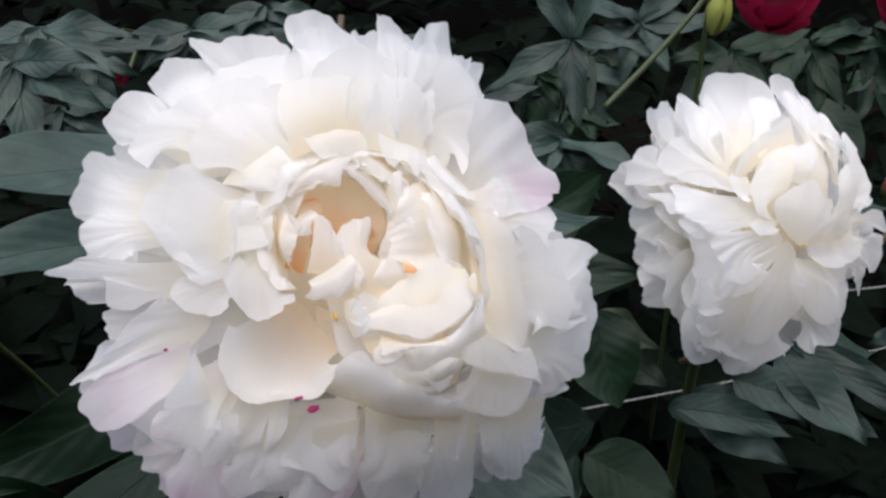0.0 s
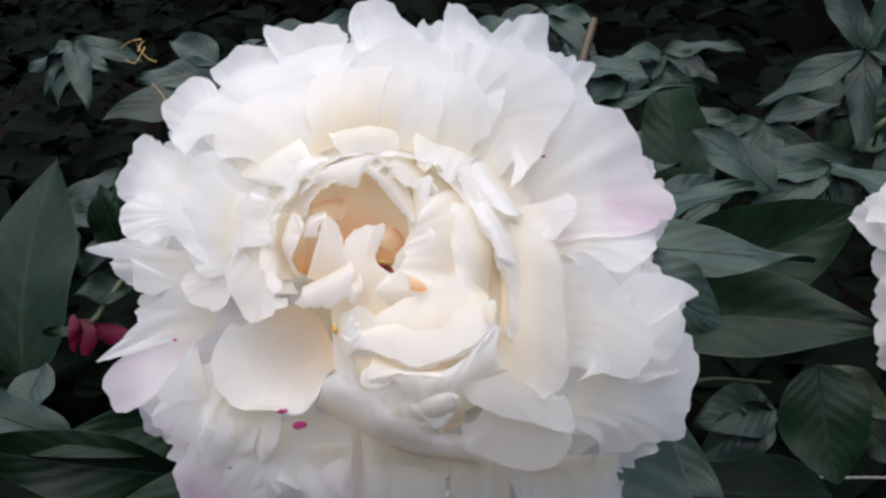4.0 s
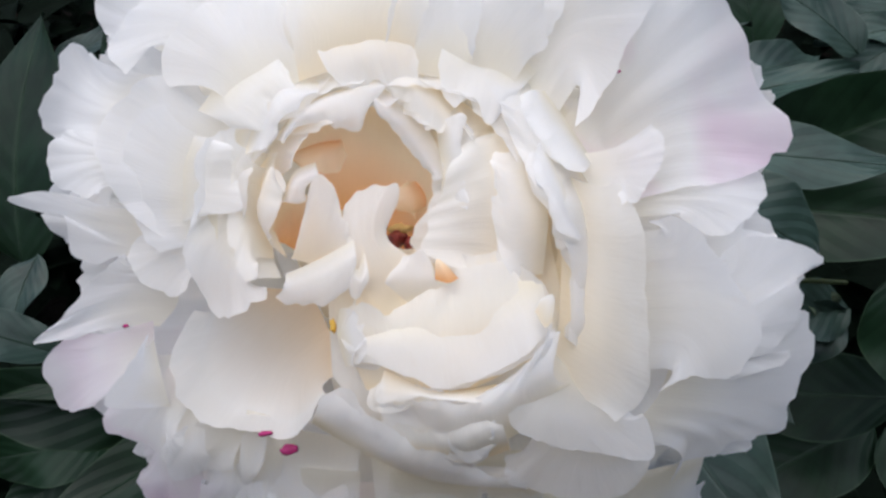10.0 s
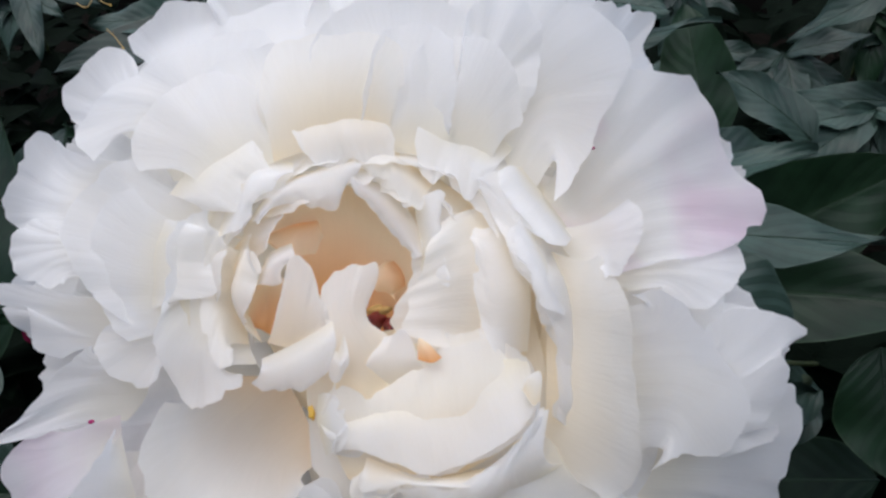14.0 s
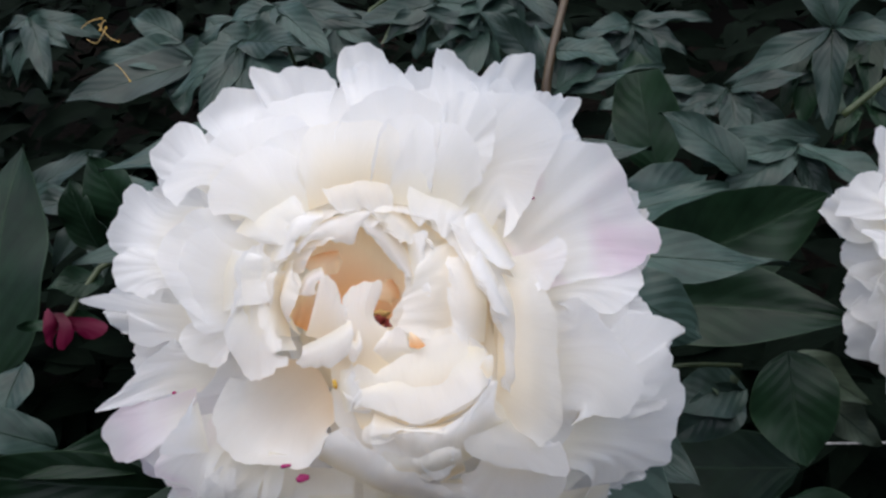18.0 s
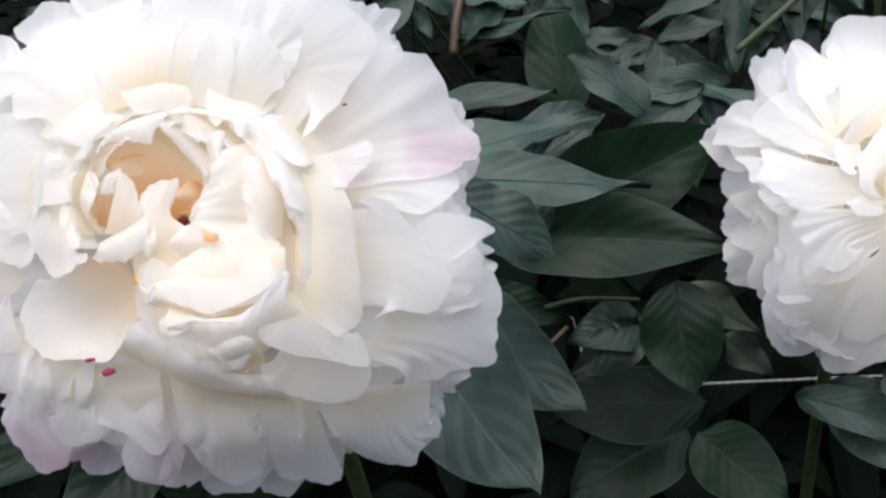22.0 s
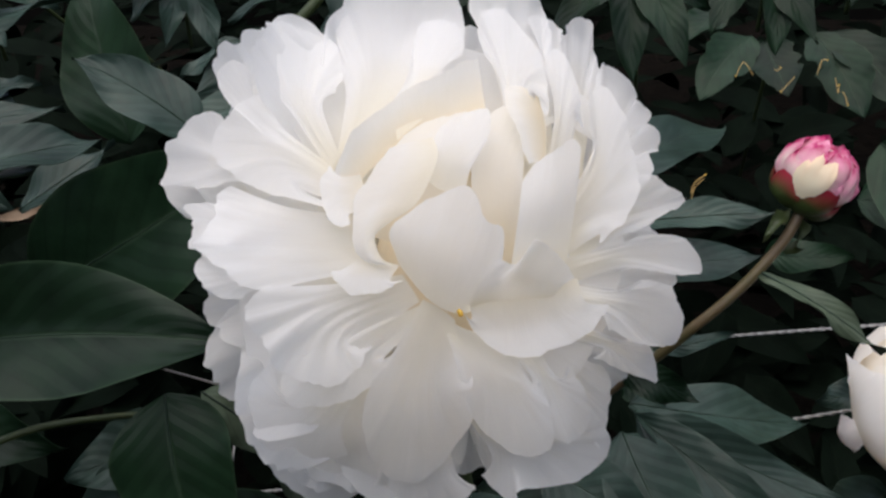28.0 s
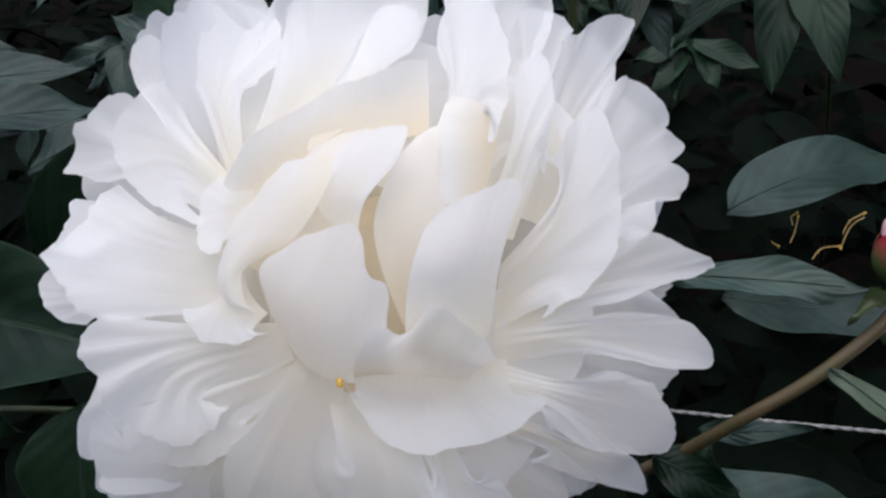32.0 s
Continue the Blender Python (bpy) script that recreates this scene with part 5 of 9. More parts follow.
loft(flower_a, [[(0.0070, 0.0026, 0.0359), (0.0067, 0.0088, 0.0377), (0.0045, 0.0173, 0.0369), (-0.0015, 0.0235, 0.0381)], [(0.0033, 0.0007, 0.0414), (0.0014, 0.0055, 0.0438), (-0.0008, 0.0121, 0.0432), (-0.0047, 0.0179, 0.0442)], [(0.0007, 0.0006, 0.0456), (-0.0007, 0.0046, 0.0465), (-0.0033, 0.0088, 0.0472), (-0.0053, 0.0143, 0.0468)]], 0.002, 0.002, size=(13, 33), corner=0.35)
loft(flower_a, [[(0.0039, 0.0159, 0.0359), (-0.0012, 0.0201, 0.0386), (-0.0080, 0.0241, 0.0413), (-0.0163, 0.0266, 0.0410)], [(-0.0014, 0.0126, 0.0422), (-0.0043, 0.0161, 0.0444), (-0.0099, 0.0187, 0.0453), (-0.0154, 0.0221, 0.0443)], [(-0.0022, 0.0113, 0.0447), (-0.0066, 0.0128, 0.0476), (-0.0116, 0.0150, 0.0480), (-0.0160, 0.0187, 0.0473)]], 0.002, 0.002, size=(13, 33), corner=0.35)
loft(flower_a, [[(-0.0025, 0.0202, 0.0391), (-0.0085, 0.0233, 0.0414), (-0.0161, 0.0268, 0.0427), (-0.0248, 0.0275, 0.0401)], [(-0.0065, 0.0168, 0.0440), (-0.0113, 0.0182, 0.0456), (-0.0166, 0.0208, 0.0464), (-0.0227, 0.0209, 0.0451)], [(-0.0082, 0.0143, 0.0459), (-0.0123, 0.0155, 0.0483), (-0.0174, 0.0168, 0.0485), (-0.0227, 0.0194, 0.0468)]], 0.002, 0.002, mat=M_CREAM, size=(13, 33), corner=0.35)
loft(flower_a, [[(-0.0148, 0.0265, 0.0402), (-0.0221, 0.0274, 0.0426), (-0.0305, 0.0265, 0.0400), (-0.0391, 0.0253, 0.0380)], [(-0.0174, 0.0217, 0.0444), (-0.0226, 0.0215, 0.0463), (-0.0287, 0.0211, 0.0451), (-0.0340, 0.0189, 0.0437)], [(-0.0178, 0.0185, 0.0470), (-0.0226, 0.0188, 0.0475), (-0.0279, 0.0176, 0.0482), (-0.0335, 0.0172, 0.0462)]], 0.002, 0.002, size=(13, 33), corner=0.35)
loft(flower_a, [[(-0.0297, 0.0271, 0.0394), (-0.0350, 0.0259, 0.0391), (-0.0413, 0.0240, 0.0384), (-0.0462, 0.0210, 0.0351)], [(-0.0287, 0.0221, 0.0438), (-0.0332, 0.0208, 0.0435), (-0.0378, 0.0186, 0.0423), (-0.0415, 0.0155, 0.0411)], [(-0.0295, 0.0200, 0.0461), (-0.0323, 0.0174, 0.0460), (-0.0354, 0.0154, 0.0451), (-0.0399, 0.0145, 0.0440)]], 0.002, 0.002, size=(13, 33), corner=0.35)
loft(flower_a, [[(-0.0418, 0.0251, 0.0369), (-0.0456, 0.0210, 0.0369), (-0.0488, 0.0163, 0.0350), (-0.0509, 0.0117, 0.0315)], [(-0.0388, 0.0198, 0.0420), (-0.0415, 0.0159, 0.0424), (-0.0451, 0.0127, 0.0402), (-0.0460, 0.0085, 0.0376)], [(-0.0379, 0.0164, 0.0444), (-0.0398, 0.0132, 0.0448), (-0.0423, 0.0105, 0.0437), (-0.0445, 0.0079, 0.0410)]], 0.002, 0.002, size=(13, 33), corner=0.35)
loft(flower_a, [[(-0.0492, 0.0162, 0.0338), (-0.0519, 0.0118, 0.0327), (-0.0527, 0.0060, 0.0311), (-0.0509, 0.0008, 0.0282)], [(-0.0448, 0.0123, 0.0394), (-0.0475, 0.0087, 0.0384), (-0.0475, 0.0038, 0.0373), (-0.0469, -0.0004, 0.0341)], [(-0.0445, 0.0102, 0.0415), (-0.0442, 0.0065, 0.0415), (-0.0445, 0.0027, 0.0410), (-0.0451, -0.0006, 0.0386)]], 0.002, 0.002, size=(13, 33), corner=0.35)
loft(flower_a, [[(0.0069, 0.0101, 0.0405), (0.0067, -0.0042, 0.0415), (0.0046, -0.0129, 0.0390), (0.0022, -0.0213, 0.0351)], [(-0.0051, 0.0066, 0.0454), (-0.0050, -0.0029, 0.0446), (-0.0069, -0.0105, 0.0426), (-0.0097, -0.0157, 0.0410)], [(-0.0121, 0.0039, 0.0444), (-0.0122, -0.0017, 0.0432), (-0.0151, -0.0067, 0.0414), (-0.0180, -0.0102, 0.0405), (-0.0180, -0.0134, 0.0400)]], 0.00192, 0.0018, mat=M_CREAM, corner=0.24)
loft(flower_a, [[(0.0069, 0.0101, 0.0405), (0.0067, -0.0042, 0.0415), (0.0046, -0.0129, 0.0390), (0.0022, -0.0213, 0.0351)], [(-0.0049, 0.0074, 0.0435), (-0.0048, -0.0023, 0.0428), (-0.0067, -0.0099, 0.0407), (-0.0096, -0.0152, 0.0391)], [(-0.0146, 0.0053, 0.0428), (-0.0139, -0.0015, 0.0414), (-0.0173, -0.0065, 0.0396), (-0.0194, -0.0089, 0.0391), (-0.0197, -0.0125, 0.0385)]], 0.002496, 0.0018, mat=M_CREAM, corner=0.24)
loft(flower_a, [[(0.0051, 0.0070, 0.0422), (0.0057, -0.0067, 0.0421), (0.0036, -0.0172, 0.0374)], [(-0.0003, 0.0035, 0.0457), (-0.0005, -0.0082, 0.0447), (-0.0026, -0.0177, 0.0415)], [(-0.0051, 0.0072, 0.0468), (-0.0038, 0.0011, 0.0465), (-0.0038, -0.0068, 0.0451), (-0.0055, -0.0153, 0.0424)]], 0.00192, 0.0018, corner=0.24)
loft(flower_a, [[(0.0051, 0.0070, 0.0422), (0.0057, -0.0067, 0.0421), (0.0036, -0.0172, 0.0374)], [(-0.0000, 0.0043, 0.0438), (-0.0003, -0.0076, 0.0429), (-0.0024, -0.0172, 0.0397)], [(-0.0065, 0.0096, 0.0455), (-0.0047, 0.0033, 0.0451), (-0.0048, -0.0045, 0.0438), (-0.0061, -0.0138, 0.0411)]], 0.002496, 0.0018, corner=0.24)
loft(flower_a, [[(-0.0116, 0.0105, 0.0449), (-0.0119, 0.0037, 0.0433), (-0.0126, -0.0030, 0.0418)], [(-0.0090, 0.0106, 0.0472), (-0.0096, 0.0026, 0.0455), (-0.0101, -0.0046, 0.0440)], [(-0.0064, 0.0115, 0.0474), (-0.0071, 0.0016, 0.0461), (-0.0074, -0.0067, 0.0444)]], 0.0016, 0.0018, corner=0.24)
loft(flower_a, [[(-0.0116, 0.0105, 0.0449), (-0.0119, 0.0037, 0.0433), (-0.0126, -0.0030, 0.0418)], [(-0.0089, 0.0114, 0.0454), (-0.0094, 0.0033, 0.0437), (-0.0100, -0.0040, 0.0421)], [(-0.0055, 0.0118, 0.0459), (-0.0070, 0.0012, 0.0444), (-0.0077, -0.0060, 0.0429)]], 0.00208, 0.0018, corner=0.24)
loft(flower_a, [[(0.0097, 0.0166, 0.0399), (0.0136, 0.0088, 0.0389), (0.0163, 0.0022, 0.0388)], [(0.0060, 0.0143, 0.0457), (0.0101, 0.0054, 0.0455), (0.0137, -0.0012, 0.0450)], [(0.0024, 0.0125, 0.0474), (0.0062, 0.0039, 0.0478), (0.0114, -0.0028, 0.0471)]], 0.00128, 0.0018, corner=0.24)
loft(flower_a, [[(0.0097, 0.0166, 0.0399), (0.0136, 0.0088, 0.0389), (0.0163, 0.0022, 0.0388)], [(0.0063, 0.0153, 0.0435), (0.0105, 0.0063, 0.0432), (0.0141, -0.0004, 0.0427)], [(0.0016, 0.0133, 0.0460), (0.0049, 0.0037, 0.0464), (0.0110, -0.0013, 0.0456)]], 0.001664, 0.0018, corner=0.24)
loft(flower_a, [[(0.0078, 0.0083, 0.0414), (0.0098, -0.0022, 0.0421), (0.0119, -0.0103, 0.0401)], [(0.0047, 0.0027, 0.0467), (0.0070, -0.0060, 0.0467), (0.0097, -0.0137, 0.0438)], [(0.0018, 0.0008, 0.0474), (0.0044, -0.0078, 0.0472), (0.0072, -0.0149, 0.0446)]], 0.00128, 0.0018, corner=0.24)
loft(flower_a, [[(0.0078, 0.0083, 0.0414), (0.0098, -0.0022, 0.0421), (0.0119, -0.0103, 0.0401)], [(0.0050, 0.0035, 0.0446), (0.0073, -0.0054, 0.0448), (0.0101, -0.0132, 0.0419)], [(0.0018, 0.0020, 0.0459), (0.0043, -0.0072, 0.0458), (0.0070, -0.0156, 0.0428)]], 0.001664, 0.0018, corner=0.24)
loft(flower_a, [[(-0.0002, -0.0019, 0.0391), (-0.0006, 0.0021, 0.0398), (-0.0010, 0.0066, 0.0407), (-0.0025, 0.0115, 0.0406)], [(-0.0038, -0.0021, 0.0412), (-0.0032, 0.0011, 0.0424), (-0.0049, 0.0046, 0.0435), (-0.0059, 0.0092, 0.0422)], [(-0.0052, -0.0023, 0.0447), (-0.0062, 0.0002, 0.0455), (-0.0068, 0.0031, 0.0456), (-0.0064, 0.0069, 0.0452)]], 0.0022, 0.002, size=(13, 33), corner=0.35)
loft(flower_a, [[(0.0003, 0.0071, 0.0390), (-0.0010, 0.0109, 0.0409), (-0.0048, 0.0147, 0.0413), (-0.0083, 0.0190, 0.0414)], [(-0.0036, 0.0050, 0.0424), (-0.0053, 0.0078, 0.0440), (-0.0074, 0.0117, 0.0440), (-0.0106, 0.0150, 0.0443)], [(-0.0055, 0.0044, 0.0452), (-0.0073, 0.0061, 0.0471), (-0.0087, 0.0095, 0.0465), (-0.0110, 0.0125, 0.0457)]], 0.0022, 0.002, mat=M_CREAM, size=(13, 33), corner=0.35)
loft(flower_a, [[(-0.0050, 0.0140, 0.0403), (-0.0082, 0.0163, 0.0422), (-0.0126, 0.0192, 0.0422), (-0.0177, 0.0212, 0.0417)], [(-0.0084, 0.0117, 0.0429), (-0.0110, 0.0129, 0.0446), (-0.0140, 0.0150, 0.0447), (-0.0174, 0.0169, 0.0443)], [(-0.0099, 0.0096, 0.0452), (-0.0123, 0.0103, 0.0475), (-0.0149, 0.0125, 0.0473), (-0.0181, 0.0138, 0.0467)]], 0.0022, 0.002, mat=M_CREAM, size=(13, 33), corner=0.35)
loft(flower_a, [[(-0.0095, 0.0184, 0.0416), (-0.0139, 0.0193, 0.0435), (-0.0191, 0.0209, 0.0429), (-0.0246, 0.0225, 0.0415)], [(-0.0118, 0.0143, 0.0442), (-0.0154, 0.0153, 0.0455), (-0.0196, 0.0173, 0.0453), (-0.0241, 0.0174, 0.0444)], [(-0.0129, 0.0138, 0.0459), (-0.0164, 0.0132, 0.0474), (-0.0197, 0.0143, 0.0472), (-0.0231, 0.0152, 0.0466)]], 0.0022, 0.002, size=(13, 33), corner=0.35)
loft(flower_a, [[(-0.0198, 0.0201, 0.0422), (-0.0242, 0.0207, 0.0430), (-0.0290, 0.0190, 0.0424), (-0.0343, 0.0189, 0.0411)], [(-0.0211, 0.0174, 0.0434), (-0.0243, 0.0170, 0.0446), (-0.0279, 0.0158, 0.0453), (-0.0315, 0.0158, 0.0425)], [(-0.0212, 0.0142, 0.0469), (-0.0240, 0.0132, 0.0472), (-0.0272, 0.0132, 0.0464), (-0.0307, 0.0136, 0.0449)]], 0.0022, 0.002, mat=M_CREAM, size=(13, 33), corner=0.35)
loft(flower_a, [[(-0.0258, 0.0211, 0.0409), (-0.0303, 0.0200, 0.0425), (-0.0353, 0.0189, 0.0408), (-0.0390, 0.0161, 0.0387)], [(-0.0254, 0.0175, 0.0439), (-0.0293, 0.0168, 0.0445), (-0.0327, 0.0141, 0.0441), (-0.0361, 0.0125, 0.0420)], [(-0.0260, 0.0148, 0.0468), (-0.0286, 0.0133, 0.0470), (-0.0313, 0.0119, 0.0464), (-0.0345, 0.0111, 0.0450)]], 0.0022, 0.002, mat=M_CREAM, size=(13, 33), corner=0.35)
loft(flower_a, [[(-0.0350, 0.0179, 0.0398), (-0.0388, 0.0157, 0.0397), (-0.0417, 0.0120, 0.0390), (-0.0428, 0.0082, 0.0366)], [(-0.0337, 0.0140, 0.0418), (-0.0363, 0.0121, 0.0424), (-0.0387, 0.0097, 0.0419), (-0.0396, 0.0069, 0.0403)], [(-0.0327, 0.0116, 0.0453), (-0.0341, 0.0094, 0.0449), (-0.0367, 0.0075, 0.0449), (-0.0382, 0.0057, 0.0422)]], 0.0022, 0.002, size=(13, 33), corner=0.35)
loft(flower_a, [[(-0.0435, 0.0128, 0.0368), (-0.0446, 0.0085, 0.0370), (-0.0447, 0.0039, 0.0357), (-0.0448, -0.0002, 0.0333)], [(-0.0397, 0.0098, 0.0400), (-0.0415, 0.0063, 0.0408), (-0.0421, 0.0025, 0.0393), (-0.0417, -0.0011, 0.0374)], [(-0.0390, 0.0074, 0.0432), (-0.0392, 0.0044, 0.0433), (-0.0389, 0.0016, 0.0421), (-0.0397, -0.0009, 0.0401)]], 0.0022, 0.002, mat=M_CREAM, size=(13, 33), corner=0.35)
loft(flower_a, [[(-0.0302, 0.0321, 0.0466), (-0.0207, 0.0322, 0.0481), (-0.0133, 0.0294, 0.0480)], [(-0.0306, 0.0240, 0.0484), (-0.0213, 0.0240, 0.0493), (-0.0134, 0.0219, 0.0490)], [(-0.0315, 0.0196, 0.0476), (-0.0265, 0.0173, 0.0479), (-0.0206, 0.0194, 0.0489), (-0.0163, 0.0156, 0.0479), (-0.0121, 0.0179, 0.0482)]], 0.0018, 0.002, corner=0.38)
loft(flower_a, [[(-0.0534, 0.0211, 0.0401), (-0.0461, 0.0270, 0.0432), (-0.0387, 0.0298, 0.0449)], [(-0.0477, 0.0157, 0.0438), (-0.0423, 0.0205, 0.0461), (-0.0362, 0.0230, 0.0475)], [(-0.0448, 0.0117, 0.0437), (-0.0411, 0.0133, 0.0453), (-0.0402, 0.0169, 0.0464), (-0.0355, 0.0172, 0.0471), (-0.0341, 0.0203, 0.0475)]], 0.0018, 0.002, corner=0.38)
loft(flower_a, [[(-0.0068, 0.0291, 0.0475), (0.0025, 0.0256, 0.0446), (0.0087, 0.0199, 0.0412)], [(-0.0094, 0.0213, 0.0488), (-0.0028, 0.0175, 0.0474), (0.0023, 0.0129, 0.0461)], [(-0.0111, 0.0162, 0.0483), (-0.0087, 0.0118, 0.0475), (-0.0051, 0.0130, 0.0480), (-0.0028, 0.0077, 0.0471), (0.0001, 0.0090, 0.0469)]], 0.0018, 0.002, corner=0.38)
loft(flower_a, [[(-0.0619, 0.0034, 0.0298), (-0.0600, 0.0112, 0.0342), (-0.0566, 0.0178, 0.0379)], [(-0.0547, 0.0019, 0.0368), (-0.0533, 0.0085, 0.0397), (-0.0509, 0.0144, 0.0424)], [(-0.0505, -0.0009, 0.0380), (-0.0481, 0.0031, 0.0407), (-0.0495, 0.0079, 0.0417), (-0.0466, 0.0115, 0.0436), (-0.0472, 0.0144, 0.0437)]], 0.0018, 0.002, corner=0.38)
loft(flower_a, [[(-0.0402, 0.0132, 0.0405), (-0.0351, 0.0187, 0.0415), (-0.0266, 0.0206, 0.0428), (-0.0194, 0.0218, 0.0435)], [(-0.0389, 0.0113, 0.0447), (-0.0346, 0.0147, 0.0468), (-0.0266, 0.0165, 0.0479), (-0.0198, 0.0174, 0.0485)], [(-0.0388, 0.0101, 0.0437), (-0.0351, 0.0130, 0.0453), (-0.0313, 0.0135, 0.0461), (-0.0271, 0.0114, 0.0465), (-0.0249, 0.0102, 0.0466), (-0.0227, 0.0140, 0.0471)]], 0.00192, 0.00144, corner=0.24)
loft(flower_a, [[(-0.0462, 0.0115, 0.0398), (-0.0420, 0.0189, 0.0425), (-0.0380, 0.0237, 0.0439), (-0.0311, 0.0215, 0.0445)], [(-0.0434, 0.0102, 0.0439), (-0.0399, 0.0155, 0.0462), (-0.0368, 0.0181, 0.0473), (-0.0317, 0.0174, 0.0470)], [(-0.0399, 0.0103, 0.0443), (-0.0384, 0.0132, 0.0459), (-0.0359, 0.0149, 0.0467), (-0.0324, 0.0159, 0.0466)]], 0.0021, 0.00216, corner=0.24)
loft(flower_a, [[(-0.0198, 0.0229, 0.0448), (-0.0129, 0.0211, 0.0445), (-0.0077, 0.0139, 0.0438)], [(-0.0204, 0.0188, 0.0481), (-0.0145, 0.0164, 0.0484), (-0.0097, 0.0101, 0.0470)], [(-0.0220, 0.0163, 0.0474), (-0.0185, 0.0142, 0.0480), (-0.0149, 0.0125, 0.0477), (-0.0117, 0.0063, 0.0460)]], 0.0021, 0.0018, mat=M_CREAM, corner=0.24)
loft(flower_a, [[(-0.0229, 0.0187, 0.0446), (-0.0164, 0.0152, 0.0449), (-0.0122, 0.0078, 0.0442), (-0.0113, 0.0014, 0.0429)], [(-0.0221, 0.0151, 0.0474), (-0.0177, 0.0108, 0.0471), (-0.0144, 0.0049, 0.0457), (-0.0123, 0.0004, 0.0447)], [(-0.0225, 0.0134, 0.0465), (-0.0199, 0.0089, 0.0457), (-0.0164, 0.0035, 0.0448), (-0.0134, 0.0010, 0.0446)]], 0.0016, 0.0018, corner=0.24)
loft(flower_a, [[(-0.0396, 0.0107, 0.0370), (-0.0429, 0.0038, 0.0326), (-0.0440, -0.0036, 0.0322), (-0.0424, -0.0104, 0.0338)], [(-0.0470, 0.0132, 0.0420), (-0.0504, 0.0067, 0.0370), (-0.0512, -0.0024, 0.0346), (-0.0480, -0.0103, 0.0353)], [(-0.0439, 0.0175, 0.0459), (-0.0505, 0.0152, 0.0441), (-0.0547, 0.0106, 0.0411), (-0.0566, 0.0035, 0.0370), (-0.0595, -0.0046, 0.0322), (-0.0574, -0.0146, 0.0316), (-0.0505, -0.0172, 0.0354), (-0.0464, -0.0155, 0.0382), (-0.0434, -0.0134, 0.0398)]], 0.0021, 0.0018, corner=0.24)
loft(flower_a, [[(-0.0397, 0.0081, 0.0373), (-0.0430, 0.0008, 0.0337), (-0.0434, -0.0066, 0.0336)], [(-0.0448, 0.0091, 0.0423), (-0.0474, 0.0019, 0.0390), (-0.0464, -0.0073, 0.0369)], [(-0.0438, 0.0118, 0.0446), (-0.0482, 0.0081, 0.0427), (-0.0498, -0.0003, 0.0391), (-0.0488, -0.0095, 0.0373), (-0.0442, -0.0127, 0.0383)]], 0.0021, 0.0018, mat=M_CREAM, corner=0.24)
loft(flower_a, [[(-0.0410, -0.0070, 0.0342), (-0.0428, 0.0005, 0.0347), (-0.0398, 0.0069, 0.0370)], [(-0.0437, -0.0045, 0.0387), (-0.0444, 0.0012, 0.0402), (-0.0414, 0.0075, 0.0426)], [(-0.0411, -0.0055, 0.0403), (-0.0425, -0.0040, 0.0406), (-0.0405, 0.0001, 0.0422), (-0.0380, 0.0048, 0.0439)]], 0.00128, 0.0018, mat=M_CREAM, corner=0.24)
loft(flower_a, [[(-0.0388, -0.0059, 0.0320), (-0.0412, -0.0035, 0.0310), (-0.0428, -0.0029, 0.0317)], [(-0.0361, -0.0017, 0.0355), (-0.0396, 0.0003, 0.0324), (-0.0427, -0.0021, 0.0350)], [(-0.0352, 0.0019, 0.0394), (-0.0386, 0.0029, 0.0392), (-0.0419, -0.0000, 0.0378)]], 0.00064, 0.0018, mat=M_PEACH, corner=0.24)
loft(flower_a, [[(-0.0400, -0.0083, 0.0381), (-0.0360, -0.0102, 0.0393), (-0.0293, -0.0117, 0.0399)], [(-0.0385, -0.0059, 0.0397), (-0.0344, -0.0063, 0.0418), (-0.0291, -0.0075, 0.0420)], [(-0.0362, -0.0003, 0.0422), (-0.0340, 0.0043, 0.0442), (-0.0314, 0.0016, 0.0441), (-0.0284, -0.0078, 0.0427)]], 0.0016, 0.0018, mat=M_CREAM, corner=0.24)
loft(flower_a, [[(-0.0404, 0.0017, 0.0396), (-0.0377, 0.0067, 0.0403), (-0.0335, 0.0079, 0.0411)], [(-0.0390, 0.0007, 0.0420), (-0.0370, 0.0035, 0.0437), (-0.0332, 0.0045, 0.0444)], [(-0.0362, -0.0004, 0.0425), (-0.0357, 0.0017, 0.0434), (-0.0330, 0.0025, 0.0439)]], 0.0016, 0.0018, corner=0.24)
loft(flower_a, [[(-0.0365, 0.0142, 0.0337), (-0.0335, 0.0148, 0.0343), (-0.0290, 0.0148, 0.0342)], [(-0.0377, 0.0110, 0.0365), (-0.0326, 0.0107, 0.0387), (-0.0282, 0.0114, 0.0376)], [(-0.0369, 0.0083, 0.0363), (-0.0336, 0.0070, 0.0380), (-0.0308, 0.0070, 0.0375), (-0.0280, 0.0086, 0.0379)]], 0.0024, 0.002, mat=M_PEACH, size=(13, 29), corner=0.3)
loft(flower_a, [[(-0.0151, 0.0054, 0.0310), (-0.0134, 0.0030, 0.0305), (-0.0136, 0.0012, 0.0302)], [(-0.0182, 0.0038, 0.0357), (-0.0167, 0.0009, 0.0354), (-0.0164, -0.0023, 0.0342)], [(-0.0212, 0.0029, 0.0353), (-0.0214, 0.0002, 0.0352), (-0.0204, -0.0008, 0.0342), (-0.0188, -0.0023, 0.0335)]], 0.0024, 0.002, mat=M_PEACH, size=(13, 29), corner=0.3)
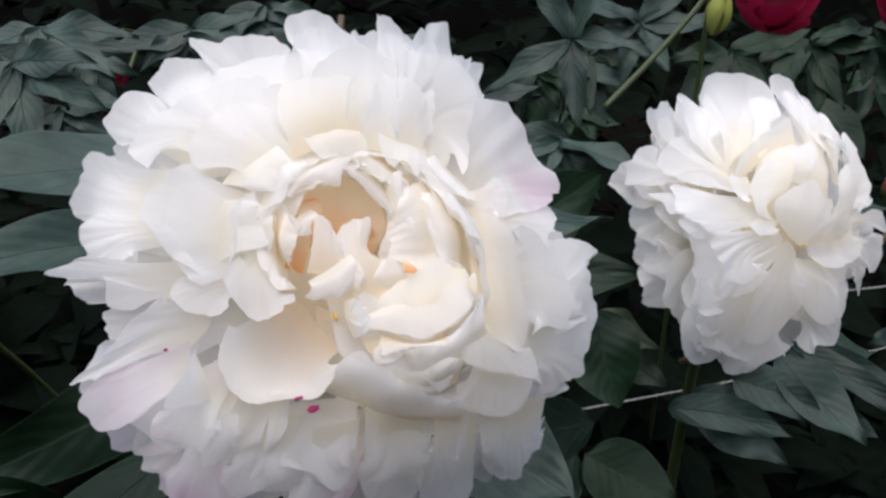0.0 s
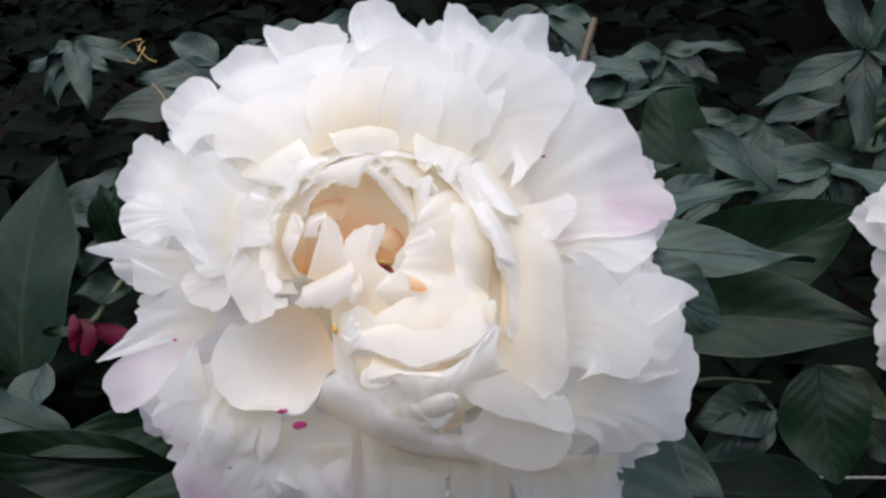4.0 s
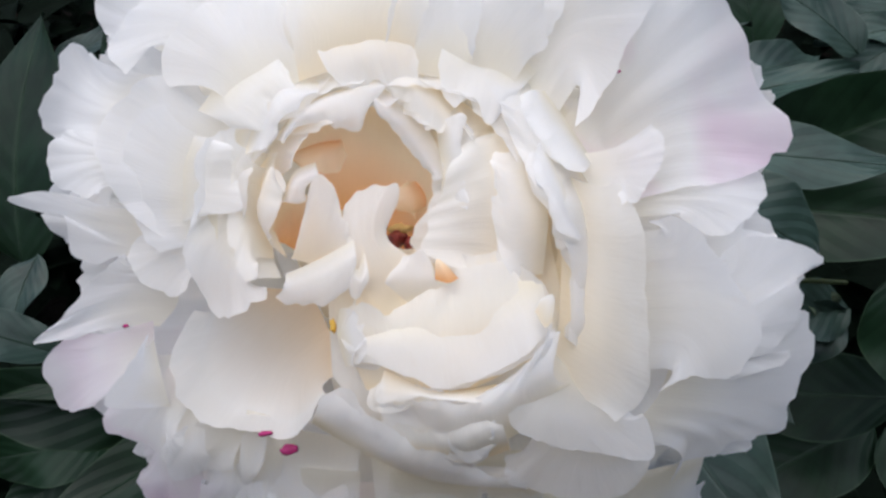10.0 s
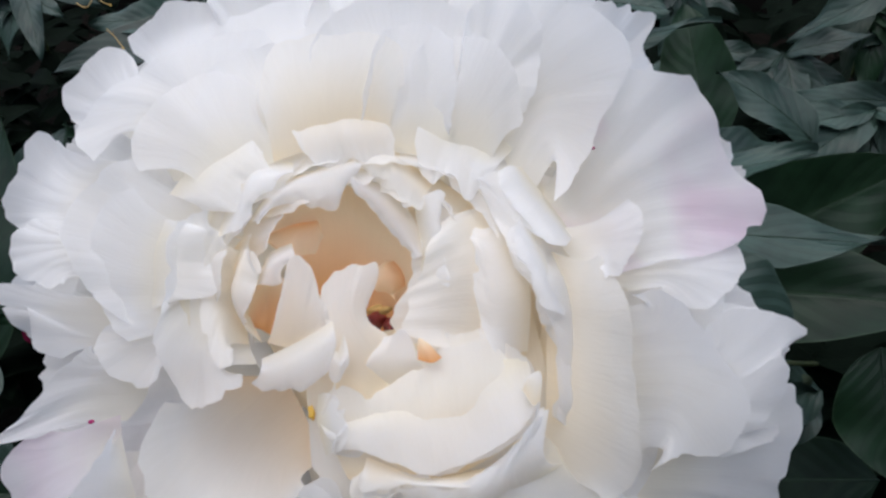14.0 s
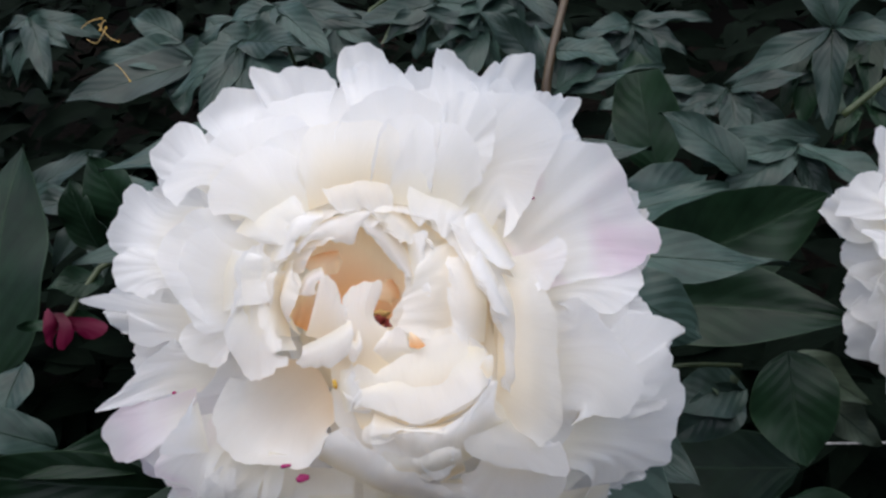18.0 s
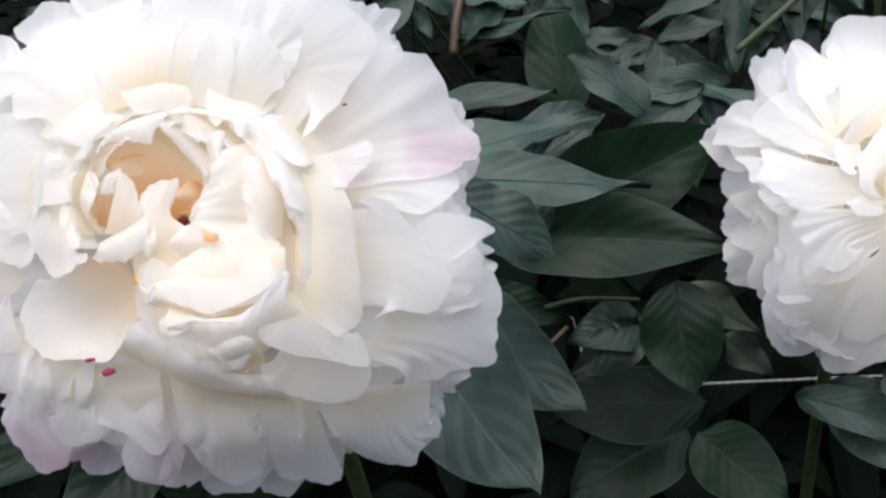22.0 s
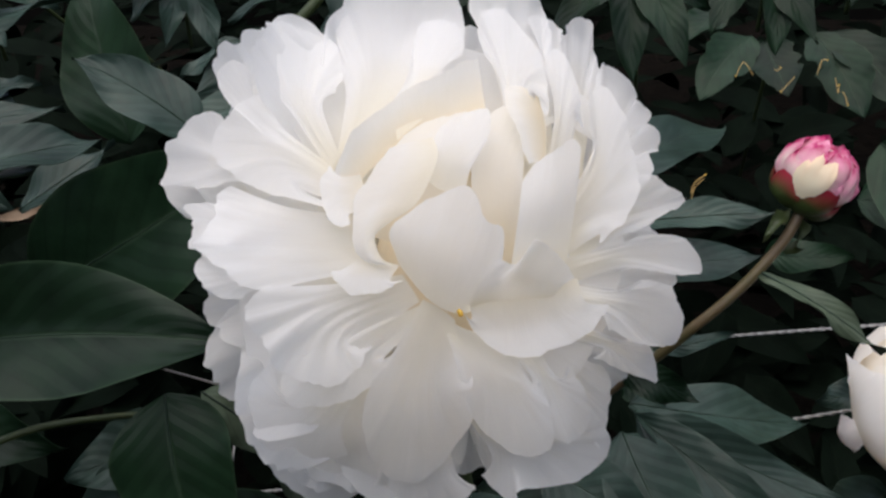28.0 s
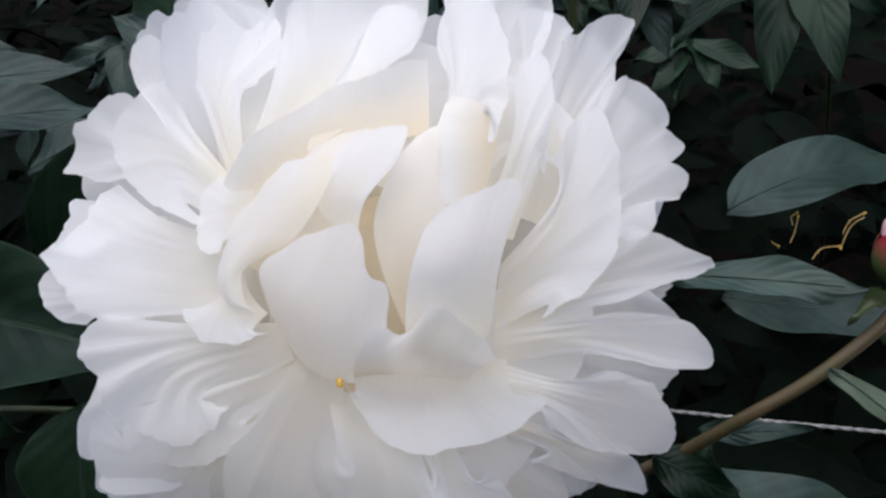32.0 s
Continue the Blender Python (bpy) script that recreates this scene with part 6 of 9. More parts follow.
loft(flower_a, [[(-0.0299, -0.0187, 0.0380), (-0.0244, -0.0210, 0.0391), (-0.0160, -0.0188, 0.0396)], [(-0.0293, -0.0132, 0.0411), (-0.0242, -0.0140, 0.0423), (-0.0191, -0.0127, 0.0422)], [(-0.0299, -0.0069, 0.0421), (-0.0259, -0.0071, 0.0433), (-0.0227, -0.0071, 0.0430)], [(-0.0308, -0.0009, 0.0418), (-0.0246, 0.0011, 0.0432), (-0.0172, 0.0015, 0.0449)]], 0.00192, 0.0018, mat=M_CREAM, corner=0.24)
loft(flower_a, [[(-0.0254, -0.0193, 0.0385), (-0.0187, -0.0202, 0.0395), (-0.0139, -0.0184, 0.0397)], [(-0.0244, -0.0156, 0.0418), (-0.0194, -0.0163, 0.0425), (-0.0158, -0.0165, 0.0418)], [(-0.0229, -0.0114, 0.0423), (-0.0207, -0.0122, 0.0429), (-0.0189, -0.0116, 0.0430), (-0.0154, -0.0127, 0.0422)]], 0.0016, 0.0018, corner=0.24)
loft(flower_a, [[(-0.0411, -0.0114, 0.0398), (-0.0346, -0.0102, 0.0423), (-0.0287, -0.0080, 0.0434)], [(-0.0414, -0.0140, 0.0414), (-0.0347, -0.0138, 0.0440), (-0.0286, -0.0113, 0.0446)], [(-0.0434, -0.0146, 0.0387), (-0.0393, -0.0174, 0.0394), (-0.0332, -0.0180, 0.0410), (-0.0287, -0.0147, 0.0423)]], 0.0016, 0.0018, corner=0.24)
loft(flower_a, [[(-0.0301, -0.0104, 0.0421), (-0.0286, -0.0131, 0.0426), (-0.0272, -0.0096, 0.0425)], [(-0.0301, -0.0142, 0.0429), (-0.0284, -0.0157, 0.0436), (-0.0269, -0.0135, 0.0433)], [(-0.0306, -0.0162, 0.0418), (-0.0290, -0.0175, 0.0418), (-0.0269, -0.0155, 0.0423)]], 0.00096, 0.0018, corner=0.24)
# cream backing added under the heart so gaps show soft cream shade
loft(flower_a, [[(-0.0341, -0.0072, 0.0325), (-0.0129, -0.0086, 0.0345), (0.0059, -0.0089, 0.0375)], [(-0.0353, -0.0211, 0.0301), (-0.0144, -0.0240, 0.0337), (0.0070, -0.0214, 0.0336)], [(-0.0364, -0.0322, 0.0268), (-0.0255, -0.0414, 0.0255), (-0.0093, -0.0433, 0.0268), (0.0065, -0.0362, 0.0308)]], 0.001, 0.001, mat=M_CREAM)
loft(flower_a, [[(0.0072, 0.0178, 0.0350), (0.0090, -0.0051, 0.0362), (0.0051, -0.0206, 0.0311)], [(0.0123, 0.0176, 0.0344), (0.0143, -0.0056, 0.0363), (0.0104, -0.0258, 0.0304)], [(0.0190, 0.0172, 0.0310), (0.0201, -0.0054, 0.0341), (0.0149, -0.0306, 0.0278)]], 0.001, 0.001, mat=M_CREAM)
loft(flower_a, [[(-0.0301, -0.0322, 0.0329), (-0.0247, -0.0352, 0.0340), (-0.0134, -0.0355, 0.0356), (0.0013, -0.0310, 0.0369)], [(-0.0324, -0.0247, 0.0374), (-0.0194, -0.0278, 0.0399), (-0.0081, -0.0269, 0.0410), (0.0028, -0.0263, 0.0400)], [(-0.0334, -0.0175, 0.0390), (-0.0286, -0.0178, 0.0408), (-0.0249, -0.0206, 0.0398), (-0.0197, -0.0192, 0.0416), (-0.0138, -0.0167, 0.0419), (-0.0070, -0.0160, 0.0432), (-0.0004, -0.0178, 0.0433), (0.0042, -0.0215, 0.0417)]], 0.0021, 0.0018, mat=M_CREAM, corner=0.24)
loft(flower_a, [[(-0.0301, -0.0322, 0.0329), (-0.0247, -0.0352, 0.0340), (-0.0134, -0.0355, 0.0356), (0.0013, -0.0310, 0.0369)], [(-0.0326, -0.0243, 0.0355), (-0.0194, -0.0274, 0.0380), (-0.0080, -0.0264, 0.0391), (0.0030, -0.0258, 0.0380)], [(-0.0338, -0.0160, 0.0376), (-0.0288, -0.0151, 0.0396), (-0.0260, -0.0172, 0.0385), (-0.0191, -0.0167, 0.0402), (-0.0130, -0.0134, 0.0407), (-0.0076, -0.0125, 0.0421), (-0.0007, -0.0146, 0.0427), (0.0037, -0.0189, 0.0410)]], 0.00273, 0.0018, mat=M_CREAM, corner=0.24)
loft(flower_a, [[(-0.0263, -0.0292, 0.0364), (-0.0178, -0.0345, 0.0357), (-0.0077, -0.0351, 0.0362)], [(-0.0277, -0.0326, 0.0374), (-0.0185, -0.0359, 0.0390), (-0.0086, -0.0370, 0.0393)], [(-0.0293, -0.0333, 0.0371), (-0.0284, -0.0361, 0.0368), (-0.0187, -0.0367, 0.0397), (-0.0098, -0.0382, 0.0398), (-0.0036, -0.0350, 0.0417)]], 0.00112, 0.00108, mat=M_CREAM, corner=0.24)
loft(flower_a, [[(-0.0263, -0.0292, 0.0364), (-0.0178, -0.0345, 0.0357), (-0.0077, -0.0351, 0.0362)], [(-0.0277, -0.0323, 0.0355), (-0.0185, -0.0356, 0.0371), (-0.0085, -0.0367, 0.0375)], [(-0.0296, -0.0323, 0.0360), (-0.0295, -0.0368, 0.0343), (-0.0192, -0.0366, 0.0382), (-0.0098, -0.0382, 0.0382), (-0.0041, -0.0345, 0.0404)]], 0.001456, 0.00108, mat=M_CREAM, corner=0.24)
loft(flower_a, [[(-0.0335, -0.0224, 0.0363), (-0.0256, -0.0223, 0.0388), (-0.0164, -0.0202, 0.0402), (-0.0038, -0.0188, 0.0416), (0.0024, -0.0194, 0.0414)], [(-0.0327, -0.0252, 0.0379), (-0.0237, -0.0260, 0.0406), (-0.0149, -0.0273, 0.0408), (-0.0047, -0.0257, 0.0421), (0.0027, -0.0240, 0.0412)], [(-0.0318, -0.0277, 0.0373), (-0.0252, -0.0301, 0.0395), (-0.0178, -0.0343, 0.0396), (-0.0100, -0.0341, 0.0404), (-0.0031, -0.0314, 0.0412), (0.0034, -0.0275, 0.0410)]], 0.00192, 0.00072, corner=0.1)
loft(flower_a, [[(-0.0335, -0.0224, 0.0363), (-0.0256, -0.0223, 0.0388), (-0.0164, -0.0202, 0.0402), (-0.0038, -0.0188, 0.0416), (0.0024, -0.0194, 0.0414)], [(-0.0328, -0.0247, 0.0360), (-0.0237, -0.0256, 0.0387), (-0.0148, -0.0269, 0.0389), (-0.0045, -0.0253, 0.0401), (0.0030, -0.0235, 0.0393)], [(-0.0325, -0.0286, 0.0351), (-0.0242, -0.0314, 0.0376), (-0.0168, -0.0348, 0.0379), (-0.0107, -0.0350, 0.0383), (-0.0028, -0.0325, 0.0393), (0.0035, -0.0287, 0.0391)]], 0.002496, 0.00072, corner=0.1)
loft(flower_a, [[(-0.0328, -0.0183, 0.0375), (-0.0337, -0.0226, 0.0362), (-0.0331, -0.0281, 0.0345)], [(-0.0309, -0.0193, 0.0405), (-0.0313, -0.0236, 0.0395), (-0.0307, -0.0285, 0.0381)], [(-0.0285, -0.0212, 0.0420), (-0.0296, -0.0233, 0.0414), (-0.0289, -0.0255, 0.0410), (-0.0299, -0.0283, 0.0398)]], 0.00128, 0.0018, corner=0.24)
loft(flower_a, [[(-0.0328, -0.0183, 0.0375), (-0.0337, -0.0226, 0.0362), (-0.0331, -0.0281, 0.0345)], [(-0.0310, -0.0188, 0.0386), (-0.0314, -0.0231, 0.0375), (-0.0308, -0.0281, 0.0362)], [(-0.0278, -0.0219, 0.0404), (-0.0296, -0.0229, 0.0398), (-0.0279, -0.0249, 0.0398), (-0.0303, -0.0277, 0.0383)]], 0.001664, 0.0018, corner=0.24)
loft(flower_a, [[(-0.0165, -0.0384, 0.0346), (-0.0104, -0.0394, 0.0347)], [(-0.0173, -0.0432, 0.0334), (-0.0097, -0.0436, 0.0349)], [(-0.0164, -0.0463, 0.0297), (-0.0133, -0.0473, 0.0297), (-0.0090, -0.0457, 0.0331), (-0.0089, -0.0408, 0.0379)]], 0.00112, 0.00108, corner=0.24)
loft(flower_a, [[(-0.0165, -0.0384, 0.0346), (-0.0104, -0.0394, 0.0347)], [(-0.0173, -0.0430, 0.0317), (-0.0096, -0.0434, 0.0331)], [(-0.0169, -0.0469, 0.0270), (-0.0122, -0.0473, 0.0284), (-0.0092, -0.0452, 0.0322), (-0.0088, -0.0402, 0.0368)]], 0.001456, 0.00108, corner=0.24)
# two small coloured patches on the surface stand in for recesses between petals
loft(flower_a, [[(0.0000, -0.0248, 0.0434), (0.0012, -0.0276, 0.0427), (0.0027, -0.0269, 0.0427)], [(0.0010, -0.0234, 0.0440), (0.0023, -0.0247, 0.0435), (0.0035, -0.0241, 0.0432)], [(0.0024, -0.0221, 0.0438), (0.0033, -0.0216, 0.0438), (0.0042, -0.0219, 0.0437)]], 0.00016, 0.0018, mat=M_CREAM, corner=0.24)
loft(flower_a, [[(-0.0158, -0.0167, 0.0425), (-0.0137, -0.0178, 0.0432), (-0.0119, -0.0171, 0.0427)], [(-0.0156, -0.0146, 0.0434), (-0.0143, -0.0155, 0.0440), (-0.0131, -0.0154, 0.0434)], [(-0.0154, -0.0126, 0.0437), (-0.0151, -0.0128, 0.0436), (-0.0148, -0.0131, 0.0436)]], 0.00016, 0.0018, mat=M_PEACH, corner=0.24)
loft(flower_a, [[(-0.0279, -0.0423, 0.0257), (-0.0165, -0.0457, 0.0240), (-0.0036, -0.0431, 0.0296), (0.0062, -0.0365, 0.0327)], [(-0.0278, -0.0387, 0.0333), (-0.0184, -0.0410, 0.0347), (-0.0094, -0.0397, 0.0381), (0.0015, -0.0352, 0.0410)], [(-0.0296, -0.0319, 0.0377), (-0.0292, -0.0349, 0.0370), (-0.0247, -0.0368, 0.0378), (-0.0181, -0.0372, 0.0395), (-0.0121, -0.0376, 0.0400), (-0.0058, -0.0349, 0.0425), (0.0007, -0.0296, 0.0444), (0.0045, -0.0238, 0.0445)]], 0.0021, 0.00216, corner=0.24)
loft(flower_a, [[(-0.0279, -0.0423, 0.0257), (-0.0165, -0.0457, 0.0240), (-0.0036, -0.0431, 0.0296), (0.0062, -0.0365, 0.0327)], [(-0.0279, -0.0385, 0.0315), (-0.0184, -0.0408, 0.0329), (-0.0093, -0.0394, 0.0363), (0.0017, -0.0349, 0.0391)], [(-0.0299, -0.0311, 0.0364), (-0.0298, -0.0331, 0.0362), (-0.0243, -0.0352, 0.0374), (-0.0187, -0.0359, 0.0387), (-0.0123, -0.0360, 0.0394), (-0.0059, -0.0336, 0.0415), (0.0014, -0.0288, 0.0429), (0.0054, -0.0231, 0.0430)]], 0.00273, 0.00216, corner=0.24)
loft(flower_a, [[(-0.0270, -0.0445, 0.0240), (-0.0166, -0.0472, 0.0225), (-0.0061, -0.0459, 0.0271)], [(-0.0264, -0.0414, 0.0310), (-0.0165, -0.0442, 0.0313), (-0.0074, -0.0428, 0.0348)], [(-0.0271, -0.0379, 0.0349), (-0.0218, -0.0406, 0.0344), (-0.0156, -0.0409, 0.0360), (-0.0083, -0.0388, 0.0389)]], 0.0021, 0.0018, mat=M_CREAM, corner=0.24)
loft(flower_a, [[(-0.0270, -0.0445, 0.0240), (-0.0166, -0.0472, 0.0225), (-0.0061, -0.0459, 0.0271)], [(-0.0265, -0.0412, 0.0293), (-0.0164, -0.0440, 0.0296), (-0.0072, -0.0426, 0.0330)], [(-0.0268, -0.0375, 0.0337), (-0.0221, -0.0406, 0.0328), (-0.0155, -0.0412, 0.0341), (-0.0079, -0.0386, 0.0374)]], 0.00273, 0.0018, mat=M_CREAM, corner=0.24)
loft(flower_a, [[(-0.0413, -0.0352, 0.0202), (-0.0324, -0.0422, 0.0186), (-0.0216, -0.0485, 0.0120), (-0.0019, -0.0533, 0.0086)], [(-0.0385, -0.0334, 0.0315), (-0.0311, -0.0401, 0.0312), (-0.0225, -0.0469, 0.0258), (-0.0033, -0.0525, 0.0190)], [(-0.0368, -0.0297, 0.0356), (-0.0333, -0.0322, 0.0367), (-0.0292, -0.0370, 0.0362), (-0.0232, -0.0437, 0.0318), (-0.0145, -0.0475, 0.0283), (-0.0005, -0.0516, 0.0224)]], 0.0021, 0.0018, corner=0.24)
loft(flower_a, [[(-0.0413, -0.0352, 0.0202), (-0.0324, -0.0422, 0.0186), (-0.0216, -0.0485, 0.0120), (-0.0019, -0.0533, 0.0086)], [(-0.0387, -0.0330, 0.0296), (-0.0312, -0.0399, 0.0294), (-0.0225, -0.0468, 0.0240), (-0.0032, -0.0523, 0.0172)], [(-0.0373, -0.0295, 0.0338), (-0.0334, -0.0308, 0.0358), (-0.0300, -0.0357, 0.0353), (-0.0236, -0.0435, 0.0304), (-0.0147, -0.0461, 0.0287), (0.0003, -0.0513, 0.0214)]], 0.00273, 0.0018, corner=0.24)
# hollow petal, its inner shade put into the tan foot colour
loft(flower_a, [[(-0.0459, -0.0107, 0.0294), (-0.0389, -0.0117, 0.0235), (-0.0357, -0.0191, 0.0216), (-0.0348, -0.0279, 0.0279)], [(-0.0562, -0.0121, 0.0222), (-0.0513, -0.0176, 0.0162), (-0.0447, -0.0234, 0.0162), (-0.0382, -0.0291, 0.0236)], [(-0.0611, -0.0116, 0.0246), (-0.0604, -0.0220, 0.0175), (-0.0544, -0.0297, 0.0152), (-0.0442, -0.0328, 0.0203), (-0.0371, -0.0319, 0.0286)], [(-0.0651, -0.0118, 0.0243), (-0.0655, -0.0236, 0.0219), (-0.0614, -0.0316, 0.0193), (-0.0524, -0.0357, 0.0218), (-0.0436, -0.0370, 0.0270), (-0.0357, -0.0329, 0.0350)]], 0.00128, 0.0018, mat=M_SCOOP_SHADE, corner=0.24)
# marks and stamens of the heart
drop("streak", (-0.0456, -0.0395, 0.0213), (0.0018, 0.0010, 0.0003), M_STREAK, flower_a, 0.45, "magenta streak on a petal", 6, 10)
drop("streak", (-0.0493, -0.0363, 0.0241), (0.0014, 0.0005, 0.0004), M_STREAK, flower_a, 0.45, "magenta streak on a petal", 6, 10)
drop("streak", (0.0273, 0.0232, 0.0299), (0.0007, 0.0004, 0.0002), M_STREAK, flower_a, 0.45, "magenta streak on a petal", 6, 10)
drop("streak", (-0.0755, -0.0105, 0.0142), (0.0006, 0.0004, 0.0004), M_STREAK, flower_a, 0.45, "magenta streak on a petal", 6, 10)
drop("stamen_tuft", (-0.0345, -0.0200, 0.0318), (0.0006, 0.0012, 0.0004), M_YELLOW, flower_a, 0.6, "yellow stamens")
drop("carpel", (-0.0207, -0.0050, 0.0300), (0.0017, 0.0013, 0.0026), M_CARPEL, flower_a, 0.5, "dark red carpel deep in the heart")
drop("carpel", (-0.0185, -0.0068, 0.0305), (0.0013, 0.0015, 0.0024), M_CARPEL, flower_a, 0.5, "dark red carpel deep in the heart")
drop("stamen_tuft", (-0.0200, -0.0030, 0.0290), (0.0022, 0.0010, 0.0016), M_DRY, flower_a, 0.6, "ochre stamens round the carpels")
drop("core", (-0.010, 0.0, 0.010), (0.030, 0.028, 0.014), M_CREAM, flower_a, 0.2)
flower_foot(flower_a, 0.02)
stem_to(flower_a, (-0.021, 0.278, 0.756), (-0.051, 0.368, 0.000))
# ---- the second white peony ----
flower_b = tagged(flower_root("peony_flower", (0.182, 0.515, 0.680), (0.578, -0.625, 0.525)), "open white double peony flower with loose layered petals", "flower", "white peony flowers")
bowl_of_petals(flower_b, 0.05, 0.012, 3)
petal(flower_b, (-0.0123, 0.0267, 0.0060), (-0.0380, 0.0829, 0.0135), 0.0326, bow=0.06, cup=0.03, ruffle=0.003, fringe=0.05, curl=-0.04)
petal(flower_b, (-0.0006, 0.0277, 0.0037), (-0.0020, 0.0857, 0.0109), 0.0452, bow=0.06, cup=0.03, ruffle=0.003, fringe=0.05, curl=-0.04)
petal(flower_b, (0.0042, 0.0262, 0.0039), (0.0130, 0.0811, 0.0111), 0.0298, bow=0.06, cup=0.03, ruffle=0.003, fringe=0.05, curl=-0.04)
petal(flower_b, (0.0079, 0.0214, 0.0060), (0.0244, 0.0662, 0.0248), 0.0402, bow=0.06, cup=0.03, ruffle=0.003, fringe=0.05, curl=-0.04)
petal(flower_b, (0.0151, 0.0206, 0.0060), (0.0468, 0.0638, 0.0266), 0.0220, bow=0.06, cup=0.03, ruffle=0.003, fringe=0.05, curl=-0.04)
petal(flower_b, (0.0194, 0.0180, 0.0060), (0.0602, 0.0559, 0.0253), 0.0225, bow=0.06, cup=0.03, ruffle=0.003, fringe=0.05, curl=-0.04)
petal(flower_b, (0.0227, 0.0085, 0.0060), (0.0703, 0.0265, 0.0293), 0.0540, bow=0.06, cup=0.03, ruffle=0.003, fringe=0.05, curl=-0.04)
petal(flower_b, (0.0219, 0.0035, 0.0060), (0.0678, 0.0108, 0.0267), 0.0457, bow=0.06, cup=0.03, ruffle=0.003, fringe=0.05, curl=-0.04)
petal(flower_b, (0.0231, -0.0023, 0.0060), (0.0716, -0.0071, 0.0268), 0.0201, bow=0.06, cup=0.03, ruffle=0.003, fringe=0.05, curl=-0.04)
petal(flower_b, (0.0198, -0.0095, 0.0060), (0.0614, -0.0293, 0.0354), 0.0308, bow=0.06, cup=0.03, ruffle=0.003, fringe=0.05, curl=-0.04)
petal(flower_b, (0.0175, -0.0136, 0.0060), (0.0543, -0.0422, 0.0303), 0.0337, bow=0.06, cup=0.03, ruffle=0.003, fringe=0.05, curl=-0.04)
petal(flower_b, (0.0151, -0.0193, 0.0050), (0.0468, -0.0599, 0.0122), 0.0232, bow=0.06, cup=0.03, ruffle=0.003, fringe=0.05, curl=-0.04)
petal(flower_b, (0.0103, -0.0216, -0.0007), (0.0321, -0.0671, 0.0065), 0.0489, bow=0.06, cup=0.03, ruffle=0.003, fringe=0.05, curl=-0.04)
petal(flower_b, (0.0066, -0.0240, -0.0092), (0.0204, -0.0743, -0.0020), 0.0404, bow=0.06, cup=0.03, ruffle=0.003, fringe=0.05, curl=-0.04)
petal(flower_b, (-0.0006, -0.0257, -0.0116), (-0.0020, -0.0796, -0.0044), 0.0124, bow=0.06, cup=0.03, ruffle=0.003, fringe=0.05, curl=-0.04)
petal(flower_b, (-0.0026, -0.0230, -0.0168), (-0.0080, -0.0712, -0.0096), 0.0396, bow=0.06, cup=0.03, ruffle=0.003, fringe=0.05, curl=-0.04)
petal(flower_b, (-0.0134, -0.0218, -0.0128), (-0.0416, -0.0676, -0.0056), 0.0482, bow=0.06, cup=0.03, ruffle=0.003, fringe=0.05, curl=-0.04)
petal(flower_b, (-0.0181, -0.0181, -0.0196), (-0.0560, -0.0560, -0.0124), 0.0425, bow=0.06, cup=0.03, ruffle=0.003, fringe=0.05, curl=-0.04)
petal(flower_b, (-0.0211, -0.0162, -0.0218), (-0.0656, -0.0502, -0.0146), 0.0316, bow=0.06, cup=0.03, ruffle=0.003, fringe=0.05, curl=-0.04)
petal(flower_b, (-0.0253, -0.0113, -0.0040), (-0.0784, -0.0352, 0.0032), 0.0371, bow=0.06, cup=0.03, ruffle=0.003, fringe=0.05, curl=-0.04)
petal(flower_b, (-0.0261, -0.0067, 0.0052), (-0.0811, -0.0207, 0.0124), 0.0336, bow=0.06, cup=0.03, ruffle=0.003, fringe=0.05, curl=-0.04)
petal(flower_b, (-0.0336, -0.0043, -0.0194), (-0.0780, -0.0099, -0.0296), 0.0319, bow=0.05, cup=0.03, ruffle=0.003, fringe=0.08)
petal(flower_b, (-0.0311, 0.0047, -0.0187), (-0.0723, 0.0110, -0.0279), 0.0372, bow=0.05, cup=0.03, ruffle=0.003, fringe=0.08)
petal(flower_b, (-0.0285, 0.0141, -0.0180), (-0.0661, 0.0326, -0.0260), 0.0346, bow=0.05, cup=0.03, ruffle=0.003, fringe=0.08)
petal(flower_b, (-0.0436, 0.0373, -0.0184), (-0.0675, 0.0578, -0.0270), 0.0305, bow=0.05, cup=0.03, ruffle=0.003, fringe=0.08)
petal(flower_b, (-0.0403, 0.0358, -0.0160), (-0.0625, 0.0554, -0.0209), 0.0211, bow=0.05, cup=0.15, ruffle=0.003, fringe=0.08)
petal(flower_b, (-0.0134, 0.0237, -0.0104), (-0.0415, 0.0734, -0.0073), 0.0359, bow=0.06, cup=0.04, ruffle=0.003, fringe=0.07)
petal(flower_b, (-0.0102, 0.0266, -0.0107), (-0.0318, 0.0825, -0.0082), 0.0340, bow=0.06, cup=0.04, ruffle=0.003, fringe=0.07)
petal(flower_b, (-0.0134, 0.0281, -0.0086), (-0.0417, 0.0872, -0.0013), 0.0300, bow=0.06, cup=0.04, ruffle=0.003, fringe=0.07)
petal(flower_b, (-0.0145, 0.0218, -0.0101), (-0.0449, 0.0674, -0.0064), 0.0401, bow=0.06, cup=0.04, ruffle=0.003, fringe=0.07)
petal(flower_b, (-0.0156, 0.0139, -0.0135), (-0.0485, 0.0430, -0.0178), 0.0440, bow=0.06, cup=0.04, ruffle=0.003, fringe=0.07)
petal(flower_b, (-0.0171, 0.0066, -0.0158), (-0.0530, 0.0204, -0.0253), 0.0477, bow=0.06, cup=0.04, ruffle=0.003, fringe=0.07)
petal(flower_b, (-0.0191, -0.0009, -0.0170), (-0.0593, -0.0026, -0.0293), 0.0442, bow=0.06, cup=0.04, ruffle=0.003, fringe=0.07)
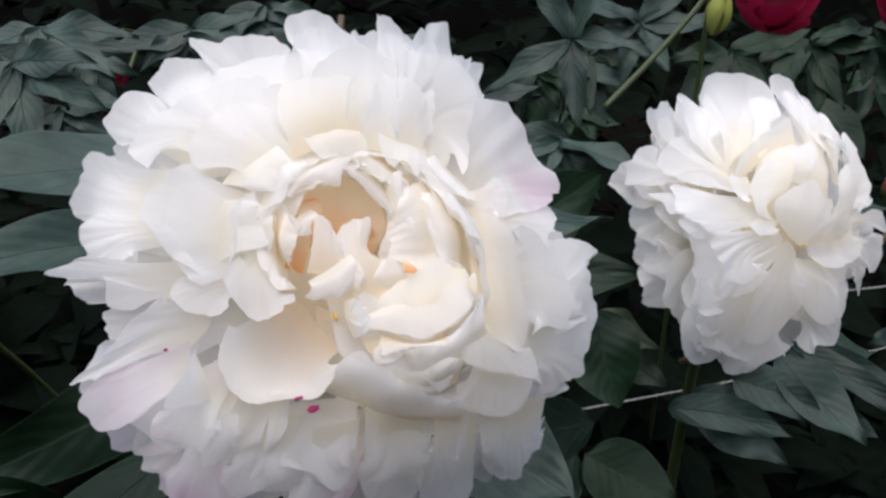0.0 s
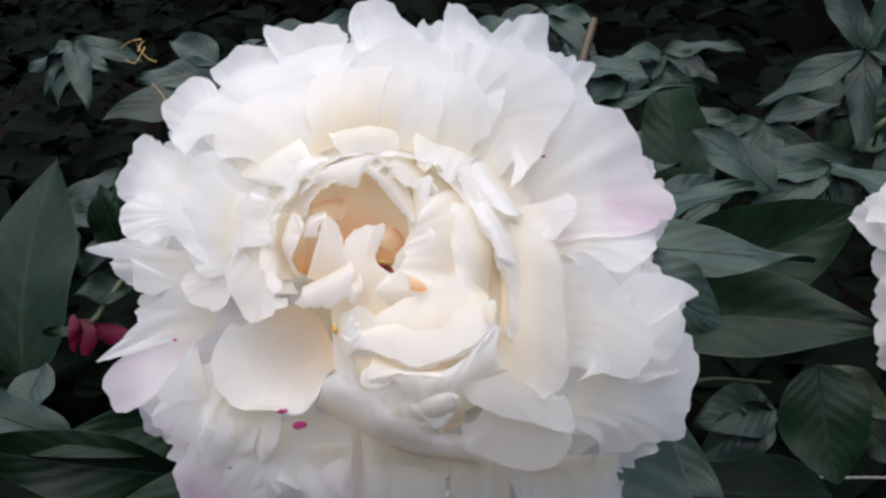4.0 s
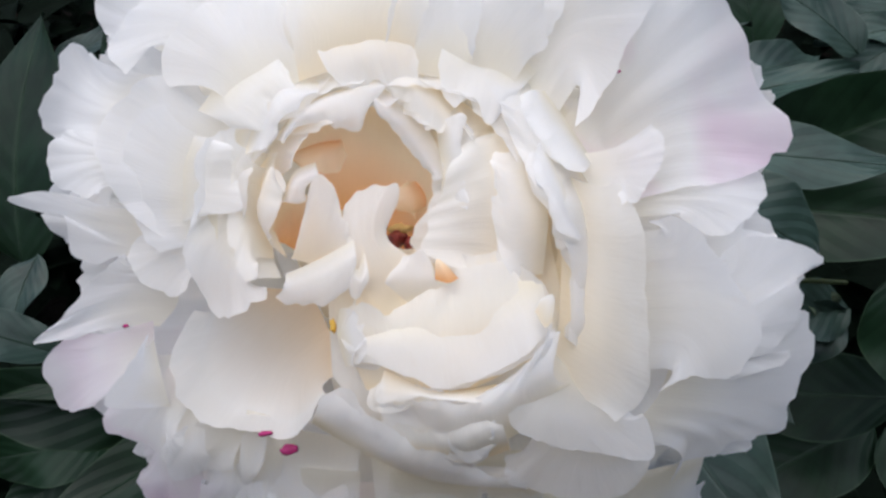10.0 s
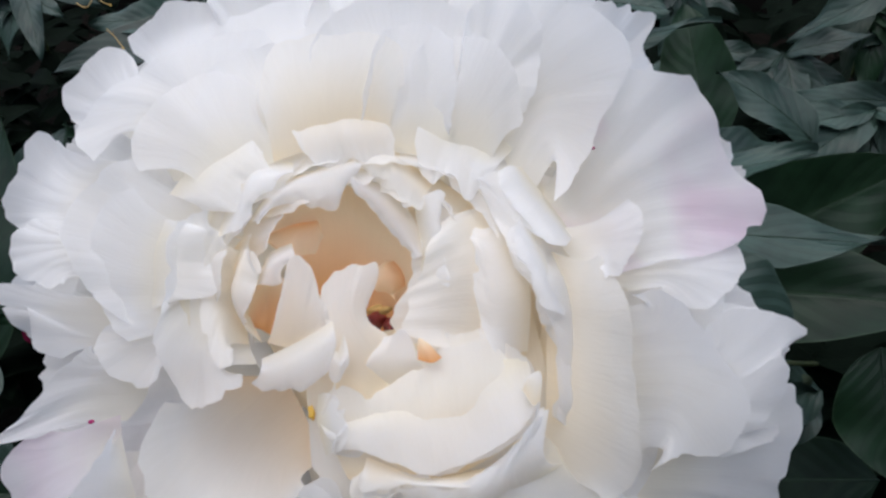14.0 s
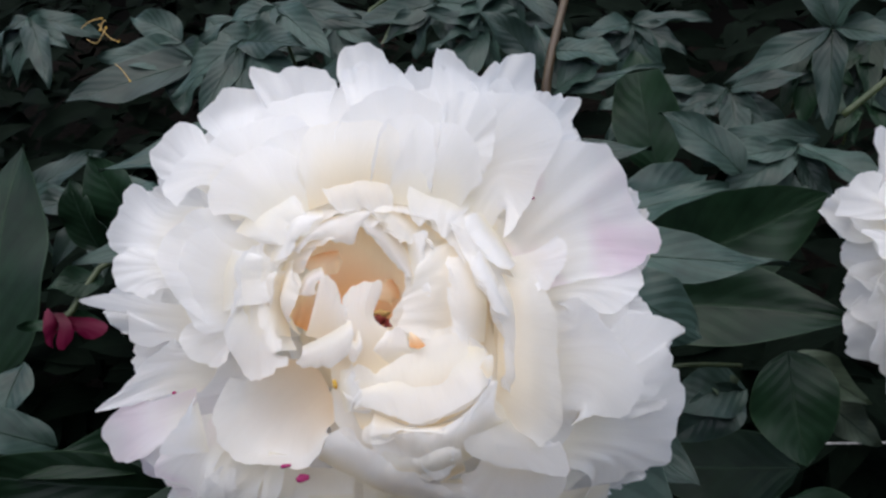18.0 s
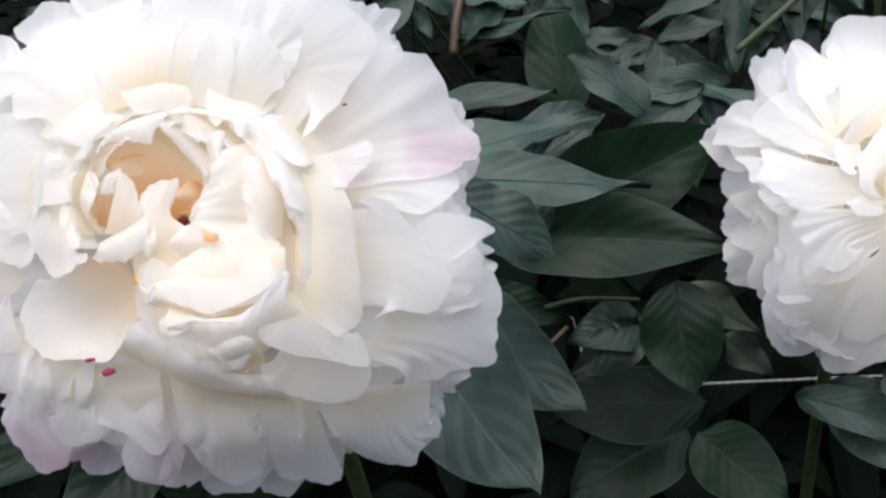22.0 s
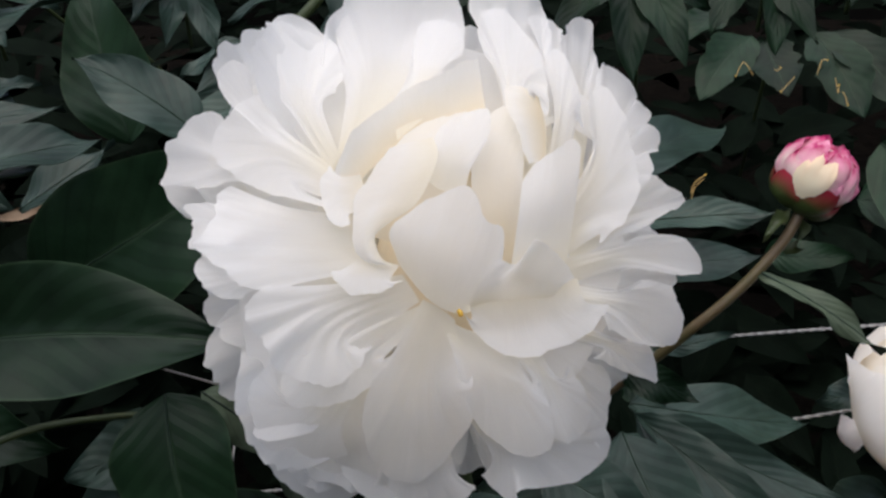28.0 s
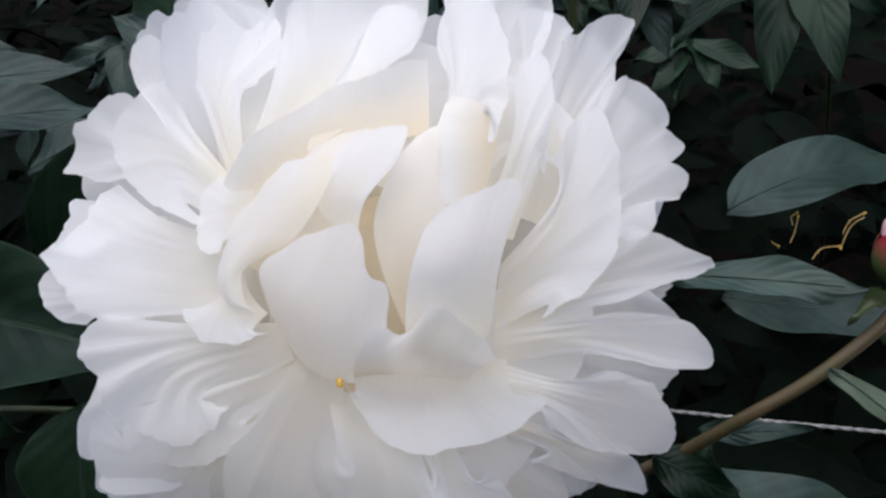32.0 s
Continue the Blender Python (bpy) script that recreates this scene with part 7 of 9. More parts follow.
petal(flower_b, (-0.0229, -0.0083, -0.0143), (-0.0709, -0.0258, -0.0204), 0.0397, bow=0.06, cup=0.04, ruffle=0.003, fringe=0.07)
petal(flower_b, (-0.0186, -0.0168, -0.0153), (-0.0577, -0.0522, -0.0237), 0.0371, bow=0.06, cup=0.04, ruffle=0.003, fringe=0.07)
petal(flower_b, (-0.0133, -0.0221, -0.0141), (-0.0412, -0.0685, -0.0196), 0.0377, bow=0.06, cup=0.04, ruffle=0.003, fringe=0.07)
petal(flower_b, (0.0107, -0.0213, -0.0061), (0.0330, -0.0660, 0.0069), 0.0503, bow=0.06, cup=0.04, ruffle=0.003, fringe=0.07)
petal(flower_b, (-0.0189, 0.0088, -0.0070), (-0.0587, 0.0273, 0.0041), 0.0344, bow=0.06, cup=0.04, ruffle=0.003, fringe=0.07)
petal(flower_b, (-0.0208, 0.0026, -0.0075), (-0.0644, 0.0080, 0.0024), 0.0344, bow=0.06, cup=0.04, ruffle=0.003, fringe=0.07)
# petals of the open face
loft(flower_b, [[(-0.0524, -0.0324, 0.0048), (-0.0452, -0.0444, -0.0012)], [(-0.0675, -0.0292, -0.0018), (-0.0493, -0.0553, -0.0157)], [(-0.0795, -0.0161, 0.0051), (-0.0769, -0.0328, -0.0100), (-0.0694, -0.0482, -0.0224), (-0.0590, -0.0604, -0.0271), (-0.0494, -0.0649, -0.0217), (-0.0455, -0.0637, -0.0154)]], 0.002, 0.001)
loft(flower_b, [[(-0.0457, -0.0395, 0.0072), (-0.0261, -0.0467, 0.0159)], [(-0.0437, -0.0572, -0.0071), (-0.0257, -0.0636, 0.0101)], [(-0.0490, -0.0608, -0.0138), (-0.0440, -0.0731, -0.0212), (-0.0346, -0.0765, -0.0102), (-0.0306, -0.0739, -0.0012), (-0.0203, -0.0715, 0.0167)]], 0.002, 0.001)
loft(flower_b, [[(-0.0229, -0.0432, 0.0213), (-0.0067, -0.0444, 0.0299)], [(-0.0176, -0.0617, 0.0202), (0.0101, -0.0647, 0.0220)], [(-0.0245, -0.0676, 0.0126), (-0.0154, -0.0787, 0.0184), (-0.0134, -0.0735, 0.0222), (0.0109, -0.0815, 0.0169), (0.0299, -0.0784, 0.0123), (0.0214, -0.0590, 0.0262)]], 0.002, 0.001)
# wide backing sheets added under the open petals
loft(flower_b, [[(-0.0384, 0.0322, 0.0121), (-0.0136, 0.0311, 0.0324), (0.0107, 0.0137, 0.0439)], [(-0.0374, 0.0512, 0.0084), (-0.0009, 0.0528, 0.0256), (0.0267, 0.0279, 0.0456)], [(-0.0473, 0.0644, 0.0011), (-0.0066, 0.0766, 0.0037), (0.0110, 0.0610, 0.0292), (0.0439, 0.0341, 0.0427), (0.0468, 0.0089, 0.0458)]], 0.0015, 0.001)
loft(flower_b, [[(-0.0437, 0.0089, 0.0250), (-0.0451, -0.0128, 0.0226), (-0.0306, -0.0313, 0.0228)], [(-0.0589, 0.0095, 0.0209), (-0.0617, -0.0158, 0.0136), (-0.0353, -0.0480, 0.0076)], [(-0.0669, 0.0286, 0.0109), (-0.0743, 0.0039, 0.0133), (-0.0691, -0.0264, 0.0009), (-0.0463, -0.0563, -0.0118), (-0.0238, -0.0619, 0.0125)]], 0.0015, 0.001)
loft(flower_b, [[(-0.0037, -0.0011, 0.0476), (-0.0010, -0.0231, 0.0332), (-0.0195, -0.0353, 0.0287)], [(0.0169, -0.0027, 0.0500), (0.0126, -0.0325, 0.0377), (-0.0083, -0.0509, 0.0289)], [(0.0402, -0.0017, 0.0482), (0.0312, -0.0247, 0.0446), (0.0136, -0.0468, 0.0334), (-0.0023, -0.0650, 0.0256)]], 0.0015, 0.001)
loft(flower_b, [[(0.0101, -0.0345, 0.0337), (0.0066, -0.0460, 0.0286)], [(0.0188, -0.0442, 0.0318), (0.0171, -0.0604, 0.0209)], [(0.0273, -0.0491, 0.0307), (0.0298, -0.0621, 0.0202), (0.0312, -0.0737, 0.0124), (0.0246, -0.0817, 0.0104)]], 0.002, 0.001)
loft(flower_b, [[(-0.0564, -0.0184, 0.0192), (-0.0440, -0.0232, 0.0237)], [(-0.0696, -0.0223, 0.0124), (-0.0553, -0.0343, 0.0114)], [(-0.0712, -0.0049, 0.0245), (-0.0792, -0.0154, 0.0157), (-0.0780, -0.0270, 0.0057), (-0.0743, -0.0370, -0.0041), (-0.0648, -0.0446, -0.0070), (-0.0521, -0.0494, -0.0022)]], 0.002, 0.001)
loft(flower_b, [[(-0.0448, 0.0475, 0.0068), (-0.0492, 0.0367, 0.0108)], [(-0.0559, 0.0561, -0.0029), (-0.0594, 0.0430, 0.0022)], [(-0.0521, 0.0655, 0.0015), (-0.0620, 0.0666, -0.0063), (-0.0664, 0.0630, -0.0097), (-0.0706, 0.0609, -0.0131), (-0.0722, 0.0534, -0.0141), (-0.0743, 0.0493, -0.0139), (-0.0692, 0.0468, -0.0069), (-0.0653, 0.0413, 0.0029)]], 0.0015, 0.0012)
loft(flower_b, [[(-0.0521, 0.0305, 0.0149), (-0.0560, 0.0217, 0.0198)], [(-0.0638, 0.0332, 0.0108), (-0.0673, 0.0255, 0.0180)], [(-0.0660, 0.0380, 0.0064), (-0.0736, 0.0410, -0.0031), (-0.0751, 0.0343, 0.0064), (-0.0803, 0.0274, 0.0131), (-0.0758, 0.0219, 0.0214)]], 0.0015, 0.0015)
loft(flower_b, [[(-0.0600, 0.0153, 0.0220), (-0.0617, 0.0069, 0.0232)], [(-0.0718, 0.0177, 0.0219), (-0.0716, 0.0103, 0.0230)], [(-0.0774, 0.0242, 0.0186), (-0.0805, 0.0233, 0.0170), (-0.0824, 0.0184, 0.0183), (-0.0807, 0.0128, 0.0208), (-0.0754, 0.0077, 0.0240)]], 0.0015, 0.001)
loft(flower_b, [[(-0.0315, -0.0091, 0.0384), (-0.0293, -0.0128, 0.0373)], [(-0.0547, -0.0105, 0.0297), (-0.0450, -0.0199, 0.0308)], [(-0.0725, -0.0108, 0.0227), (-0.0715, -0.0209, 0.0175), (-0.0658, -0.0262, 0.0163), (-0.0571, -0.0274, 0.0215), (-0.0494, -0.0259, 0.0281), (-0.0389, -0.0180, 0.0372)]], 0.0015, 0.001)
loft(flower_b, [[(-0.0340, 0.0005, 0.0382), (-0.0329, -0.0043, 0.0387), (-0.0320, -0.0082, 0.0386)], [(-0.0554, 0.0054, 0.0317), (-0.0569, -0.0039, 0.0304), (-0.0503, -0.0136, 0.0308)], [(-0.0746, 0.0123, 0.0275), (-0.0780, 0.0050, 0.0253), (-0.0769, -0.0003, 0.0255), (-0.0742, -0.0048, 0.0260), (-0.0722, -0.0109, 0.0248), (-0.0681, -0.0156, 0.0242), (-0.0590, -0.0212, 0.0258), (-0.0512, -0.0198, 0.0315), (-0.0450, -0.0143, 0.0371)]], 0.003, 0.0018)
loft(flower_b, [[(-0.0377, 0.0206, 0.0290), (-0.0386, 0.0097, 0.0345), (-0.0360, 0.0033, 0.0381)], [(-0.0535, 0.0298, 0.0208), (-0.0585, 0.0185, 0.0270), (-0.0561, 0.0071, 0.0313)], [(-0.0641, 0.0455, 0.0025), (-0.0685, 0.0362, 0.0103), (-0.0758, 0.0302, 0.0142), (-0.0799, 0.0263, 0.0176), (-0.0783, 0.0192, 0.0241), (-0.0764, 0.0128, 0.0265), (-0.0737, 0.0083, 0.0279)]], 0.002, 0.002)
loft(flower_b, [[(-0.0424, 0.0092, 0.0366), (-0.0359, 0.0032, 0.0422)], [(-0.0502, 0.0074, 0.0365), (-0.0399, -0.0001, 0.0419)], [(-0.0546, 0.0089, 0.0365), (-0.0514, 0.0013, 0.0385), (-0.0459, -0.0015, 0.0409), (-0.0352, -0.0014, 0.0462)]], 0.001, 0.001)
loft(flower_b, [[(0.0202, 0.0143, 0.0466), (0.0305, 0.0088, 0.0442)], [(0.0311, 0.0376, 0.0439), (0.0477, 0.0300, 0.0401)], [(0.0407, 0.0707, 0.0298), (0.0556, 0.0620, 0.0275), (0.0496, 0.0539, 0.0342), (0.0699, 0.0625, 0.0183), (0.0815, 0.0609, 0.0134), (0.0644, 0.0455, 0.0290), (0.0715, 0.0430, 0.0260)]], 0.0018, 0.001)
loft(flower_b, [[(0.0264, 0.0064, 0.0462), (0.0303, -0.0008, 0.0443)], [(0.0399, 0.0218, 0.0468), (0.0515, 0.0135, 0.0422)], [(0.0598, 0.0440, 0.0337), (0.0703, 0.0430, 0.0276), (0.0775, 0.0325, 0.0282), (0.0739, 0.0283, 0.0317), (0.0790, 0.0231, 0.0298), (0.0714, 0.0181, 0.0350)]], 0.0018, 0.001)
loft(flower_b, [[(0.0265, 0.0031, 0.0468), (0.0258, -0.0059, 0.0451)], [(0.0502, 0.0134, 0.0438), (0.0434, 0.0030, 0.0473)], [(0.0667, 0.0227, 0.0382), (0.0753, 0.0157, 0.0339), (0.0714, 0.0105, 0.0365), (0.0603, 0.0106, 0.0433), (0.0554, 0.0031, 0.0464), (0.0442, -0.0014, 0.0517)]], 0.0015, 0.001)
loft(flower_b, [[(0.0085, 0.0204, 0.0467), (0.0209, 0.0157, 0.0464)], [(0.0184, 0.0521, 0.0375), (0.0356, 0.0441, 0.0407)], [(0.0237, 0.0791, 0.0248), (0.0408, 0.0796, 0.0252), (0.0527, 0.0703, 0.0258), (0.0458, 0.0536, 0.0363)]], 0.0018, 0.001)
loft(flower_b, [[(-0.0344, 0.0366, 0.0206), (-0.0237, 0.0424, 0.0237), (-0.0119, 0.0442, 0.0292)], [(-0.0225, 0.0560, 0.0192), (-0.0056, 0.0618, 0.0198), (0.0047, 0.0554, 0.0319)], [(-0.0171, 0.0694, 0.0122), (-0.0107, 0.0800, 0.0048), (-0.0020, 0.0918, 0.0096), (0.0117, 0.0889, 0.0186), (0.0206, 0.0786, 0.0272), (0.0171, 0.0621, 0.0371)]], 0.002, 0.001)
loft(flower_b, [[(-0.0364, 0.0356, 0.0207), (-0.0324, 0.0389, 0.0218)], [(-0.0385, 0.0591, 0.0111), (-0.0295, 0.0569, 0.0165)], [(-0.0425, 0.0688, 0.0084), (-0.0416, 0.0770, 0.0071), (-0.0358, 0.0833, 0.0067), (-0.0271, 0.0882, 0.0038), (-0.0192, 0.0863, 0.0025), (-0.0158, 0.0784, 0.0049), (-0.0161, 0.0712, 0.0107), (-0.0230, 0.0567, 0.0223)]], 0.002, 0.001)
loft(flower_b, [[(-0.0366, 0.0355, 0.0216), (-0.0368, 0.0287, 0.0250)], [(-0.0451, 0.0603, 0.0069), (-0.0459, 0.0478, 0.0129)], [(-0.0422, 0.0745, 0.0083), (-0.0477, 0.0773, 0.0057), (-0.0519, 0.0765, 0.0035), (-0.0534, 0.0723, 0.0028), (-0.0531, 0.0646, 0.0040)]], 0.0012, 0.001)
loft(flower_b, [[(-0.0366, 0.0367, 0.0230), (-0.0374, 0.0284, 0.0268), (-0.0386, 0.0229, 0.0300)], [(-0.0433, 0.0551, 0.0125), (-0.0481, 0.0429, 0.0163), (-0.0475, 0.0319, 0.0241)], [(-0.0397, 0.0691, 0.0103), (-0.0511, 0.0650, 0.0064), (-0.0599, 0.0569, 0.0010), (-0.0614, 0.0487, 0.0035), (-0.0574, 0.0377, 0.0167), (-0.0521, 0.0289, 0.0271), (-0.0424, 0.0220, 0.0346)]], 0.0012, 0.001)
loft(flower_b, [[(-0.0195, 0.0370, 0.0343), (-0.0031, 0.0433, 0.0358)], [(-0.0138, 0.0490, 0.0304), (0.0031, 0.0534, 0.0340)], [(-0.0103, 0.0520, 0.0329), (-0.0001, 0.0629, 0.0270), (0.0070, 0.0707, 0.0250), (0.0137, 0.0674, 0.0316), (0.0120, 0.0557, 0.0399)]], 0.0012, 0.001)
loft(flower_b, [[(-0.0325, 0.0310, 0.0313), (-0.0354, 0.0196, 0.0351)], [(-0.0380, 0.0326, 0.0292), (-0.0410, 0.0211, 0.0338)], [(-0.0387, 0.0383, 0.0270), (-0.0450, 0.0300, 0.0285), (-0.0467, 0.0204, 0.0336), (-0.0433, 0.0163, 0.0374)]], 0.001, 0.001)
loft(flower_b, [[(0.0013, 0.0155, 0.0506), (0.0102, 0.0130, 0.0510)], [(0.0136, 0.0443, 0.0448), (0.0202, 0.0366, 0.0498)], [(0.0112, 0.0561, 0.0393), (0.0217, 0.0669, 0.0350), (0.0316, 0.0662, 0.0365), (0.0293, 0.0500, 0.0461), (0.0223, 0.0346, 0.0546), (0.0132, 0.0234, 0.0597)]], 0.0015, 0.001)
loft(flower_b, [[(0.0112, 0.0112, 0.0510), (0.0193, 0.0076, 0.0498)], [(0.0242, 0.0307, 0.0511), (0.0313, 0.0259, 0.0510)], [(0.0301, 0.0503, 0.0448), (0.0389, 0.0486, 0.0444), (0.0350, 0.0358, 0.0516), (0.0237, 0.0162, 0.0598)]], 0.0015, 0.001)
loft(flower_b, [[(0.0144, 0.0026, 0.0516), (0.0120, -0.0111, 0.0463)], [(0.0309, 0.0159, 0.0539), (0.0237, -0.0080, 0.0528)], [(0.0310, 0.0277, 0.0556), (0.0471, 0.0343, 0.0480), (0.0490, 0.0252, 0.0497), (0.0460, 0.0121, 0.0531), (0.0404, 0.0005, 0.0554), (0.0291, -0.0074, 0.0573), (0.0177, -0.0127, 0.0562)]], 0.0018, 0.001)
loft(flower_b, [[(0.0148, -0.0033, 0.0498), (0.0151, -0.0135, 0.0456)], [(0.0349, -0.0018, 0.0510), (0.0341, -0.0107, 0.0496)], [(0.0458, 0.0062, 0.0513), (0.0556, 0.0039, 0.0463), (0.0683, -0.0030, 0.0385), (0.0805, -0.0085, 0.0308), (0.0713, -0.0097, 0.0367), (0.0545, -0.0097, 0.0468), (0.0417, -0.0126, 0.0514)]], 0.0015, 0.0005)
loft(flower_b, [[(-0.0355, 0.0270, 0.0238), (-0.0193, 0.0347, 0.0313), (0.0083, 0.0361, 0.0403)], [(-0.0380, 0.0317, 0.0267), (-0.0205, 0.0414, 0.0328), (0.0104, 0.0464, 0.0406)], [(-0.0391, 0.0354, 0.0300), (-0.0318, 0.0422, 0.0311), (-0.0153, 0.0493, 0.0353), (-0.0020, 0.0509, 0.0400), (0.0118, 0.0559, 0.0417)]], 0.001, 0.001, mat=M_CREAM)
loft(flower_b, [[(-0.0078, -0.0083, 0.0454), (-0.0001, -0.0094, 0.0460)], [(-0.0111, 0.0174, 0.0510), (0.0021, 0.0129, 0.0551)], [(0.0053, 0.0380, 0.0465), (0.0107, 0.0343, 0.0497), (0.0078, 0.0231, 0.0549)]], 0.0006, 0.001, mat=M_CREAM)
loft(flower_b, [[(0.0243, 0.0382, 0.0467), (0.0177, 0.0257, 0.0527), (0.0114, 0.0161, 0.0556)], [(0.0159, 0.0408, 0.0494), (0.0101, 0.0281, 0.0559), (0.0054, 0.0175, 0.0595)], [(0.0107, 0.0427, 0.0493), (0.0042, 0.0290, 0.0579), (0.0003, 0.0172, 0.0621)]], 0.001, 0.001, mat=M_CREAM)
loft(flower_b, [[(-0.0169, 0.0332, 0.0496), (-0.0190, 0.0272, 0.0520), (-0.0275, 0.0178, 0.0493), (-0.0351, 0.0150, 0.0442), (-0.0395, 0.0127, 0.0414), (-0.0402, 0.0067, 0.0424), (-0.0382, 0.0038, 0.0428)], [(-0.0232, 0.0342, 0.0449), (-0.0273, 0.0258, 0.0475), (-0.0330, 0.0207, 0.0452), (-0.0392, 0.0173, 0.0425), (-0.0427, 0.0121, 0.0419), (-0.0426, 0.0070, 0.0420), (-0.0390, 0.0039, 0.0429)], [(-0.0274, 0.0353, 0.0382), (-0.0328, 0.0300, 0.0365), (-0.0383, 0.0252, 0.0349), (-0.0429, 0.0170, 0.0367), (-0.0451, 0.0105, 0.0379), (-0.0433, 0.0062, 0.0398), (-0.0392, 0.0038, 0.0423)]], 0.001, 0.0006)
# cream backing sheet added behind the folds to lighten their dark creases
loft(flower_b, [[(-0.0392, 0.0165, 0.0293), (-0.0237, 0.0008, 0.0437)], [(-0.0276, 0.0304, 0.0328), (-0.0154, 0.0193, 0.0480)], [(-0.0128, 0.0406, 0.0372), (0.0048, 0.0367, 0.0463)]], 0.0008, 0.001, mat=M_CREAM)
loft(flower_b, [[(-0.0219, 0.0260, 0.0443), (-0.0198, 0.0190, 0.0490), (-0.0153, 0.0164, 0.0540)], [(-0.0179, 0.0303, 0.0492), (-0.0159, 0.0261, 0.0540), (-0.0133, 0.0214, 0.0574)], [(-0.0164, 0.0338, 0.0489), (-0.0104, 0.0366, 0.0508), (-0.0008, 0.0357, 0.0547), (-0.0034, 0.0301, 0.0578), (-0.0083, 0.0246, 0.0593)]], 0.0013, 0.0006)
loft(flower_b, [[(-0.0355, 0.0035, 0.0414), (-0.0315, -0.0080, 0.0429), (-0.0244, -0.0146, 0.0420), (-0.0148, -0.0166, 0.0402)], [(-0.0359, 0.0122, 0.0433), (-0.0296, 0.0028, 0.0526), (-0.0211, -0.0070, 0.0541), (-0.0135, -0.0116, 0.0504)], [(-0.0312, 0.0155, 0.0458), (-0.0239, 0.0170, 0.0526), (-0.0164, 0.0167, 0.0588), (-0.0168, 0.0069, 0.0615), (-0.0141, 0.0031, 0.0634), (-0.0145, -0.0041, 0.0600)]], 0.0015, 0.0006)
loft(flower_b, [[(-0.0103, -0.0084, 0.0537), (-0.0005, -0.0122, 0.0524), (0.0074, -0.0115, 0.0553)], [(-0.0092, 0.0044, 0.0644), (-0.0003, 0.0041, 0.0666), (0.0109, 0.0053, 0.0655)], [(-0.0020, 0.0163, 0.0640), (0.0077, 0.0183, 0.0653), (0.0217, 0.0213, 0.0633)]], 0.0008, 0.001)
loft(flower_b, [[(-0.0210, -0.0149, 0.0444), (-0.0081, -0.0192, 0.0438), (0.0026, -0.0198, 0.0505)], [(-0.0208, -0.0096, 0.0514), (-0.0088, -0.0129, 0.0525), (0.0045, -0.0173, 0.0545)], [(-0.0150, -0.0014, 0.0607), (-0.0125, -0.0056, 0.0604), (-0.0092, -0.0056, 0.0611), (-0.0058, -0.0028, 0.0636), (0.0011, -0.0083, 0.0601), (0.0099, -0.0171, 0.0565)]], 0.0013, 0.0006)
loft(flower_b, [[(0.0109, -0.0110, 0.0482), (0.0112, -0.0185, 0.0457)], [(0.0290, -0.0128, 0.0528), (0.0295, -0.0204, 0.0503)], [(0.0386, -0.0119, 0.0533), (0.0564, -0.0180, 0.0477), (0.0635, -0.0232, 0.0441), (0.0669, -0.0299, 0.0413), (0.0648, -0.0324, 0.0417), (0.0546, -0.0307, 0.0458), (0.0390, -0.0241, 0.0511)]], 0.0012, 0.0005)
loft(flower_b, [[(0.0085, -0.0341, 0.0398), (0.0142, -0.0316, 0.0412)], [(0.0206, -0.0418, 0.0392), (0.0266, -0.0408, 0.0396)], [(0.0116, -0.0424, 0.0412), (0.0363, -0.0556, 0.0286), (0.0522, -0.0643, 0.0166), (0.0508, -0.0580, 0.0224), (0.0419, -0.0479, 0.0340), (0.0271, -0.0403, 0.0419)]], 0.0015, 0.001)
loft(flower_b, [[(0.0065, -0.0154, 0.0468), (0.0012, -0.0255, 0.0429)], [(0.0261, -0.0254, 0.0495), (0.0175, -0.0316, 0.0474)], [(0.0362, -0.0229, 0.0528), (0.0452, -0.0302, 0.0487), (0.0534, -0.0406, 0.0409), (0.0554, -0.0465, 0.0355), (0.0518, -0.0512, 0.0318), (0.0337, -0.0448, 0.0411), (0.0141, -0.0342, 0.0481)]], 0.0025, 0.0022)
loft(flower_b, [[(-0.0114, -0.0267, 0.0364), (-0.0025, -0.0301, 0.0399)], [(-0.0076, -0.0404, 0.0418), (0.0025, -0.0443, 0.0399)], [(-0.0132, -0.0442, 0.0401), (-0.0052, -0.0577, 0.0348), (0.0024, -0.0645, 0.0310), (0.0128, -0.0629, 0.0292), (0.0118, -0.0528, 0.0356), (0.0051, -0.0377, 0.0445)]], 0.0015, 0.001)
loft(flower_b, [[(-0.0266, -0.0144, 0.0369), (-0.0180, -0.0211, 0.0335), (-0.0093, -0.0275, 0.0385)], [(-0.0262, -0.0301, 0.0352), (-0.0174, -0.0365, 0.0410), (-0.0082, -0.0416, 0.0422)], [(-0.0280, -0.0385, 0.0320), (-0.0237, -0.0472, 0.0298), (-0.0182, -0.0567, 0.0301), (-0.0137, -0.0620, 0.0310), (-0.0082, -0.0636, 0.0327), (-0.0039, -0.0590, 0.0352), (-0.0047, -0.0445, 0.0431)]], 0.0015, 0.001)
loft(flower_b, [[(-0.0316, -0.0078, 0.0400), (-0.0267, -0.0123, 0.0391), (-0.0226, -0.0166, 0.0368)], [(-0.0460, -0.0225, 0.0310), (-0.0384, -0.0329, 0.0291), (-0.0253, -0.0335, 0.0359)], [(-0.0533, -0.0255, 0.0267), (-0.0518, -0.0402, 0.0138), (-0.0453, -0.0553, 0.0015), (-0.0355, -0.0606, 0.0071), (-0.0272, -0.0514, 0.0245), (-0.0236, -0.0416, 0.0347), (-0.0219, -0.0289, 0.0402)]], 0.0015, 0.001)
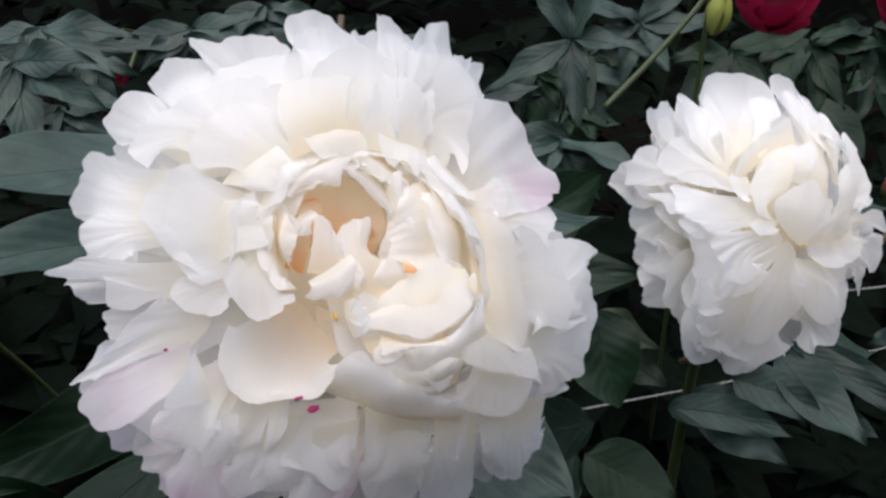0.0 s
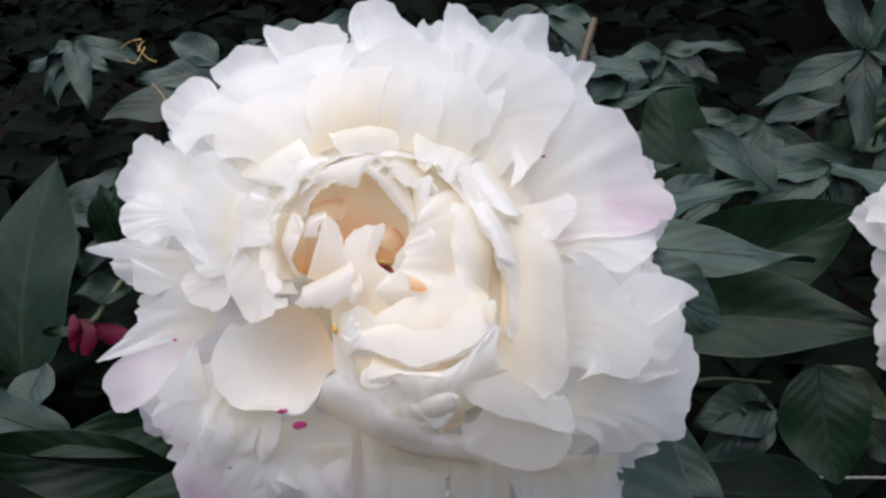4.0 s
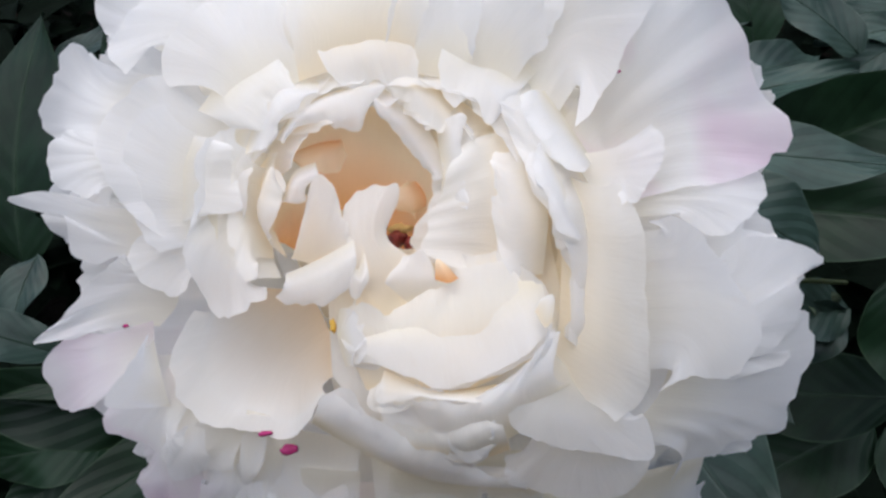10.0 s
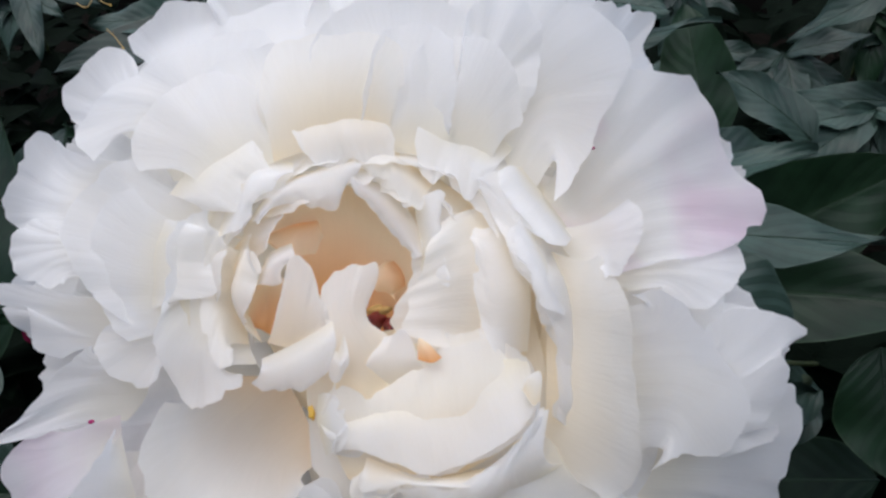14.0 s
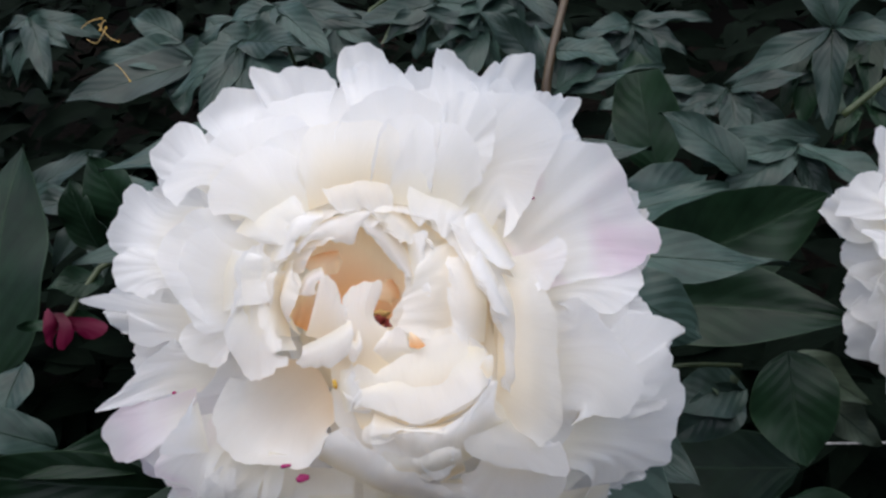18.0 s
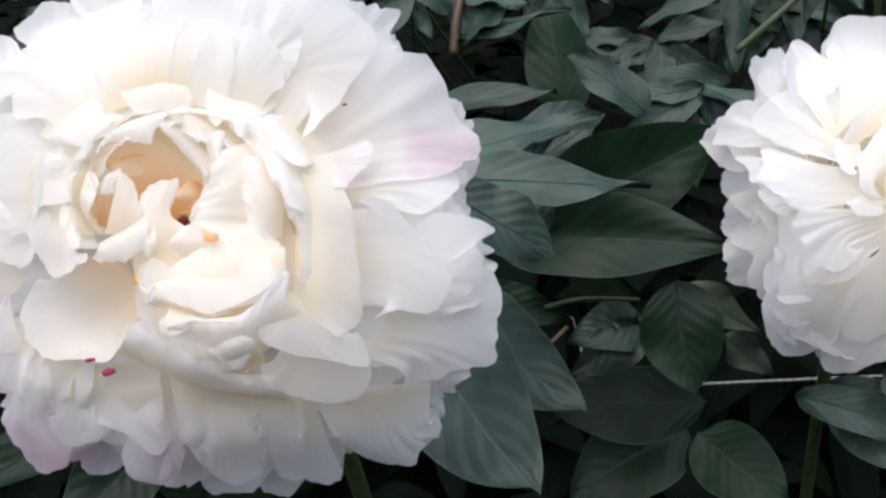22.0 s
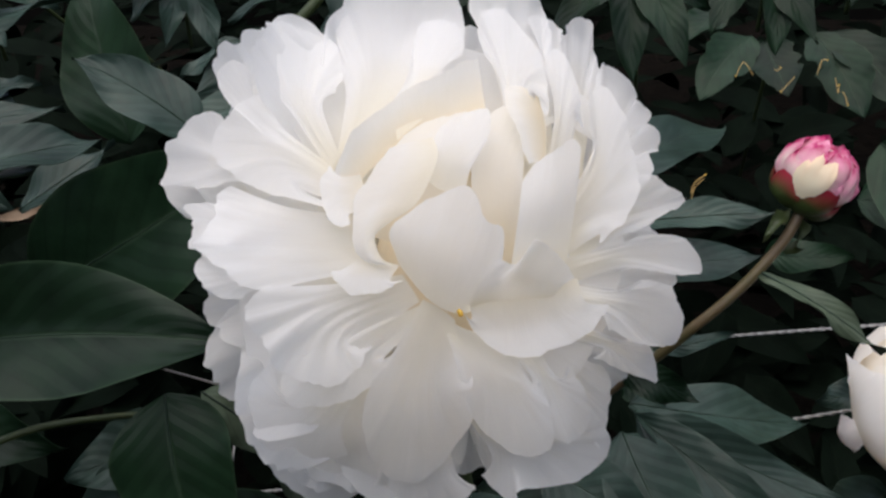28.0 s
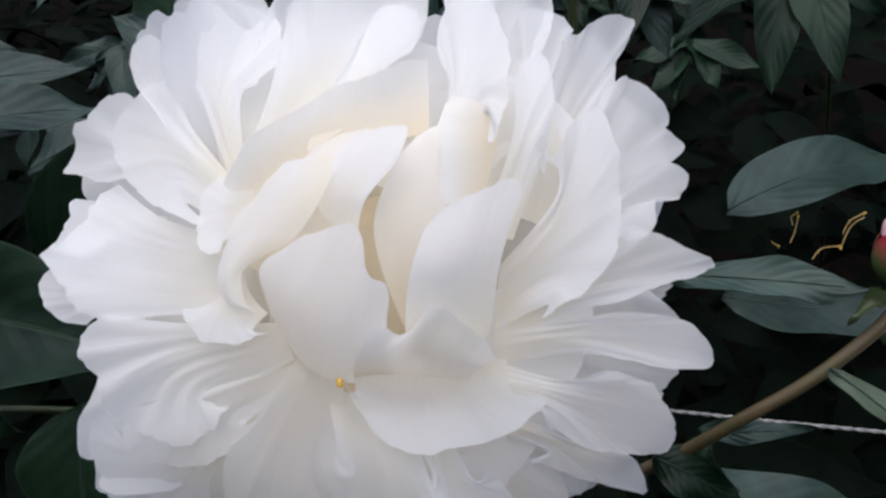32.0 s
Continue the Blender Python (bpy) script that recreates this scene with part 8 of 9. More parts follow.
loft(flower_b, [[(-0.0214, -0.0111, 0.0463), (-0.0102, -0.0129, 0.0483), (0.0112, -0.0176, 0.0521)], [(-0.0213, -0.0175, 0.0442), (-0.0101, -0.0246, 0.0456), (0.0116, -0.0252, 0.0521)], [(-0.0247, -0.0129, 0.0472), (-0.0224, -0.0207, 0.0440), (-0.0176, -0.0294, 0.0472), (-0.0113, -0.0333, 0.0509), (-0.0018, -0.0340, 0.0512), (0.0107, -0.0331, 0.0513), (0.0229, -0.0292, 0.0518)]], 0.0015, 0.001)
# stamens and stem of the open flower
drop("stamen_tuft", (-0.0242, -0.0148, 0.0442), (0.0008, 0.001, 0.0008), M_YELLOW, flower_b, 0.6, "yellow stamens")
drop("core", (0.0, 0.0, 0.012), (0.028, 0.026, 0.014), M_CREAM, flower_b, 0.2)
flower_foot(flower_b, 0.02)
stem_to(flower_b, (0.172, 0.526, 0.671), (0.192, 0.626, 0.000))
# ---- leaves between and round the two flowers ----
# leaves beside the large flower
plant_leaf([((-0.041, 0.415, 0.720), (0.053, 0.454, 0.741), 0.031, (0.05, -0.30, 0.95), {"fold": 0.12, "droop": 0.05, "side_bend": 0.03}), ((-0.009, 0.392, 0.733), (0.081, 0.414, 0.726), 0.026, (0.10, -0.35, 0.95), {"fold": 0.1, "droop": 0.05, "side_bend": 0.04}), ((-0.119, 0.593, 0.675), (-0.004, 0.617, 0.695), 0.028, (0.05, -0.30, 0.95), {"fold": 0.14, "droop": 0.05, "side_bend": 0.05})], "dark green glossy peony leaf beside the white flowers")
plant_leaf([((0.011, 0.348, 0.751), (0.053, 0.357, 0.722), 0.028, (0.20, -0.55, 0.85), {"fold": 0.1, "droop": 0.04, "blunt": 0.7, "side_bend": 0.03})], "broad dark leaf tucked behind the cream peony")
# leaves below with the darker material carry bush shade in their colour
plant_leaf([((-0.012, 0.502, 0.641), (0.117, 0.489, 0.660), 0.048, (-0.05, -0.72, 0.70), {"fold": 0.2, "droop": 0.03, "wave": 0.004, "blunt": 0.4})], "large dark leaf with a notched wavy margin", mat=M_LEAF_DEEP_SHADED)
plant_leaf([((0.001, 0.563, 0.632), (0.101, 0.577, 0.690), 0.065, (0.10, -1.00, 0.35), {"fold": 0.12, "droop": 0.04, "blunt": 0.5})], "deep green shaded leaf between the two flowers", mat=M_LEAF_DEEP_SHADED)
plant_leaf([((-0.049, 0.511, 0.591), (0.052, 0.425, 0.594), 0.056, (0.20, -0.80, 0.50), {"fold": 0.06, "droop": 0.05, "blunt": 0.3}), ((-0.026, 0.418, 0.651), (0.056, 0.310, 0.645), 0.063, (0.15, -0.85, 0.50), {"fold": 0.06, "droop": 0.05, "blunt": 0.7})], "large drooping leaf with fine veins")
plant_leaf([((-0.048, 0.512, 0.588), (0.028, 0.509, 0.593), 0.032, (0.00, -0.80, 0.60), {"fold": 0.15}), ((-0.050, 0.513, 0.590), (-0.049, 0.512, 0.617), 0.018, (0.00, -0.90, 0.40), {"fold": 0.15}), ((-0.059, 0.453, 0.640), (-0.033, 0.447, 0.643), 0.014, (0.00, -0.70, 0.70), {"blunt": 0.6})], "shaded leaf springing from a red stalk node", mat=M_LEAF_DEEP_SHADED)
plant_leaf([((0.106, 0.559, 0.508), (0.004, 0.528, 0.512), 0.051, (0.00, -0.75, 0.65), {"fold": 0.05, "blunt": 0.5}), ((0.097, 0.567, 0.475), (0.028, 0.499, 0.456), 0.059, (0.00, -0.70, 0.70), {"fold": 0.06, "blunt": 0.5}), ((0.103, 0.568, 0.475), (0.162, 0.524, 0.464), 0.052, (0.00, -0.70, 0.70), {"fold": 0.06, "blunt": 0.5})], "broad shaded leaf near the twine", mat=M_LEAF_DEEP_SHADED)
plant_leaf([((-0.000, 0.489, 0.646), (0.023, 0.501, 0.680), 0.017, (0.30, -0.70, 0.60), {"fold": 0.2}), ((-0.006, 0.570, 0.666), (0.028, 0.599, 0.685), 0.022, (-0.10, -0.50, 0.85), {"fold": 0.1})], "curled grey-green leaf edge behind the long leaves")
plant_leaf([((0.235, 0.838, 0.561), (0.333, 0.974, 0.550), 0.051, (0.00, -0.45, 0.90), {"fold": 0.08, "droop": 0.05, "blunt": 0.6})], "dark green leaves behind the pink bud", mat=M_LEAF)
plant_leaf([((0.242, 0.598, 0.653), (0.305, 0.599, 0.659), 0.015, (0.05, -0.40, 0.90), {"fold": 0.1, "droop": 0.03}), ((0.234, 0.883, 0.475), (0.365, 0.925, 0.464), 0.043, (0.00, -0.50, 0.85), {"fold": 0.08, "droop": 0.03})], "long leaf with dried stamens by the pink bud")
plant_leaf([((0.256, 0.601, 0.589), (0.295, 0.613, 0.592), 0.009, (0.00, -0.60, 0.70), {"fold": 0.15}), ((0.245, 0.577, 0.593), (0.277, 0.578, 0.580), 0.016, (0.20, -0.80, 0.40), {"mat": M_LEAF_DEEP_SHADED, "fold": 0.1})], "small leaf on the bud stalk")
# the other leaves
plant_leaf([((0.051, 0.632, 0.676), (-0.002, 0.630, 0.713), 0.032, (0.50, -0.50, 0.70), {"fold": 0.08, "droop": 0.05})], "narrow upright leaf with a pale sheen")
plant_leaf([((-0.006, 0.673, 0.654), (-0.032, 0.710, 0.731), 0.048, (0.10, -1.00, 0.45), {"fold": 0.08, "droop": 0.05, "blunt": 0.5})], "deep green upright leaf in shade", mat=M_LEAF_DEEP_SHADED)
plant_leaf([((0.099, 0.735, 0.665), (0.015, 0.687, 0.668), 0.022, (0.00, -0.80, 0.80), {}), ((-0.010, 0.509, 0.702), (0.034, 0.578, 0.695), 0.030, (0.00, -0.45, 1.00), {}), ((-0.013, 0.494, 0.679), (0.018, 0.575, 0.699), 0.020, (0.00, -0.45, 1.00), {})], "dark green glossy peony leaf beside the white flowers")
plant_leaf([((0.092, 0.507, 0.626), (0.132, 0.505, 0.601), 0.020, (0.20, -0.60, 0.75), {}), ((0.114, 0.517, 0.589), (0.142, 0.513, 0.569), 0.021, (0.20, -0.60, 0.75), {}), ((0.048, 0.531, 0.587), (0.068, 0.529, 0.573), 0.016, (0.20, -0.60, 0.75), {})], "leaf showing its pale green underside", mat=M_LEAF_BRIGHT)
plant_leaf([((0.088, 0.489, 0.638), (0.103, 0.464, 0.586), 0.044, (0.10, -1.00, 0.45), {"blunt": 0.6, "fold": 0.02})], "shaded hanging leaf below the two flowers", mat=M_LEAF_DEEP_SHADED)
plant_leaf([((0.069, 0.533, 0.580), (0.026, 0.507, 0.578), 0.032, (0.00, -0.80, 0.80), {}), ((0.067, 0.532, 0.579), (0.030, 0.498, 0.560), 0.030, (0.10, -1.00, 0.45), {})], "dark green glossy peony leaf beside the white flowers")
plant_leaf([((0.160, 0.571, 0.514), (0.242, 0.544, 0.508), 0.028, (0.00, -0.80, 0.80), {}), ((0.211, 0.592, 0.525), (0.268, 0.555, 0.514), 0.036, (0.00, -0.80, 0.80), {}), ((0.182, 0.571, 0.504), (0.238, 0.534, 0.492), 0.032, (0.00, -0.80, 0.80), {})], "dark green glossy peony leaf beside the white flowers")
plant_leaf([((0.294, 0.569, 0.648), (0.338, 0.554, 0.624), 0.010, (0.00, -0.45, 1.00), {"droop": 0.04})], "slim leaf below the pink bud", mat=M_LEAF_BRIGHT)
plant_leaf([((0.252, 0.624, 0.542), (0.345, 0.661, 0.506), 0.032, (0.00, -0.45, 1.00), {}), ((0.253, 0.614, 0.545), (0.356, 0.595, 0.510), 0.024, (0.00, -0.80, 0.80), {}), ((0.254, 0.613, 0.543), (0.329, 0.549, 0.517), 0.024, (0.00, -0.80, 0.80), {}), ((0.248, 0.608, 0.537), (0.291, 0.537, 0.506), 0.040, (0.00, -0.80, 0.80), {"blunt": 0.2}), ((0.179, 0.594, 0.508), (0.259, 0.577, 0.501), 0.028, (0.00, -0.80, 0.80), {}), ((0.274, 0.598, 0.494), (0.320, 0.575, 0.485), 0.020, (0.00, -0.80, 0.80), {})], "deeply divided leaf below the open flower")
plant_leaf([((0.387, 0.760, 0.625), (0.431, 0.705, 0.562), 0.050, (0.10, -1.00, 0.45), {}), ((0.380, 0.762, 0.590), (0.434, 0.748, 0.594), 0.042, (0.00, -0.80, 0.80), {})], "dark leaf with faint ribs beside the bud", mat=M_LEAF_DEEP_SHADED)
plant_leaf([((0.246, 0.647, 0.543), (0.272, 0.627, 0.542), 0.017, (0.10, -1.00, 0.45), {}), ((0.333, 0.759, 0.555), (0.379, 0.745, 0.562), 0.021, (0.00, -0.80, 0.80), {})], "green leaf in the shade under the flower", mat=M_LEAF_DEEP_SHADED)
plant_leaf([((0.385, 0.648, 0.474), (0.338, 0.598, 0.480), 0.030, (0.00, -0.80, 0.80), {}), ((0.396, 0.647, 0.471), (0.413, 0.600, 0.466), 0.038, (0.00, -0.80, 0.80), {}), ((0.395, 0.726, 0.486), (0.359, 0.701, 0.492), 0.019, (0.00, -0.80, 0.80), {})], "dark leaf under the half-open bud")
plant_leaf([((0.380, 1.191, 0.564), (0.328, 1.114, 0.525), 0.051, (0.00, -0.80, 0.60), {"teeth": 0.25, "blunt": 0.4}), ((0.393, 1.189, 0.559), (0.410, 1.125, 0.526), 0.051, (0.00, -0.80, 0.60), {"teeth": 0.25, "blunt": 0.4}), ((0.441, 1.199, 0.565), (0.479, 1.121, 0.504), 0.056, (0.00, -0.80, 0.60), {"teeth": 0.25, "blunt": 0.4}), ((0.459, 1.201, 0.565), (0.520, 1.128, 0.507), 0.051, (0.00, -0.80, 0.60), {"teeth": 0.25, "blunt": 0.4}), ((0.351, 1.232, 0.582), (0.319, 1.182, 0.563), 0.041, (0.00, -0.45, 1.00), {})], "toothed far leaf dusted with fallen stamens", mat=M_LEAF_DEEP_SHADED)
plant_leaf([((-0.413, 0.442, 0.563), (-0.432, 0.537, 0.694), 0.088, (0.10, -1.00, 0.45), {"fold": 0.05})], "large dark leaf standing upright at the edge", mat=M_LEAF_DEEP_SHADED)
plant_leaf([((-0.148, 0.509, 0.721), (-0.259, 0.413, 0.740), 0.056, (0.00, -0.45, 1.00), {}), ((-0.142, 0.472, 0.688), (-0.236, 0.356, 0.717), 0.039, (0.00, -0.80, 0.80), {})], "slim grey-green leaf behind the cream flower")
plant_leaf([((-0.308, 0.489, 0.658), (-0.333, 0.487, 0.715), 0.039, (0.10, -1.00, 0.45), {}), ((-0.332, 0.477, 0.653), (-0.342, 0.476, 0.701), 0.030, (0.10, -1.00, 0.45), {}), ((-0.340, 0.483, 0.627), (-0.362, 0.453, 0.632), 0.022, (0.00, -0.80, 0.80), {}), ((-0.337, 0.470, 0.601), (-0.376, 0.436, 0.611), 0.014, (0.00, -0.80, 0.80), {})], "dark leaf in the shade behind the flower", mat=M_LEAF_DEEP_SHADED)
plant_leaf([((-0.107, 0.328, 0.661), (-0.159, 0.213, 0.660), 0.027, (0.00, -0.80, 0.80), {"fold": 0.08}), ((-0.116, 0.366, 0.673), (-0.186, 0.253, 0.684), 0.034, (0.10, -1.00, 0.45), {}), ((-0.144, 0.287, 0.660), (-0.219, 0.240, 0.692), 0.028, (0.10, -1.00, 0.45), {}), ((-0.095, 0.288, 0.659), (-0.113, 0.242, 0.644), 0.032, (0.10, -1.00, 0.45), {})], "large veined leaf spreading below the cream flower", mat=M_LEAF_DEEP_SHADED)
plant_leaf([((-0.240, 0.330, 0.578), (-0.300, 0.295, 0.571), 0.034, (0.10, -1.00, 0.45), {}), ((-0.256, 0.332, 0.555), (-0.284, 0.286, 0.547), 0.031, (0.10, -1.00, 0.45), {})], "shaded leaf low under the cream flower", mat=M_LEAF_DEEP_SHADED)
plant_leaf([((-0.241, 0.321, 0.634), (-0.293, 0.291, 0.672), 0.026, (0.00, -0.45, 1.00), {}), ((-0.330, 0.394, 0.620), (-0.323, 0.350, 0.585), 0.027, (0.00, -0.80, 0.80), {})], "veined leaf with its tip bent down")
plant_leaf([((-0.395, 0.702, 0.709), (-0.481, 0.633, 0.691), 0.042, (0.00, -0.80, 0.80), {}), ((-0.399, 0.697, 0.703), (-0.388, 0.662, 0.677), 0.033, (0.00, -0.80, 0.80), {}), ((-0.418, 0.723, 0.719), (-0.385, 0.699, 0.698), 0.029, (0.00, -0.80, 0.80), {}), ((-0.402, 0.738, 0.736), (-0.327, 0.722, 0.697), 0.030, (0.00, -0.80, 0.80), {}), ((-0.369, 0.748, 0.729), (-0.305, 0.738, 0.709), 0.030, (0.00, -0.80, 0.80), {}), ((-0.396, 0.703, 0.711), (-0.472, 0.675, 0.716), 0.033, (0.00, -0.80, 0.80), {}), ((-0.341, 0.745, 0.747), (-0.246, 0.749, 0.731), 0.022, (0.00, -0.80, 0.80), {}), ((-0.406, 0.706, 0.724), (-0.462, 0.717, 0.740), 0.030, (0.00, -0.80, 0.80), {})], "dark green glossy peony leaf beside the white flowers", stalk=[(-0.386, 0.712, 0.678), (-0.398, 0.701, 0.709)])
plant_leaf([((-0.075, 0.654, 0.744), (-0.031, 0.657, 0.739), 0.026, (0.00, -0.45, 1.00), {}), ((-0.076, 0.639, 0.717), (-0.042, 0.652, 0.738), 0.025, (0.00, -0.45, 1.00), {}), ((-0.083, 0.646, 0.734), (-0.124, 0.639, 0.773), 0.023, (0.00, -0.80, 0.80), {}), ((-0.079, 0.638, 0.717), (-0.004, 0.664, 0.733), 0.015, (0.00, -0.45, 1.00), {}), ((-0.063, 0.643, 0.716), (-0.095, 0.678, 0.757), 0.020, (0.00, -0.45, 1.00), {})], "upright narrow leaves along a reddish stem")
plant_leaf([((0.098, 0.753, 0.740), (0.126, 0.757, 0.791), 0.022, (-0.29, -0.52, 0.80), {}), ((0.098, 0.753, 0.740), (0.063, 0.764, 0.792), 0.025, (-0.05, -0.51, 0.80), {}), ((0.098, 0.753, 0.740), (0.029, 0.740, 0.700), 0.024, (0.12, -0.47, 0.80), {}), ((0.098, 0.753, 0.740), (0.102, 0.713, 0.679), 0.023, (-0.27, -0.31, 0.80), {}), ((0.098, 0.753, 0.740), (0.161, 0.729, 0.731), 0.021, (-0.31, -0.35, 0.80), {})], "spray of slim dark green peony leaflets", stalk=[(0.097, 0.777, 0.674), (0.097, 0.765, 0.707), (0.098, 0.753, 0.740)])
plant_leaf([((0.161, 0.810, 0.742), (0.092, 0.798, 0.766), 0.023, (0.01, -0.49, 0.80), {}), ((0.161, 0.810, 0.742), (0.116, 0.774, 0.722), 0.018, (0.27, -0.46, 0.80), {}), ((0.161, 0.810, 0.742), (0.145, 0.778, 0.695), 0.019, (-0.05, -0.76, 0.80), {}), ((0.161, 0.810, 0.742), (0.183, 0.766, 0.709), 0.018, (-0.05, -0.57, 0.80), {}), ((0.161, 0.810, 0.742), (0.239, 0.787, 0.745), 0.025, (-0.10, -0.63, 0.80), {}), ((0.161, 0.810, 0.742), (0.213, 0.826, 0.788), 0.025, (-0.30, -0.89, 0.80), {})], "spray of slim dark green peony leaflets", stalk=[(0.161, 0.834, 0.676), (0.161, 0.822, 0.709), (0.161, 0.810, 0.742)])
# sprays given their own mat are coloured darker in place of shade
plant_leaf([((0.253, 0.851, 0.709), (0.193, 0.840, 0.705), 0.022, (-0.01, -0.74, 0.80), {}), ((0.253, 0.851, 0.709), (0.201, 0.804, 0.667), 0.028, (-0.31, -0.82, 0.80), {}), ((0.253, 0.851, 0.709), (0.253, 0.797, 0.648), 0.026, (0.17, -0.89, 0.80), {}), ((0.253, 0.851, 0.709), (0.283, 0.797, 0.657), 0.026, (-0.03, -0.77, 0.80), {}), ((0.253, 0.851, 0.709), (0.299, 0.844, 0.678), 0.022, (-0.21, -0.74, 0.80), {}), ((0.253, 0.851, 0.709), (0.323, 0.843, 0.731), 0.028, (-0.09, -0.64, 0.80), {})], "spray of slim dark green peony leaflets", stalk=[(0.252, 0.875, 0.642), (0.253, 0.863, 0.676), (0.253, 0.851, 0.709)], mat=M_LEAF_DEEP_SHADED)
plant_leaf([((0.343, 0.907, 0.707), (0.289, 0.888, 0.687), 0.022, (-0.01, -0.74, 0.80), {}), ((0.343, 0.907, 0.707), (0.302, 0.857, 0.658), 0.028, (-0.31, -0.82, 0.80), {}), ((0.343, 0.907, 0.707), (0.343, 0.853, 0.646), 0.026, (0.17, -0.89, 0.80), {}), ((0.343, 0.907, 0.707), (0.367, 0.852, 0.653), 0.026, (-0.03, -0.77, 0.80), {}), ((0.343, 0.907, 0.707), (0.381, 0.895, 0.668), 0.022, (-0.21, -0.74, 0.80), {}), ((0.343, 0.907, 0.707), (0.414, 0.887, 0.703), 0.028, (-0.09, -0.64, 0.80), {})], "spray of slim dark green peony leaflets", stalk=[(0.343, 0.931, 0.641), (0.343, 0.919, 0.674), (0.343, 0.907, 0.707)], mat=M_LEAF_DEEP_SHADED)
plant_leaf([((0.403, 0.912, 0.717), (0.339, 0.884, 0.708), 0.023, (0.06, -0.32, 0.80), {}), ((0.403, 0.912, 0.717), (0.370, 0.879, 0.685), 0.021, (-0.06, -0.76, 0.80), {}), ((0.403, 0.912, 0.717), (0.389, 0.873, 0.671), 0.020, (0.31, -0.62, 0.80), {}), ((0.403, 0.912, 0.717), (0.417, 0.889, 0.666), 0.019, (-0.39, -0.74, 0.80), {}), ((0.403, 0.912, 0.717), (0.453, 0.890, 0.681), 0.022, (-0.30, -0.77, 0.80), {}), ((0.403, 0.912, 0.717), (0.481, 0.900, 0.706), 0.024, (0.30, -0.30, 0.80), {})], "spray of slim dark green peony leaflets", stalk=[(0.402, 0.937, 0.651), (0.402, 0.924, 0.684), (0.403, 0.912, 0.717)], mat=M_LEAF_DEEP_SHADED)
plant_leaf([((0.083, 0.671, 0.682), (0.027, 0.642, 0.677), 0.020, (-0.08, -0.51, 0.80), {}), ((0.083, 0.671, 0.682), (0.033, 0.619, 0.653), 0.026, (0.37, -0.76, 0.80), {}), ((0.083, 0.671, 0.682), (0.086, 0.636, 0.623), 0.021, (0.05, -0.72, 0.80), {}), ((0.083, 0.671, 0.682), (0.113, 0.648, 0.643), 0.017, (-0.13, -0.33, 0.80), {}), ((0.083, 0.671, 0.682), (0.149, 0.629, 0.667), 0.024, (0.26, -0.40, 0.80), {})], "spray of slim dark green peony leaflets", stalk=[(0.083, 0.695, 0.616), (0.083, 0.683, 0.649), (0.083, 0.671, 0.682)])
plant_leaf([((-0.286, 0.660, 0.767), (-0.345, 0.644, 0.743), 0.024, (-0.31, -0.38, 0.80), {}), ((-0.286, 0.660, 0.767), (-0.310, 0.626, 0.729), 0.017, (0.08, -0.84, 0.80), {}), ((-0.286, 0.660, 0.767), (-0.276, 0.616, 0.724), 0.020, (-0.37, -0.69, 0.80), {}), ((-0.286, 0.660, 0.767), (-0.222, 0.618, 0.741), 0.026, (-0.22, -0.44, 0.80), {}), ((-0.286, 0.660, 0.767), (-0.217, 0.659, 0.760), 0.023, (-0.33, -0.64, 0.80), {})], "spray of slim dark green peony leaflets", stalk=[(-0.287, 0.685, 0.701), (-0.287, 0.672, 0.734), (-0.286, 0.660, 0.767)])
plant_leaf([((-0.233, 0.852, 0.728), (-0.303, 0.820, 0.715), 0.030, (0.10, -0.79, 0.80), {}), ((-0.233, 0.852, 0.728), (-0.273, 0.812, 0.698), 0.022, (0.24, -0.75, 0.80), {}), ((-0.233, 0.852, 0.728), (-0.246, 0.824, 0.683), 0.020, (-0.20, -0.49, 0.80), {}), ((-0.233, 0.852, 0.728), (-0.210, 0.828, 0.687), 0.020, (0.02, -0.64, 0.80), {}), ((-0.233, 0.852, 0.728), (-0.177, 0.836, 0.703), 0.020, (-0.11, -0.67, 0.80), {}), ((-0.233, 0.852, 0.728), (-0.156, 0.843, 0.726), 0.031, (-0.23, -0.72, 0.80), {})], "spray of slim dark green peony leaflets", stalk=[(-0.233, 0.877, 0.662), (-0.233, 0.865, 0.695), (-0.233, 0.852, 0.728)])
plant_leaf([((-0.167, 0.862, 0.747), (-0.224, 0.846, 0.717), 0.022, (0.16, -0.41, 0.80), {}), ((-0.167, 0.862, 0.747), (-0.192, 0.821, 0.712), 0.022, (-0.34, -0.40, 0.80), {}), ((-0.167, 0.862, 0.747), (-0.173, 0.832, 0.688), 0.024, (0.22, -0.71, 0.80), {}), ((-0.167, 0.862, 0.747), (-0.144, 0.835, 0.702), 0.020, (-0.36, -0.70, 0.80), {}), ((-0.167, 0.862, 0.747), (-0.107, 0.826, 0.712), 0.024, (0.07, -0.52, 0.80), {}), ((-0.167, 0.862, 0.747), (-0.112, 0.857, 0.737), 0.017, (0.09, -0.67, 0.80), {})], "spray of slim dark green peony leaflets", stalk=[(-0.167, 0.886, 0.680), (-0.167, 0.874, 0.714), (-0.167, 0.862, 0.747)])
